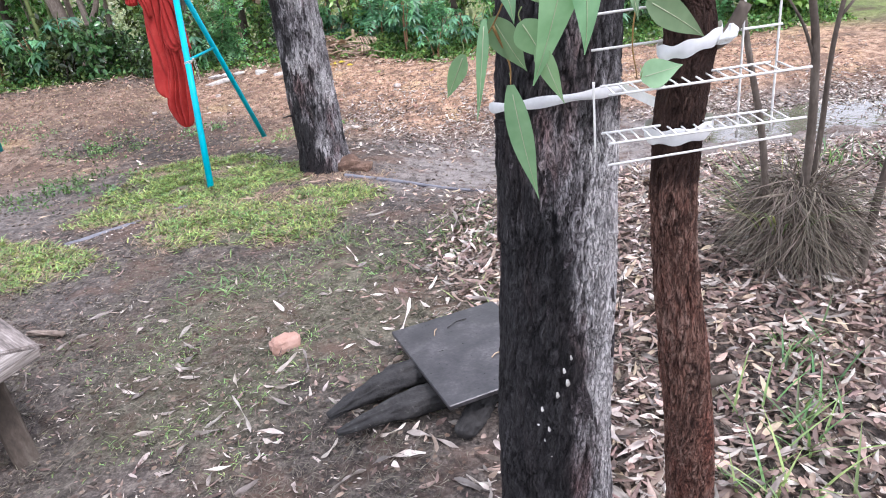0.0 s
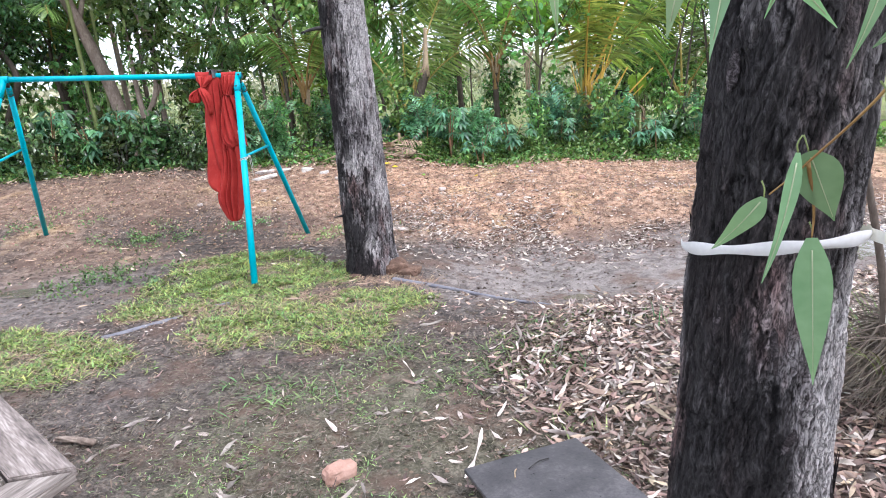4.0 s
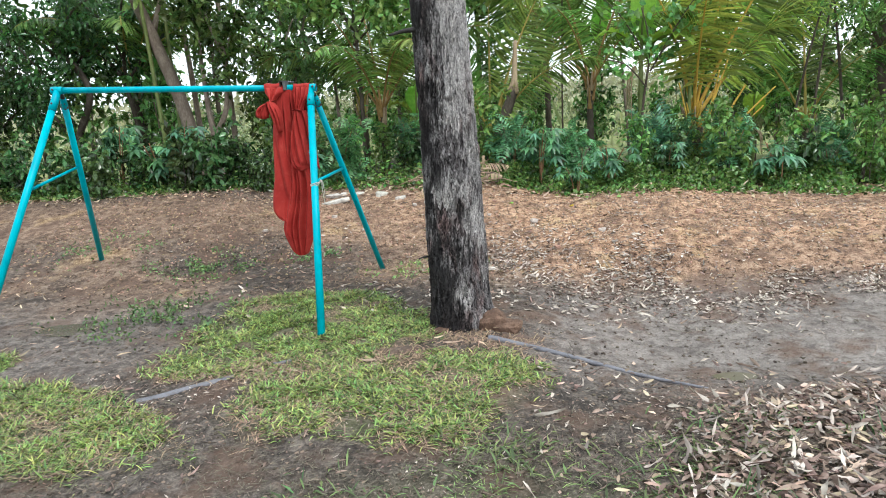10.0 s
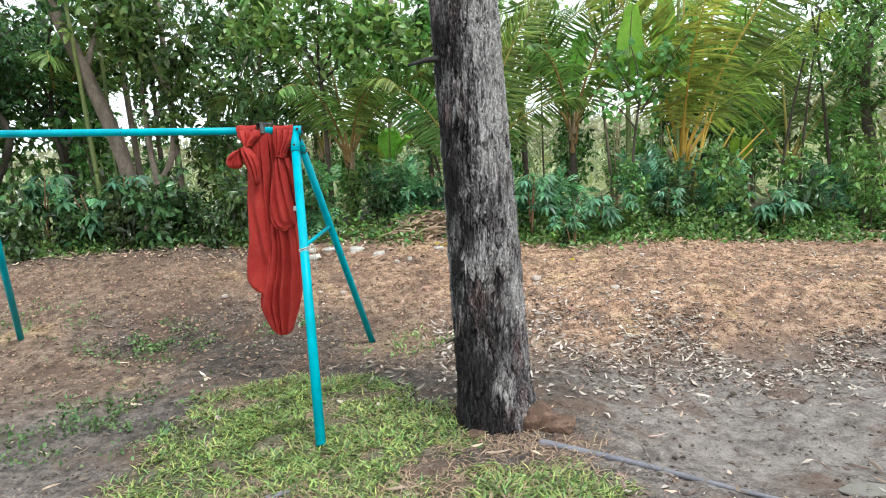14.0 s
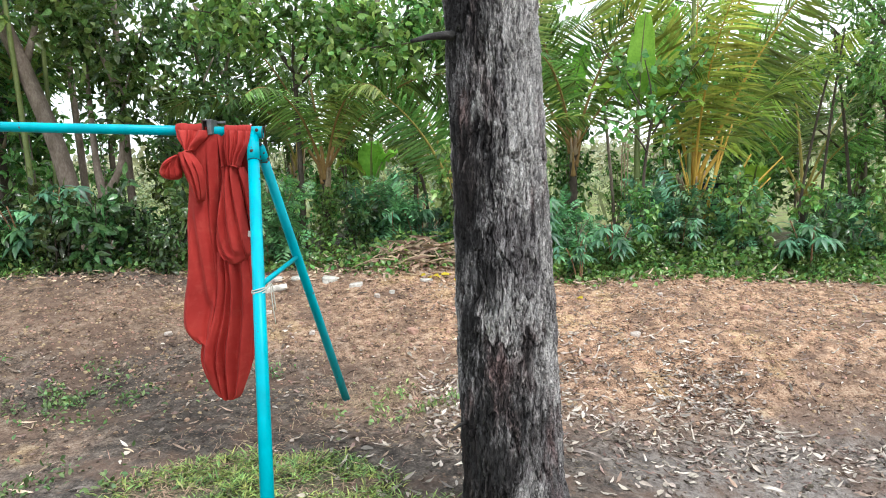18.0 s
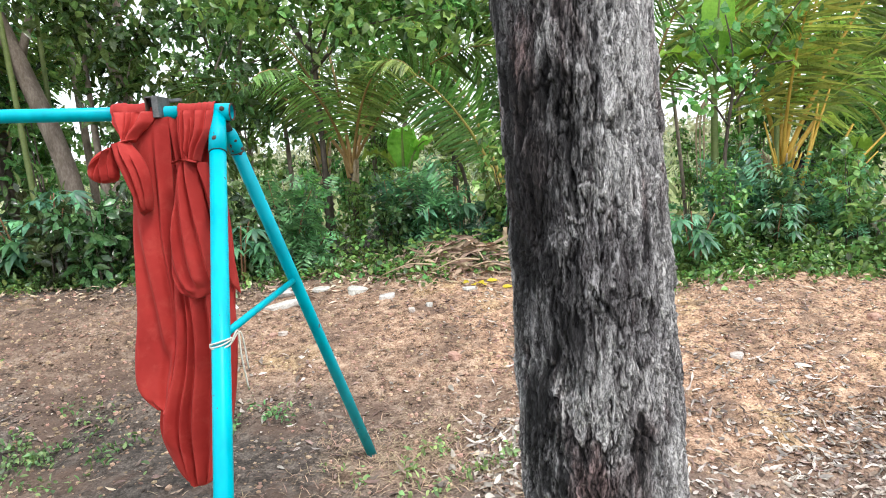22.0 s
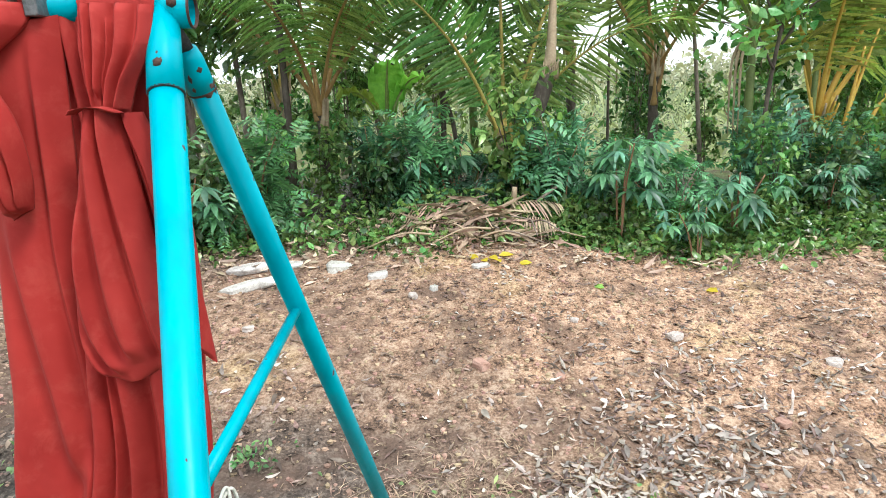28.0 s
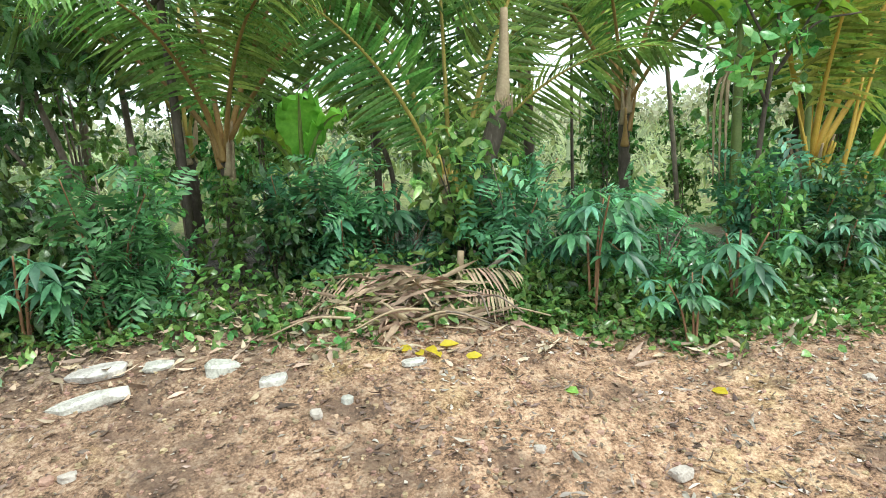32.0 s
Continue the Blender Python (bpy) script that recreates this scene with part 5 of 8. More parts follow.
part("rag_knot", draped([(0.41, 0.88, 1.355, 0.009, 0.009, 0.003), (0.415, 0.875, 1.364, 0.012, 0.011, 0.003), (0.419, 0.875, 1.374, 0.008, 0.007, 0.002), (0.42, 0.875, 1.38, 0.003, 0.003, 0.001)], 32, 6, ((5, 0.3, 0.9),), 3), M_TAPE, tape)

# ---- gum branch hanging at the start ----
gum_r = np.random.default_rng(31)
gum = thing("gum_branch", "drooping gum branch with long grey-green leaves", "branch")
TWIGS = (
    ((0.3, 1.1, 2.3), (0.24, 0.9, 1.95), (0.2, 0.74, 1.7), (0.165, 0.67, 1.53)),
    ((0.2, 0.74, 1.7), (0.16, 0.76, 1.6), (0.13, 0.78, 1.5), (0.1, 0.85, 1.42), (0.07, 0.86, 1.39)),
    ((0.24, 0.9, 1.95), (0.1, 0.72, 1.75), (-0.05, 0.62, 1.66), (-0.2, 0.6, 1.625)),
    ((0.3, 1.1, 2.3), (0.32, 0.9, 1.8), (0.29, 0.8, 1.55), (0.27, 0.82, 1.4), (0.285, 0.85, 1.33)),
    ((0.1, 0.85, 1.42), (0.12, 0.87, 1.37), (0.12, 0.87, 1.34)),
)
for tw in TWIGS:
    part("twig", tube(bend(tw, 8), np.linspace(0.0021, 0.0008, 8 * (len(tw) - 1)), 8), M_RACHISRED, gum)
GUM_A = (
    (0.16, 0.66, 1.52, 0.13, 1.36, 0.053), (0.17, 0.67, 1.50, 0.19, 1.39, 0.048), (0.12, 0.87, 1.34, 0.145, 1.15, 0.043), (0.10, 0.85, 1.43, 0.14, 1.35, 0.049),
    (0.09, 0.85, 1.43, 0.07, 1.30, 0.018), (0.06, 0.85, 1.39, 0.03, 1.32, 0.028), (0.12, 0.75, 1.43, 0.15, 1.38, 0.044), (0.10, 0.75, 1.48, 0.12, 1.43, 0.036),
    (0.14, 0.76, 1.46, 0.16, 1.43, 0.030), (0.29, 0.80, 1.51, 0.39, 1.42, 0.046), (0.28, 0.80, 1.43, 0.38, 1.37, 0.042), (0.29, 0.85, 1.33, 0.35, 1.34, 0.045),
    (0.25, 0.80, 1.49, 0.27, 1.41, 0.024), (0.13, 0.70, 1.41, 0.15, 1.34, 0.031),
)
GUM_B = (
    (0.07, 0.70, 1.63, 0.05, 1.51, 0.033), (0.10, 0.70, 1.63, 0.09, 1.52, 0.030), (0.14, 0.70, 1.64, 0.13, 1.52, 0.034), (0.13, 0.74, 1.57, 0.08, 1.52, 0.043),
    (0.16, 0.70, 1.65, 0.18, 1.55, 0.028), (-0.10, 0.60, 1.65, -0.12, 1.54, 0.041), (-0.18, 0.60, 1.64, -0.18, 1.54, 0.019), (-0.20, 0.60, 1.63, -0.20, 1.57, 0.015),
    (-0.13, 0.60, 1.65, -0.13, 1.59, 0.011), (-0.01, 0.65, 1.65, -0.02, 1.54, 0.027), (0.03, 0.68, 1.65, 0.01, 1.56, 0.026), (0.26, 0.75, 1.64, 0.25, 1.54, 0.031),
    (-0.08, 0.60, 1.66, -0.09, 1.58, 0.022), (0.2, 0.72, 1.66, 0.21, 1.55, 0.03), (0.02, 0.66, 1.66, 0.04, 1.56, 0.032),
)
GUM_C = []
for i in range(20):
    tw = bend(TWIGS[(0, 1, 2, 0)[i % 4]], 8)
    p = tw[gum_r.integers(len(tw) // 3, len(tw) - 2)]
    if 1.58 < p[2] < 1.8:
        ang = gum_r.normal(0, 0.35)
        ln = gum_r.uniform(0.09, 0.17)
        GUM_C.append((p[0] + 0.02 * gum_r.normal(), p[1] + 0.02 * gum_r.normal(), p[2], p[0] + ln * math.sin(ang), p[2] - ln * math.cos(ang), gum_r.uniform(0.022, 0.04)))
for i, (x, y, z, xe, ze, wd) in enumerate(GUM_A + GUM_B + tuple(GUM_C)):
    r = np.random.default_rng(100 + i)
    shape = leaf_shape(14, 0.3, 0.12, 0.1 + 0.15 * r.random(), 1.15, 0.015 * r.random())
    ax = np.array([[xe - x, 0.02 * r.normal(), ze - z]])
    V, Q = scatter(shape, [(x, y, z)], ax, [(0.5 * r.normal(), -1, 0.3 * r.random())], float(np.linalg.norm(ax)), 0.86 * wd)
    lf = part("leaf", (V, Q), M_GUM, gum)
    part("midrib", tube(V.reshape(15, 3, 3)[1:-1, 1] + [0, -0.0004, 0], np.linspace(0.0008, 0.0003, 13), 5), M_VEIN, lf)
    part("leaf_stalk", tube(bend([(x, y, z), (x + 0.001 * r.normal(), y + 0.002, z + 0.008), (x + 0.003 * r.normal(), y + 0.006, z + 0.015)], 4), 0.0008, 6), M_BAMBOO, lf)

# ---- plants of the hedge ----
OVATE = leaf_shape(3, 0.4, 0.25, 0.25, 0.9)
LANCE = leaf_shape(4, 0.42, 0.3, 0.3, 1.2)
STRAP = leaf_shape(3, 0.35, 0.3, 0.35, 0.7)
BLADE = leaf_shape(2, 0.3, 0.4, 0.35, 0.8)
DIAMOND = np.array([(0, 0, 0, 0), (-0.5, 0.5, 0.05, 0), (0, 1, 0, 0), (0.5, 0.5, 0.05, 0)], float), np.array([[0, 1, 2, 3]])


def leafy(points, per, reach, length, width, r, shape=OVATE, droop=-0.35, face=0.9):
    """Leaves round given twig points, pointing outward and hanging a little."""
    P = np.repeat(np.asarray(points, float), per, axis=0)
    d = rand_dirs(len(P), 0.0, r)
    d[:, 2] += droop
    pos = P + rand_dirs(len(P), 0, r) * reach * r.random((len(P), 1)) ** 0.7
    nrm = rand_dirs(len(P), face, r)
    return scatter(shape, pos, d, nrm, length * r.uniform(0.6, 1.25, len(P)), width * r.uniform(0.7, 1.2, len(P)))


def make_shrub(name, label, category, height, reach, stems, sprays, per, leaf, width, material, seed, stem_mat=M_DARKTRUNK, shape=OVATE, low=0.2, stem_r=0.011):
    r = np.random.default_rng(seed)
    ob = thing(name, label, category, "hedge plants")
    tips = []
    for k in range(stems):
        a, lean = r.uniform(0, 2 * np.pi), r.uniform(0.1, 0.5) * reach
        h = height * r.uniform(0.75, 1.0)
        p = [(0.06 * math.cos(a), 0.06 * math.sin(a), -0.08), (lean * 0.4 * math.cos(a), lean * 0.4 * math.sin(a), 0.5 * h), (lean * math.cos(a + 0.4), lean * math.sin(a + 0.4), h)]
        line = bend(p, 8)
        part("stem", tube(line, np.linspace(stem_r, 0.003, len(line)), 6), stem_mat, ob)
        n = sprays // stems
        s = r.uniform(low, 1.0, n)
        base = np.stack([np.interp(s, np.linspace(0, 1, len(line)), line[:, c]) for c in range(3)], -1)
        out = rand_dirs(n, 0.25, r) * reach * 0.6 * r.uniform(0.3, 1.0, (n, 1))
        tips.append(base + out)
    tips = np.concatenate(tips)
    tips[:, 2] = np.maximum(tips[:, 2], 0.05)
    part("foliage", leafy(tips, per, 0.1, leaf, width, r, shape), material, ob)
    return ob


LEAFLET = leaf_shape(2, 0.42, 0.2, 0.15, 0.75)


def pinnate(tips, r, size, pairs=7, leaflet=0.32, droop=-0.25):
    """Feathery leaves, each a row of paired leaflets along a midrib, one at every tip."""
    n = len(tips)
    ax = rand_dirs(n, 0.15, r)
    ax[:, 2] += droop
    ax /= np.linalg.norm(ax, axis=1)[:, None]
    side = np.cross(ax, rand_dirs(n, 1.6, r))
    side /= np.linalg.norm(side, axis=1)[:, None] + 1e-9
    nrm = np.cross(side, ax)
    ln = size * r.uniform(0.65, 1.25, n)
    P, D, NN, L = [], [], [], []
    for k in range(pairs):
        t = (k + 0.6) / pairs
        base = tips + ax * (ln * t)[:, None] - np.array([0, 0, 1.0]) * (0.25 * ln * t * t)[:, None]
        for sg in (-1, 1):
            P.append(base)
            D.append(sg * side + 0.45 * ax - 0.2 * nrm + 0.12 * r.normal(size=(n, 3)))
            NN.append(nrm)
            L.append(ln * leaflet * (0.65 + 0.5 * math.sin(math.pi * t)))
    L = np.concatenate(L)
    return scatter(LEAFLET, np.concatenate(P), np.concatenate(D), np.concatenate(NN), L, 0.36 * L)


def make_feathery(label, height, reach, stems, leaves, size, material, seed, low=0.15):
    """A shrub of thin stems with feathery compound leaves."""
    r = np.random.default_rng(seed)
    ob = thing("feathery_shrub", label, "shrub", "hedge plants")
    tips = []
    for k in range(stems):
        a, lean, h = r.uniform(0, 2 * np.pi), r.uniform(0.2, 0.6) * reach, height * r.uniform(0.65, 1.0)
        line = bend([(0.05 * math.cos(a), 0.05 * math.sin(a), -0.08), (lean * 0.4 * math.cos(a), lean * 0.4 * math.sin(a), 0.55 * h), (lean * math.cos(a + 0.4), lean * math.sin(a + 0.4), h)], 8)
        part("stem", tube(line, np.linspace(0.008, 0.003, len(line)), 6), M_REDSTEM if k % 2 else M_GREYTRUNK, ob)
        n = leaves // stems
        q = low + (1 - low) * r.random(n) ** 0.8
        base = np.stack([np.interp(q, np.linspace(0, 1, len(line)), line[:, c]) for c in range(3)], -1)
        tips.append(base + rand_dirs(n, 0.1, r) * 0.4 * reach * r.uniform(0.1, 1.0, (n, 1)))
    tips = np.concatenate(tips)
    tips[:, 2] = np.maximum(tips[:, 2], 0.06)
    part("foliage", pinnate(tips, r, size), material, ob)
    return ob


def palmate(r, size, n=7):
    """One palmate leaf on a petiole along +x, drooping leaflets."""
    pet = bend([(0, 0, 0), (0.45 * size, 0, 0.12 * size), (0.85 * size, 0, 0.02 * size)], 5)
    hub = pet[-1]
    ang = np.linspace(-2.2, 2.2, n)
    ax = np.stack([np.cos(ang), np.sin(ang), np.full(n, -0.35)], -1)
    ln = size * (0.95 - 0.12 * np.abs(ang)) * r.uniform(0.9, 1.1, n)
    V, Q = scatter(LANCE, np.repeat(hub[None], n, 0), ax, np.tile([[0, 0, 1.0]], (n, 1)), ln, 0.24 * size)
    return join([tube(pet, 0.0035, 5), (V, Q)])


def make_cassava(seed, height, leaves, size, mat=M_BLUELEAF, label="cassava plant with drooping blue-green palmate leaves"):
    r = np.random.default_rng(seed)
    ob = thing("cassava_plant", label, "shrub", "hedge plants")
    shapes = [palmate(r, size * k) for k in (0.8, 1.0, 1.15)]
    meshes = [mesh_np("palmate_leaf", *s) for s in shapes]
    for me in meshes:
        me.materials.append(mat)
    for k in range(3):
        a = r.uniform(0, 6.28)
        top = (0.2 * math.cos(a), 0.2 * math.sin(a), height * r.uniform(0.8, 1.0))
        line = bend([(0.03 * math.cos(a), 0.03 * math.sin(a), -0.08), (0.1 * math.cos(a), 0.1 * math.sin(a), height * 0.5), top], 6)
        part("stem", tube(line, np.linspace(0.012, 0.006, len(line)), 6), M_REDSTEM, ob)
        for j in range(leaves // 3):
            s = 1 - 0.55 * r.random() ** 1.3
            p = [np.interp(s, np.linspace(0, 1, len(line)), line[:, c]) for c in range(3)]
            part("palmate_leaf", meshes[j % 3], mat, ob, at=pose(*p, 12 * r.normal(), -25 * (r.random() - 0.6), r.uniform(0, 360)))
    return ob


def frond(base, azimuth, rise, length, sag, r, leaflet=0.32, pairs=44, hang=0.45, first=0.22, twist=0.0, broad=1.0):
    """A feather frond: (leaflets, rachis)."""
    s = np.linspace(0, 1, 16)
    a = radians(azimuth)
    e = np.radians(rise - 130 * sag * s ** 1.7)
    out = length * np.concatenate([[0], np.cumsum(np.cos(e[1:]))]) / 15
    z = length * np.concatenate([[0], np.cumsum(np.sin(e[1:]))]) / 15
    line = np.stack([base[0] + out * math.cos(a), base[1] + out * math.sin(a), base[2] + z], -1)
    rach = tube(line, np.linspace(0.019, 0.003, 16) * length / 2, 8)
    t = np.linspace(first, 0.99, pairs)
    P = np.stack([np.interp(t, s, line[:, c]) for c in range(3)], -1)
    T = np.stack([np.interp(t, s, np.gradient(line[:, c])) for c in range(3)], -1)
    T /= np.linalg.norm(T, axis=1)[:, None]
    up = np.array([0, 0, 1.0]) + twist * np.array([math.cos(a + 1.57), math.sin(a + 1.57), 0])
    S = np.cross(T, up)
    S /= np.linalg.norm(S, axis=1)[:, None]
    N = np.cross(S, T)
    prof = leaflet * (0.45 + 0.75 * np.sin(np.pi * np.clip((t - first) / (1 - first), 0, 1) ** 0.8)) * length / 2
    pieces = []
    for sg in (-1, 1):
        ax = sg * S * 1.0 + T * (0.55 + 0.5 * t[:, None] ** 3) - hang * np.array([0, 0, 1.0]) * r.uniform(0.4, 1.6, (pairs, 1)) + 0.05 * r.normal(size=(pairs, 3))
        pieces.append(scatter(STRAP, P, ax, N + 0.3 * sg * S, prof * r.uniform(0.85, 1.1, pairs), broad * (0.008 * length / 2 + 0.015)))
    return join(pieces), rach


def make_palm(x, y, trunk_h, trunk_r, fronds, seed, label, rachis=M_RACHIS, leaf_mat=M_PALM, lean=(0, 0), leaflet=0.34, hang=0.38, broad=1.25):
    """fronds: (azimuth, rise, length, sag)."""
    r = np.random.default_rng(seed)
    z0 = gz(x, y)
    ob = thing("coconut_palm", label, "palm", "young palms", at=Matrix.Translation((x, y, z0)))
    top = np.array([lean[0], lean[1], trunk_h])
    n = 24
    zz = np.linspace(-0.1, 1, n)
    rad = trunk_r * (1 + 0.12 * np.cos(np.arange(n) * np.pi)) * np.linspace(1.15, 0.85, n)
    part("trunk", tube(top[None] * zz[:, None], rad, 14), M_DARKTRUNK, ob)
    for k in range(9):
        a = r.uniform(0, 6.28)
        p = top * r.uniform(0.75, 1.0)
        o = trunk_r * np.array([math.cos(a), math.sin(a), 0])
        part("leaf_base", tube(bend([p + o * 0.6, p + o * 1.3 + [0, 0, 0.12], p + o * 2.0 + [0, 0, 0.3]], 5), (0.04, 0.035, 0.03, 0.026, 0.022, 0.018, 0.016, 0.014, 0.01, 0.008), 8), rachis if k % 2 else M_STRAW, ob)
    for az, rise, ln, sag in fronds:
        lv, ra = frond(top + [0, 0, r.uniform(-0.05, 0.05)], az, rise, ln, sag, r, leaflet, pairs=int(24 * ln), twist=0.8 * math.cos(radians(az)), hang=hang, broad=broad)
        fr = part("frond", lv, leaf_mat, ob)
        part("rachis", ra, rachis, fr)
    return ob


def banana_leaf(base, azimuth, rise, length, width, sag, r):
    s = np.linspace(0, 1, 22)
    a, e = radians(azimuth), radians(rise)
    st = 0.22
    out = length * s * math.cos(e) + 0.3 * sag * length * s ** 2
    z = length * (s * math.sin(e) - sag * s ** 2.4)
    line = np.stack([base[0] + out * math.cos(a), base[1] + out * math.sin(a), base[2] + z], -1)
    rib = tube(line, np.linspace(0.022, 0.004, 22), 8)
    b = np.clip((s - st) / (1 - st), 0, 1)
    w = width * 0.5 * np.sin(np.pi * np.clip(b, 0.0, 0.985) ** 0.75) ** 0.55 * (s > st - 0.02)
    side = np.array([-math.sin(a), math.cos(a), 0])
    V = []
    for k in np.linspace(-1, 1, 9):
        rip = 0.03 * np.sin(s * 40 + 3 * k) * abs(k) + 0.02 * r.normal(size=22) * abs(k)
        V.append(line + side * (w * k)[:, None] + np.array([0, 0, 1.0]) * (np.abs(k) * w * 0.35 + rip - 0.25 * w * k * k)[:, None])
    V = np.stack(V, 1)
    return (V.reshape(-1, 3), weave(22, 9)), rib


def make_banana(x, y, stem_h, leaves, seed, label):
    r = np.random.default_rng(seed)
    ob = thing("banana_plant", label, "banana plant", "banana plants", at=Matrix.Translation((x, y, gz(x, y))))
    part("pseudostem", tube(bend([(0, 0, -0.08), (0.02, 0, stem_h * 0.5), (0.03, 0, stem_h)], 8), np.linspace(0.05, 0.03, 16), 12), M_BAMBOO, ob)
    for k in range(3):
        a = r.uniform(0, 6.28)
        part("dry_sheath", tube(bend([(0.06 * math.cos(a), 0.06 * math.sin(a), stem_h * 0.95), (0.16 * math.cos(a), 0.16 * math.sin(a), stem_h * 0.8), (0.17 * math.cos(a), 0.17 * math.sin(a), stem_h * 0.4)], 6), (0.006, 0.01, 0.013, 0.014, 0.012, 0.014, 0.01, 0.012, 0.01, 0.008, 0.006, 0.003), 5), M_STRAW, ob)
    for az, rise, ln, wd, sag in leaves:
        lv, rib = banana_leaf(np.array([0.03, 0, stem_h - 0.03]), az, rise, ln, wd, sag, r)
        lf = part("leaf", lv, M_BANANA, ob)
        part("midrib", rib, M_BAMBOO, lf)
    return ob


def make_tree(x, y, label, trunk, radii, limbs, sprays, per, reach, leaf, width, material, seed, bark=M_GREYTRUNK, low=0.25, shape=OVATE, category="tree"):
    """trunk: points from the ground; limbs: lists of points; leaves hang round the limbs."""
    r = np.random.default_rng(seed)
    ob = thing("hedge_tree", label, category, "hedge trees", at=Matrix.Translation((x, y, gz(x, y))))
    line = bend(trunk, 10)
    part("trunk", tube(line, np.interp(np.linspace(0, 1, len(line)), np.linspace(0, 1, len(radii)), radii), 14), bark, ob)
    tips = []
    for lb in limbs:
        l2 = bend(lb, 8)
        part("limb", tube(l2, np.linspace(radii[-1] * 0.8, 0.006, len(l2)), 8), bark, ob)
        n = max(1, sprays // len(limbs))
        s = r.uniform(low, 1.0, n)
        base = np.stack([np.interp(s, np.linspace(0, 1, len(l2)), l2[:, c]) for c in range(3)], -1)
        tips.append(base + rand_dirs(n, 0, r) * reach * r.uniform(0.2, 1.0, (n, 1)))
    if tips and sprays:
        part("crown", leafy(np.concatenate(tips), per, 0.16, leaf, width, r, shape), material, ob)
    return ob


M_YOUNGLEAF = foliage("young_leaf", (0.13, 0.3, 0.07), (0.36, 0.58, 0.19), 0.5, 0.3, 0.03, 0.4)
# palms
M_PALMGOLD = foliage("yellowing_leaflet", (0.16, 0.26, 0.045), (0.5, 0.6, 0.16), 0.5, 0.3, 0.03, 0.6)
M_ORANGE = surface("yellow_orange_rachis", [(0.3, (0.42, 0.24, 0.03)), (0.7, (0.62, 0.42, 0.08))], 6, 60, rough=0.5, bump=0.2)
make_palm(-2.42, 11.05, 0.85, 0.045, [(185, 62, 2.3, 0.75), (165, 74, 2.5, 0.35), (20, 72, 2.6, 0.3), (345, 58, 2.3, 0.55), (250, 66, 2.0, 0.7), (120, 80, 2.4, 0.3), (300, 64, 2.1, 0.7)], 41, "young coconut palm with reddish stalks in the hedge", M_RACHISRED)
make_palm(-2.9, 11.9, 0.9, 0.06, [(250, 66, 1.9, 0.75), (320, 70, 1.8, 0.8), (90, 80, 2.2, 0.3)], 42, "young coconut palm with hanging dark fronds")
make_palm(-0.78, 10.95, 0.5, 0.05, [(178, 74, 2.4, 0.2), (2, 74, 2.7, 0.16), (80, 84, 2.5, 0.1), (165, 62, 2.1, 0.45), (345, 58, 2.0, 0.5), (30, 66, 2.6, 0.3), (210, 68, 2.2, 0.4)], 43, "young coconut palm with upright yellow stalks")
make_palm(0.72, 11.3, 1.2, 0.05, [(20, 66, 2.5, 0.4), (120, 76, 2.4, 0.3), (185, 66, 2.4, 0.45), (320, 60, 2.0, 0.6), (350, 76, 2.5, 0.3), (240, 64, 2.0, 0.6), (160, 80, 2.6, 0.2)], 44, "coconut palm with reddish stalks above the shrubs", M_RACHISRED)
make_palm(2.15, 11.0, 0.75, 0.1, [(5, 80, 3.2, 0.14), (355, 68, 3.2, 0.18), (8, 54, 3.1, 0.26), (60, 84, 2.9, 0.12), (175, 80, 2.9, 0.24), (270, 80, 2.4, 0.3)], 45, "large young coconut palm with yellow-orange stalks", M_ORANGE, M_PALMGOLD, leaflet=0.42, hang=0.6, broad=1.35)
make_palm(4.0, 11.7, 0.7, 0.08, [(160, 66, 2.3, 0.3), (80, 80, 2.6, 0.2), (20, 64, 2.4, 0.3), (300, 62, 1.9, 0.5)], 46, "young coconut palm with yellowing fronds among dark shrubs")
make_palm(-6.7, 11.7, 1.6, 0.08, [(0, 52, 2.2, 0.6), (60, 66, 2.4, 0.5), (300, 60, 2.2, 0.75), (250, 60, 2.2, 0.7), (340, 66, 2.4, 0.6), (180, 60, 2.2, 0.6)], 47, "dark coconut palm behind the leaning tree")
make_palm(0.15, 12.2, 1.6, 0.05, [(0, 66, 2.4, 0.4), (120, 76, 2.4, 0.3), (200, 62, 2.3, 0.45), (290, 64, 2.0, 0.5), (170, 78, 2.5, 0.3), (30, 80, 2.5, 0.2)], 48, "slender yellow-green palm behind the shrubs")

# a dark plastic drum behind the palms
drum_z = gz(3.1, 12.5) - 0.15
drum = thing("plastic_drum", "dark blue plastic drum behind the palms", "drum", at=Matrix.Translation((3.1, 12.5, drum_z)))
part("body", tube([(0, 0, 0.0), (0, 0, 0.25), (0, 0, 0.3), (0, 0, 0.35), (0, 0, 0.7), (0, 0, 0.75), (0, 0, 0.8), (0, 0, 1.0)], (0.2, 0.23, 0.245, 0.23, 0.23, 0.245, 0.23, 0.2), 24), M_DRUM, drum)
part("lid", tube([(0, 0, 1.0), (0, 0, 1.02), (0, 0, 1.04)], (0.18, 0.21, 0.2), 24), M_DRUM, drum)

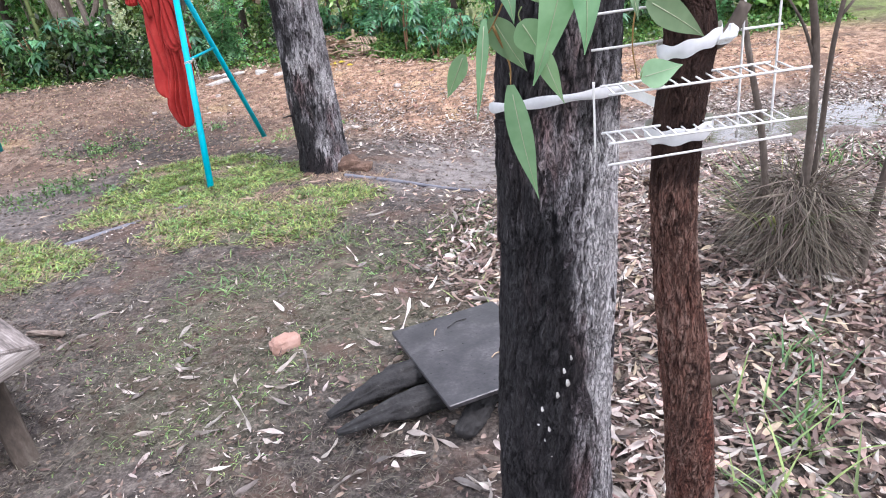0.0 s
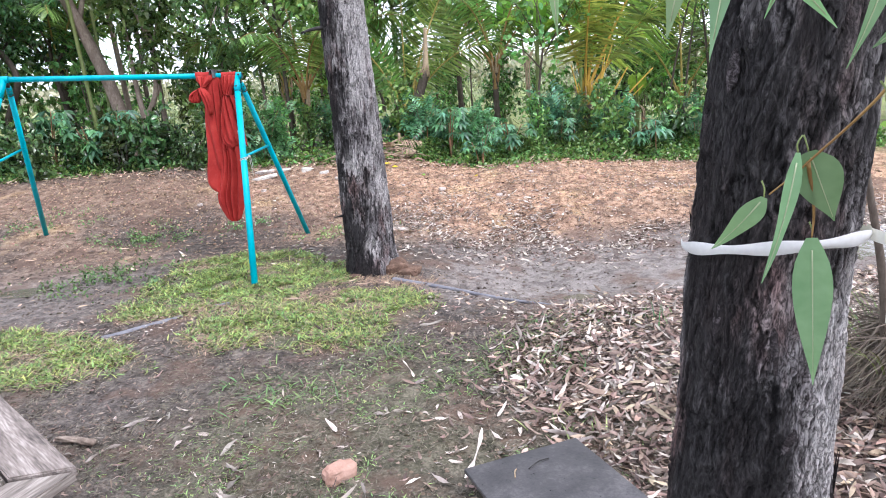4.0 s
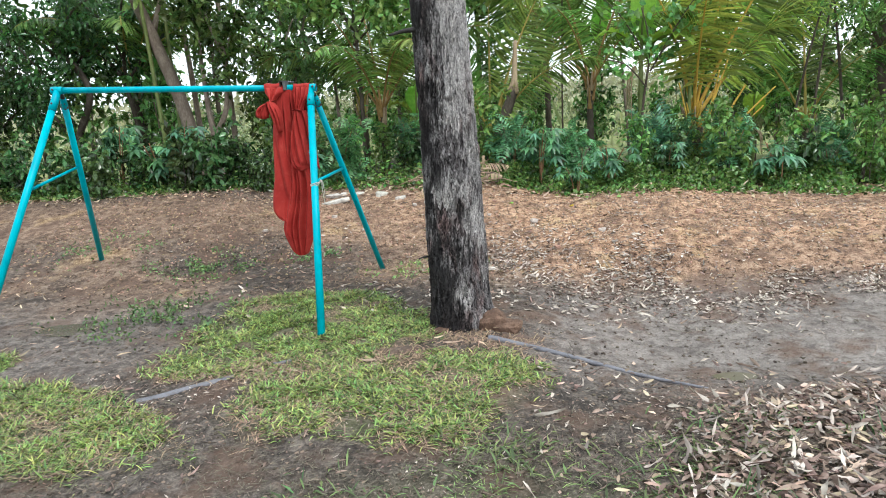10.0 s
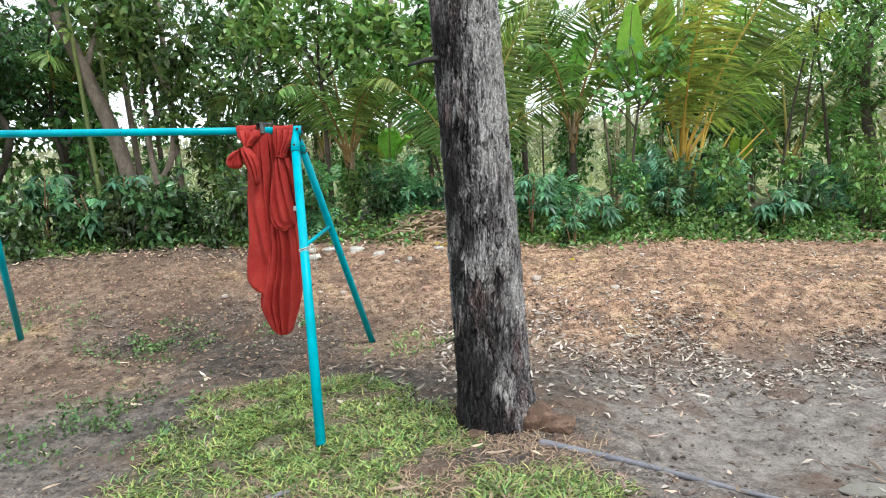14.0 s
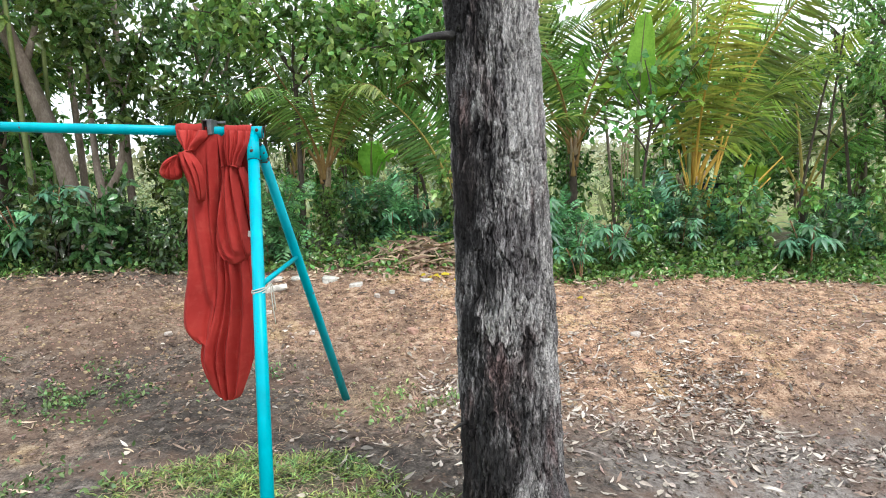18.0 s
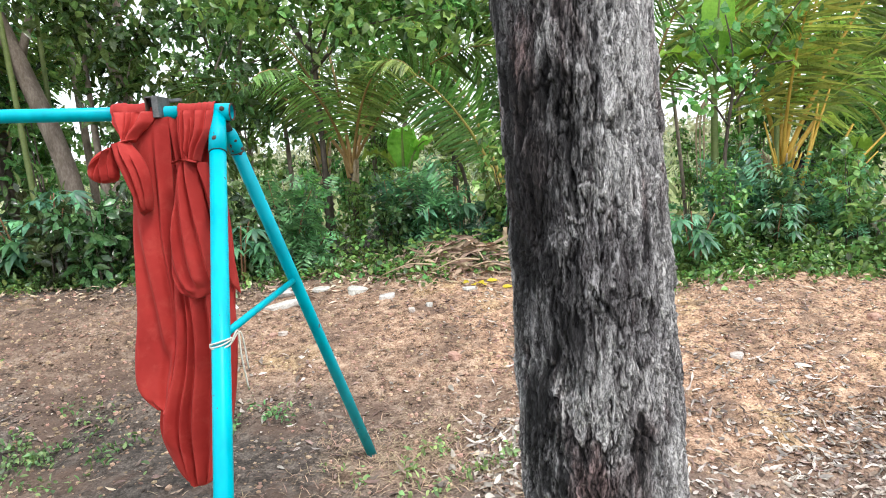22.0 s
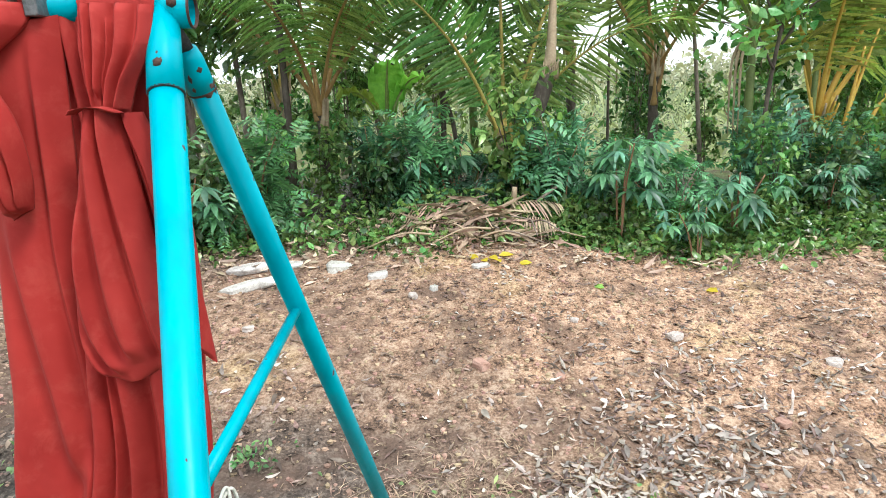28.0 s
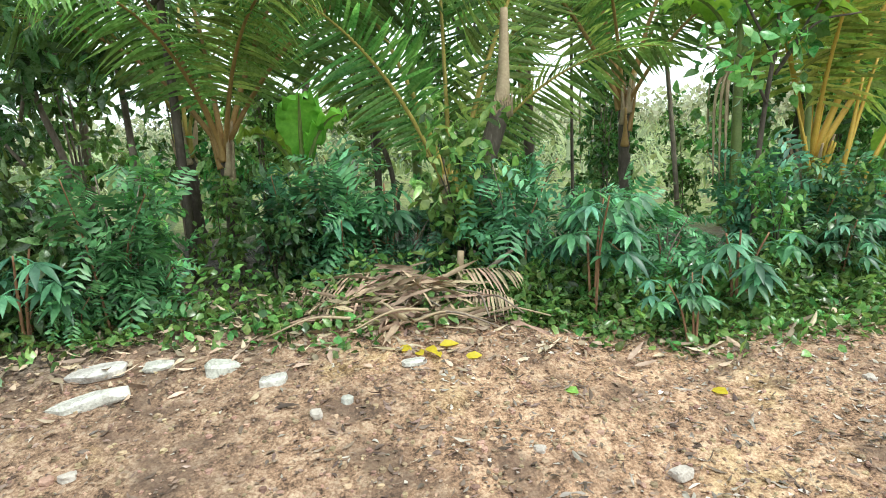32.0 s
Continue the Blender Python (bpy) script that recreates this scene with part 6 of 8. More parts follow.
# bananas
make_banana(-1.85, 10.55, 0.7, [(280, 74, 0.85, 0.3, 0.3), (200, 70, 0.8, 0.3, 0.55), (330, 72, 0.85, 0.28, 0.45)], 51, "small banana plant with broad torn leaves")
make_banana(1.32, 10.7, 1.55, [(190, 66, 1.1, 0.36, 0.6), (318, 58, 1.05, 0.46, 0.7), (282, 84, 1.4, 0.36, 0.12), (60, 76, 1.3, 0.38, 0.3), (350, 62, 1.0, 0.4, 0.6)], 52, "banana plant with bright broad leaves")
make_banana(2.5, 12.9, 1.9, [(200, 66, 1.5, 0.42, 0.5), (280, 84, 1.8, 0.42, 0.12), (330, 70, 1.4, 0.4, 0.5), (120, 72, 1.6, 0.4, 0.4)], 53, "tall banana plant with a withered hanging leaf")
make_banana(0.95, 12.6, 1.7, [(210, 70, 1.3, 0.38, 0.5), (300, 78, 1.5, 0.38, 0.3), (30, 68, 1.3, 0.36, 0.5)], 54, "banana plant with bright broad leaves")
make_banana(3.1, 11.4, 0.7, [(250, 70, 0.9, 0.3, 0.4), (330, 66, 0.9, 0.3, 0.4)], 55, "small banana plant with broad leaves")


# trees
def crown_limbs(r, top, count, spread, rise, low=0.6):
    """Limbs that fan out from the upper trunk."""
    out = []
    for k in range(count):
        a = 2 * np.pi * (k + r.random()) / count
        z = top * r.uniform(low, 1.0)
        d = spread * r.uniform(0.6, 1.1)
        out.append([(0.02 * math.cos(a), 0.02 * math.sin(a), z), (0.5 * d * math.cos(a), 0.5 * d * math.sin(a), z + 0.6 * rise), (d * math.cos(a), d * math.sin(a), z + rise * r.uniform(0.5, 1.1))])
    return out


def plain_tree(x, y, h, r0, limbs, spread, rise, sprays, per, reach, leaf, width, mat, seed, label, bark=M_DARKTRUNK, low=0.6, leaf_low=0.25):
    r = np.random.default_rng(seed)
    q = 0.12 * r.normal(size=6)
    pts = [(0, 0, -0.1), (q[0], q[1], 0.3 * h), (1.6 * q[2], q[3], 0.62 * h), (2.2 * q[4], q[5], h)]
    r0 = r0 * (0.68 if r0 < 0.1 else 1.0)
    return make_tree(x, y, label, pts, (r0, 0.9 * r0, 0.78 * r0, 0.6 * r0), crown_limbs(r, h, limbs, spread, rise, low), sprays, per, reach, leaf, width, mat, seed, bark, leaf_low)


# the last two limbs are unseen, added overhead to shade the hedge foot
make_tree(-5.35, 10.8, "leaning pale-barked tree rising from the hedge", [(0, 0, -0.1), (0.0, 0, 0.6), (-0.12, 0.02, 1.3), (-0.4, 0.05, 2.2), (-0.75, 0.1, 3.2), (-1.2, 0.2, 4.6)], (0.115, 0.105, 0.095, 0.085, 0.06),
          [[(-0.4, 0.1, 2.3), (-0.2, 0.1, 2.9), (-0.15, 0.1, 3.8)], [(-0.9, 0.2, 3.7), (-1.4, 0, 4.0), (-1.9, -0.3, 3.8)], [(-1.1, 0.2, 4.3), (-0.6, 0, 4.6), (0.2, -0.2, 4.4)], [(-0.9, 0.2, 3.9), (-0.5, -0.8, 4.4), (0.1, -1.7, 4.4)], [(-0.9, 0.2, 3.9), (-1.2, -0.9, 4.3), (-1.5, -1.8, 4.3)]], 190, 11, 0.5, 0.15, 0.075, M_LEAF, 61, M_GREYTRUNK, 0.5)
# the last limb is likewise added out of view for its shade
make_tree(-4.95, 10.7, "forked brown tree in the hedge", [(0, 0, -0.1), (0.02, 0, 0.4), (0.0, 0, 0.75)], (0.085, 0.075, 0.07),
          [[(0, 0, 0.7), (-0.05, 0.02, 1.2), (-0.05, 0.05, 2.4), (0.0, 0, 3.4)], [(0.02, 0, 0.7), (0.25, -0.02, 1.1), (0.35, 0, 1.8), (0.7, -0.1, 2.6)], [(0.35, 0, 1.8), (0.2, -0.2, 2.4), (-0.1, -0.4, 2.9)], [(0.0, 0, 3.3), (0.8, -0.6, 4.0), (1.5, -1.4, 4.1)]], 230, 12, 0.42, 0.13, 0.065, M_LEAF, 62, M_GREYTRUNK, 0.55)
make_tree(-2.7, 10.5, "leafy tree with glossy leaves overhanging the hedge", [(0, 0.4, -0.1), (0.02, 0.4, 1.2), (0.05, 0.3, 2.2)], (0.035, 0.03, 0.025),
          [[(0.05, 0.2, 2.0), (0.5, -0.1, 2.5), (1.1, -0.3, 2.6)], [(0.05, 0.2, 2.1), (-0.3, -0.1, 2.6), (-0.8, -0.3, 2.7)], [(0.05, 0.2, 2.2), (0.2, 0, 2.9), (0.5, -0.2, 3.4)], [(0.03, 0.2, 1.9), (0.6, -0.2, 2.2), (1.4, -0.2, 2.3)], [(0.0, 0.2, 2.2), (-0.5, 0, 3.0), (-0.9, -0.2, 3.3)]], 235, 11, 0.36, 0.12, 0.068, M_MIDLEAF, 63, M_DARKTRUNK, 0.3)
make_tree(1.25, 10.35, "slender tree hung with bright heart-shaped leaves", [(0, 0, -0.1), (0.05, 0, 0.9), (0.15, 0, 1.6)], (0.022, 0.018, 0.014),
          [[(0.15, 0, 1.4), (0.35, -0.1, 1.7), (0.6, -0.2, 1.75)], [(0.15, 0, 1.5), (0.1, -0.1, 1.9), (0.0, -0.2, 2.2)], [(0.15, 0, 1.4), (0.5, -0.1, 2.0), (0.7, -0.2, 2.3)], [(0.1, 0, 1.2), (-0.2, -0.2, 1.5), (-0.5, -0.2, 1.6)], [(0.15, 0, 1.5), (-0.2, 0, 2.1), (-0.5, -0.1, 2.4)]], 40, 7, 0.26, 0.1, 0.072, M_YOUNGLEAF, 65, M_DARKTRUNK, 0.35)
make_tree(4.9, 11.0, "leaning dark tree wrapped in vines", [(0, 0, -0.1), (-0.1, 0, 0.8), (-0.25, 0, 1.6), (-0.1, 0.1, 2.8)], (0.08, 0.07, 0.06, 0.04),
          [[(-0.2, 0, 1.4), (0.3, -0.3, 2.0), (0.7, -0.4, 2.3)], [(-0.25, 0, 1.7), (-0.7, -0.3, 2.2), (-1.1, -0.4, 2.4)], [(-0.1, 0.1, 2.6), (0.3, 0, 3.2), (0.8, -0.2, 3.4)], [(-0.1, 0.1, 2.6), (-0.6, 0, 3.1), (-1.0, -0.2, 3.2)]], 200, 15, 0.5, 0.1, 0.035, M_LEAF, 66, M_DARKTRUNK, 0.1)
field_tree = make_tree(8.3, 14.2, "spreading tree with feathery leaves at the field edge", [(0, 0, -0.1), (0.1, 0, 1.0), (0.35, 0, 2.3)], (0.2, 0.17, 0.14),
          [[(0.3, 0, 2.0), (-0.8, -1.2, 2.7), (-2.2, -3.0, 2.7)], [(0.3, 0, 2.0), (1.2, -0.8, 2.7), (2.4, -1.6, 2.7)], [(0.3, 0, 2.2), (0.2, -1.6, 2.9), (0.0, -3.6, 2.6)], [(0.3, 0, 2.2), (-0.9, 0.0, 3.1), (-2.0, -0.6, 3.4)], [(0.3, 0, 2.2), (0.9, -1.0, 3.2), (1.6, -2.6, 3.3)], [(0.3, 0, 2.2), (-0.6, -2.2, 3.2), (-1.2, -4.2, 3.1)]], 0, 1, 0.5, 0.11, 0.03, M_BRIGHTLEAF, 70, M_DARKTRUNK, 0.3)
ft = np.random.default_rng(701)
tips = []
for cx, cy, cz in ((5.0, 10.0, 2.45), (5.5, 9.6, 2.3), (6.1, 9.4, 2.35), (6.8, 9.6, 2.05), (5.6, 10.3, 2.6), (7.5, 10.0, 2.3), (6.4, 10.2, 2.6), (7.2, 10.6, 2.55), (8.2, 11.0, 2.2), (9.0, 11.5, 2.4), (8.6, 12.6, 2.9), (7.4, 12.0, 3.0)):
    way = bend([(0.3, 0, 2.1), (0.5 * (cx - 8.3), 0.5 * (cy - 14.2), 2.75), (cx - 8.3, cy - 14.2, cz)], 8)
    part("limb", tube(way, np.linspace(0.035, 0.006, len(way)), 8), M_DARKTRUNK, field_tree)
    tips.append(np.array([cx - 8.3, cy - 14.2, cz - 0.1]) + ft.normal(size=(80, 3)) * [0.36, 0.36, 0.24])
tips = np.concatenate(tips)
part("crown", pinnate(tips, ft, 0.3, 9, 0.34, -0.5), M_BRIGHTLEAF, field_tree)
# left end: dense, its shade put into a darker leaf colour
plain_tree(-3.9, 11.3, 2.4, 0.045, 5, 0.9, 0.7, 120, 11, 0.45, 0.14, 0.06, M_SHADELEAF, 68, "leafy tree filling the hedge, shade painted into its leaves", M_GREYTRUNK, 0.35)
plain_tree(-7.4, 10.9, 2.6, 0.09, 7, 1.2, 0.8, 330, 14, 0.55, 0.1, 0.042, M_SHADELEAF, 69, "dense tree at the end of the hedge, shade painted into its leaves", low=0.3)
plain_tree(-6.6, 11.4, 2.8, 0.06, 6, 1.0, 0.8, 80, 12, 0.5, 0.14, 0.055, M_SHADELEAF, 71, "dense leafy tree behind the leaning trunk", low=0.5)
plain_tree(-8.7, 10.6, 2.6, 0.09, 7, 1.3, 0.8, 300, 14, 0.6, 0.11, 0.045, M_SHADELEAF, 72, "dense tree at the end of the hedge, shade painted into its leaves", low=0.25)
plain_tree(-5.6, 12.6, 3.2, 0.07, 6, 1.4, 1.0, 100, 12, 0.6, 0.14, 0.055, M_LEAF, 73, "tall leafy tree behind the hedge")
# added tree, its crown above the view, to darken the left end
plain_tree(-8.2, 9.2, 4.6, 0.16, 8, 2.2, 1.4, 190, 11, 0.8, 0.18, 0.08, M_SHADELEAF, 171, "tall spreading tree added to shade the hedge end", M_GREYTRUNK, 0.75)
# behind: airy crowns against the sky
plain_tree(-4.2, 13.0, 3.4, 0.07, 6, 1.3, 1.0, 85, 12, 0.5, 0.13, 0.055, M_LEAF, 74, "tall airy tree behind the hedge", M_GREYTRUNK, 0.35)
plain_tree(-1.9, 13.2, 3.4, 0.06, 6, 1.3, 1.0, 70, 12, 0.5, 0.13, 0.055, M_LEAF, 75, "tall airy tree behind the hedge", M_GREYTRUNK, 0.4)
plain_tree(-0.2, 13.0, 3.0, 0.05, 6, 1.2, 1.0, 60, 10, 0.5, 0.13, 0.055, M_BRIGHTLEAF, 76, "tall airy tree with light green leaves")
make_tree(-1.35, 10.9, "glossy-leaved tree arching over the palms", [(0, 0.3, -0.1), (0.05, 0.3, 1.3), (-0.05, 0.2, 2.3)], (0.03, 0.026, 0.022),
          [[(-0.05, 0.2, 2.1), (0.4, -0.1, 2.6), (0.9, -0.3, 2.7)], [(-0.05, 0.2, 2.2), (-0.5, -0.1, 2.6), (-0.9, -0.3, 2.5)], [(-0.05, 0.2, 2.3), (0.1, 0, 3.0), (0.2, -0.2, 3.5)]], 105, 12, 0.34, 0.12, 0.068, M_LEAF, 77, M_DARKTRUNK, 0.3)
plain_tree(3.4, 12.8, 2.9, 0.06, 6, 1.2, 1.0, 80, 11, 0.5, 0.12, 0.045, M_BRIGHTLEAF, 78, "tall leafy tree behind the palms")
plain_tree(5.2, 12.4, 2.6, 0.07, 6, 1.2, 0.9, 90, 11, 0.5, 0.11, 0.04, M_LEAF, 79, "leafy tree at the hedge end", low=0.4)
plain_tree(-1.15, 11.5, 2.3, 0.035, 4, 0.6, 0.9, 60, 12, 0.3, 0.1, 0.05, M_LEAF, 64, "slender leafy tree behind the palms")

# bare orange petioles at the foot of the large palm
old = thing("cut_petioles", "bare yellow-orange palm petioles leaning out of the undergrowth", "palm stalks", at=Matrix.Translation((2.15, 10.85, gz(2.15, 10.85))))
for dx, dz, r0, s0 in ((0.55, 1.1, 0.028, 0.1), (0.9, 1.05, 0.024, 0.15), (0.25, 1.35, 0.026, 0.05), (-0.2, 1.2, 0.022, -0.05), (0.42, 1.5, 0.024, 0.0), (0.7, 0.8, 0.02, 0.2)):
    part("petiole", tube(bend([(s0, 0, 0.1), (s0 + 0.45 * dx, -0.05, 0.1 + 0.55 * dz), (s0 + dx, -0.02, 0.1 + dz)], 8), np.linspace(r0, 0.4 * r0, 16), 8), M_ORANGE, old)

# the broken dead trunk with an orange cut
dead = thing("broken_trunk", "broken dead palm trunk with a pale orange top", "dead trunk", at=Matrix.Translation((-0.43, 10.68, gz(-0.43, 10.68) - 0.08)))
part("stump", tube(bend([(-0.42, 0, -0.1), (-0.3, 0, 0.5), (-0.08, 0, 1.05), (0.02, 0, 1.32)], 10), np.linspace(0.08, 0.068, 30), 16), M_DARKTRUNK, dead)
part("dead_stalk", tube(bend([(0.0, 0, 1.26), (0.03, 0, 1.5), (0.06, 0.02, 1.95)], 8), np.linspace(0.062, 0.026, 16), 10), M_STRAW, dead)
for k in range(9):
    part("splinter", tube(bend([(-0.05 + 0.014 * k, -0.045, 1.22), (-0.075 + 0.018 * k, -0.075, 1.33 + 0.03 * (k % 3))], 4), (0.014, 0.012, 0.008, 0.002), 6), M_STRAW, dead)

# bamboo and thin bare stems
bam = np.random.default_rng(77)
for x, y, h, rad, lean, mat in ((-5.75, 10.7, 4.5, 0.035, -0.1, M_BAMBOO), (-5.65, 11.0, 4.5, 0.03, 0.1, M_BAMBOO), (-0.95, 12.0, 4.2, 0.045, 0.05, M_BAMBOO), (-4.9, 11.3, 4.5, 0.05, 0.05, M_GREYTRUNK), (-5.55, 11.5, 4.5, 0.05, -0.1, M_GREYTRUNK),
                              (2.05, 10.9, 3.6, 0.028, 0.1, M_BAMBOO), (0.3, 11.4, 3.4, 0.015, 0.1, M_DARKTRUNK), (-3.2, 11.5, 3.6, 0.03, -0.1, M_GREYTRUNK), (1.35, 11.6, 3.0, 0.024, -0.25, M_GREYTRUNK), (3.4, 10.9, 2.6, 0.02, 0.5, M_DARKTRUNK), (3.7, 10.9, 2.8, 0.02, 0.3, M_DARKTRUNK), (4.3, 11.1, 2.8, 0.025, -0.3, M_DARKTRUNK)):
    z = gz(x, y)
    n = 18
    s = np.linspace(0, 1, n)
    rr = rad * (1 - 0.4 * s) * (1 + (0.08 * (np.arange(n) % 3 == 0) if mat is M_BAMBOO else 0))
    tagged(part("thin_stem", tube(np.stack([x + lean * s ** 1.5, y + 0.05 * s, z - 0.1 + (h + 0.1) * s], -1), rr, 10), mat), "tall bare stem among the hedge plants", "stem", "hedge stems")

# shrubs: a few kinds, each built once and set along the hedge
kinds = [
    make_shrub("hedge_shrub", "dense leafy shrub at the hedge foot, shade painted into its green", "shrub", 0.7, 0.5, 5, 40, 11, 0.11, 0.055, M_SHADELEAF, 81),
    make_shrub("hedge_shrub", "leggy green shrub with small leaves", "shrub", 1.25, 0.55, 4, 48, 11, 0.1, 0.052, M_MIDLEAF, 82, low=0.3),
    make_feathery("blue-green shrub with drooping feathery leaves", 0.95, 0.55, 6, 110, 0.24, M_FEATHER, 83),
    make_shrub("hedge_shrub", "tall thin shrub with drooping leaves", "shrub", 1.7, 0.5, 4, 52, 11, 0.13, 0.06, M_MIDLEAF, 84, low=0.35),
    make_cassava(85, 0.6, 21, 0.19),
    make_cassava(86, 1.0, 33, 0.21),
    make_shrub("hedge_shrub", "low bright green leafy plant at the bank edge", "plant", 0.32, 0.4, 5, 40, 10, 0.07, 0.045, M_BRIGHTLEAF, 87, M_BAMBOO),
    make_feathery("low spreading shrub with sprays of dark green leaflets", 0.6, 0.6, 7, 100, 0.2, M_FEATHER, 88),
    make_shrub("hedge_sapling", "thin airy sapling with scattered dark leaves", "sapling", 2.7, 0.75, 4, 84, 10, 0.12, 0.06, M_LEAF, 89, M_GREYTRUNK, OVATE, low=0.25, stem_r=0.014),
]
plan = np.random.default_rng(90)
spots = []
# left of -3.2 mostly the shrub with shade in its leaf colour
for x in np.arange(-8.6, 5.9, 0.36):
    spots.append((x + plan.normal(0, 0.14), 10.0 + plan.normal(0, 0.16), int(plan.choice([0, 2, 7, 2, 7, 0, 0, 1, 7] if x > -3.2 else [0, 0, 0, 0, 0, 0, 7]))))
for x in np.arange(-8.6, 6.0, 0.7):
    spots.append((x + plan.normal(0, 0.12), 10.55 + plan.normal(0, 0.18), int(plan.choice([1, 2, 7, 0, 2, 1] if x > -3.2 else [0, 0, 0, 3]) if x < 0.2 else plan.choice([1, 2, 7, 2, 1]))))
for x in np.arange(-9.0, 6.2, 2.2):
    spots.append((x + plan.normal(0, 0.3), 11.5 + plan.normal(0, 0.2), int(plan.choice([1, 3, 3, 1, 5]))))
spots += [(0.28, 9.3, 4, 0.65), (-0.15, 9.7, 5, 0.85), (-1.55, 10.55, 2), (-1.9, 10.5, 2), (-5.1, 10.1, 5, 1.0), (-6.2, 10.3, 5, 1.1), (-5.5, 10.25, 4, 1.2), (2.3, 10.1, 2), (-3.3, 9.9, 4), (-1.3, 10.4, 4, 1.1), (0.75, 9.7, 4, 0.9), (1.5, 9.8, 5, 0.6), (2.9, 9.75, 4, 1.0), (5.4, 10.0, 6, 1.7), (5.85, 10.2, 6, 1.9), (5.6, 9.8, 6, 1.4)]
for k in range(11):
    spots.append((-6.5 + 7.5 * (k + plan.random()) / 11, plan.uniform(11.3, 13.6), 8, plan.uniform(0.6, 1.2)))
for k in range(8):
    spots.append((2.4 + 3.8 * (k + plan.random()) / 8, plan.uniform(11.4, 13.6), 8, plan.uniform(0.7, 1.2)))
for k in range(3):
    spots.append((-0.2 + 0.7 * k + 0.3 * plan.random(), plan.uniform(11.4, 12.2), 8, plan.uniform(0.45, 0.65)))
spots += [(-3.2, 10.1, 0, 0.9), (-4.1, 10.05, 0, 0.7), (-2.75, 10.15, 7, 0.8), (-6.2, 11.6, 8, 1.2), (-7.3, 11.2, 8, 1.2), (-8.2, 11.4, 8, 1.2), (-6.9, 12.4, 8, 1.3), (-9.2, 11.0, 8, 1.2)]
used = set()
for x, y, k, *grown in spots:
    if -5.5 < x < -4.0 and y < 11.0 and not grown and k not in (4, 5) and plan.random() < 0.5:
        continue
    if -2.0 < x < -0.55 and y < 10.2:
        y += 0.45
    if x < -2.5 and y < 10.9:
        y -= 0.2 * min(1.0, (-2.5 - x) / 0.6)
    sc = grown[0] if grown else plan.uniform(0.62, 1.1)
    m = pose(x, y, gz(x, y), 0, 0, plan.uniform(0, 360)) @ Matrix.Scale(sc, 4)
    if k not in used:
        used.add(k)
        kinds[k].matrix_basis = m
    else:
        ob = copy_thing(kinds[k], pose(0, 0, 0))
        ob.matrix_basis = m
for k in range(len(kinds)):
    if k not in used:
        kinds[k].matrix_basis = pose(4.5 + 0.3 * k, 10.7, gz(4.5 + 0.3 * k, 10.7))


def on_ground(x, y, lift=0.0):
    return np.stack([x, y, ground_z(x, y) + lift], -1)


# low creeping leaves along the hedge foot
gc = np.random.default_rng(95)
n = 56000
x, y = gc.uniform(-8.5, 6.2, n), 9.8 + gc.normal(0, 0.27, n)
keep = (y > 9.2 + 0.5 * fbm(x * 1.3, y * 0, 44, 3) - 0.35 * smooth(-0.8, 0.2, x)) & (gc.random(n) < np.where(x < -2.4, 0.22, np.where(x < -0.9, 0.35, 1.0)) * smooth(0.22, 0.44, fbm(x * 2.3, y * 2.3, 46, 3)))
x, y = x[keep], y[keep]
hgt = 0.02 + 0.3 * gc.random(len(x)) ** 1.6 * smooth(9.35, 10.0, y) * (0.3 + fbm(x * 1.7, y * 1.7, 47, 2))
for tone, sel, label in ((M_MIDLEAF, np.arange(len(x)) % 5 < 2, "creeping green leaves along the hedge foot"), (M_LEAF, np.arange(len(x)) % 5 > 1, "dark creeping vine leaves along the hedge foot")):
    m = int(sel.sum())
    tagged(part("ground_cover", scatter(OVATE, on_ground(x[sel], y[sel]) + np.stack([0 * x[sel], 0 * x[sel], hgt[sel]], -1), rand_dirs(m, 0.1, gc), rand_dirs(m, 1.2, gc), gc.uniform(0.028, 0.085, m), gc.uniform(0.02, 0.055, m)), tone),
           label, "ground cover", kind="stuff")

# heap of dead fronds
heap = thing("dead_frond_heap", "heap of dried brown palm fronds at the hedge foot", "fronds")
hr = np.random.default_rng(99)
for bx, by, az, ln, z in ((-1.3, 9.85, 172, 0.55, 0.2), (-1.3, 9.78, 190, 0.5, 0.14), (-1.25, 9.7, 160, 0.45, 0.1), (-0.95, 9.9, -12, 0.4, 0.2), (-0.92, 9.82, -35, 0.36, 0.14)):
    lv, ra = frond(np.array([bx, by, gz(bx, by) + z]), az + 8 * hr.normal(), 10 * hr.random(), ln, 0.2, hr, 0.9, 15, 0.3, 0.12)
    fr = tagged(part("dead_frond", lv, M_STRAW, heap), kind="stuff")
    part("rachis", ra, M_STRAW, fr)
n = 420
x, y = -1.25 + 0.3 * hr.normal(size=n), 9.72 + 0.13 * hr.normal(size=n)
z = ground_z(x, y) + 0.27 * np.exp(-((x + 1.25) / 0.34) ** 2 - ((y - 9.74) / 0.17) ** 2) * hr.random(n) + 0.012
a = np.where(hr.random(n) < 0.5, 0.0, np.pi) + 0.6 * hr.normal(size=n)
tagged(part("dry_thatch", scatter(leaf_shape(4, 0.35, 0.5, 0.2, 0.6, 0.03), np.stack([x, y, z], -1), np.stack([np.cos(a), np.sin(a), 0.22 * hr.normal(size=n)], -1), rand_dirs(n, 0.7, hr), hr.uniform(0.08, 0.34, n), hr.uniform(0.012, 0.04, n)), M_STRAW, heap), kind="stuff")
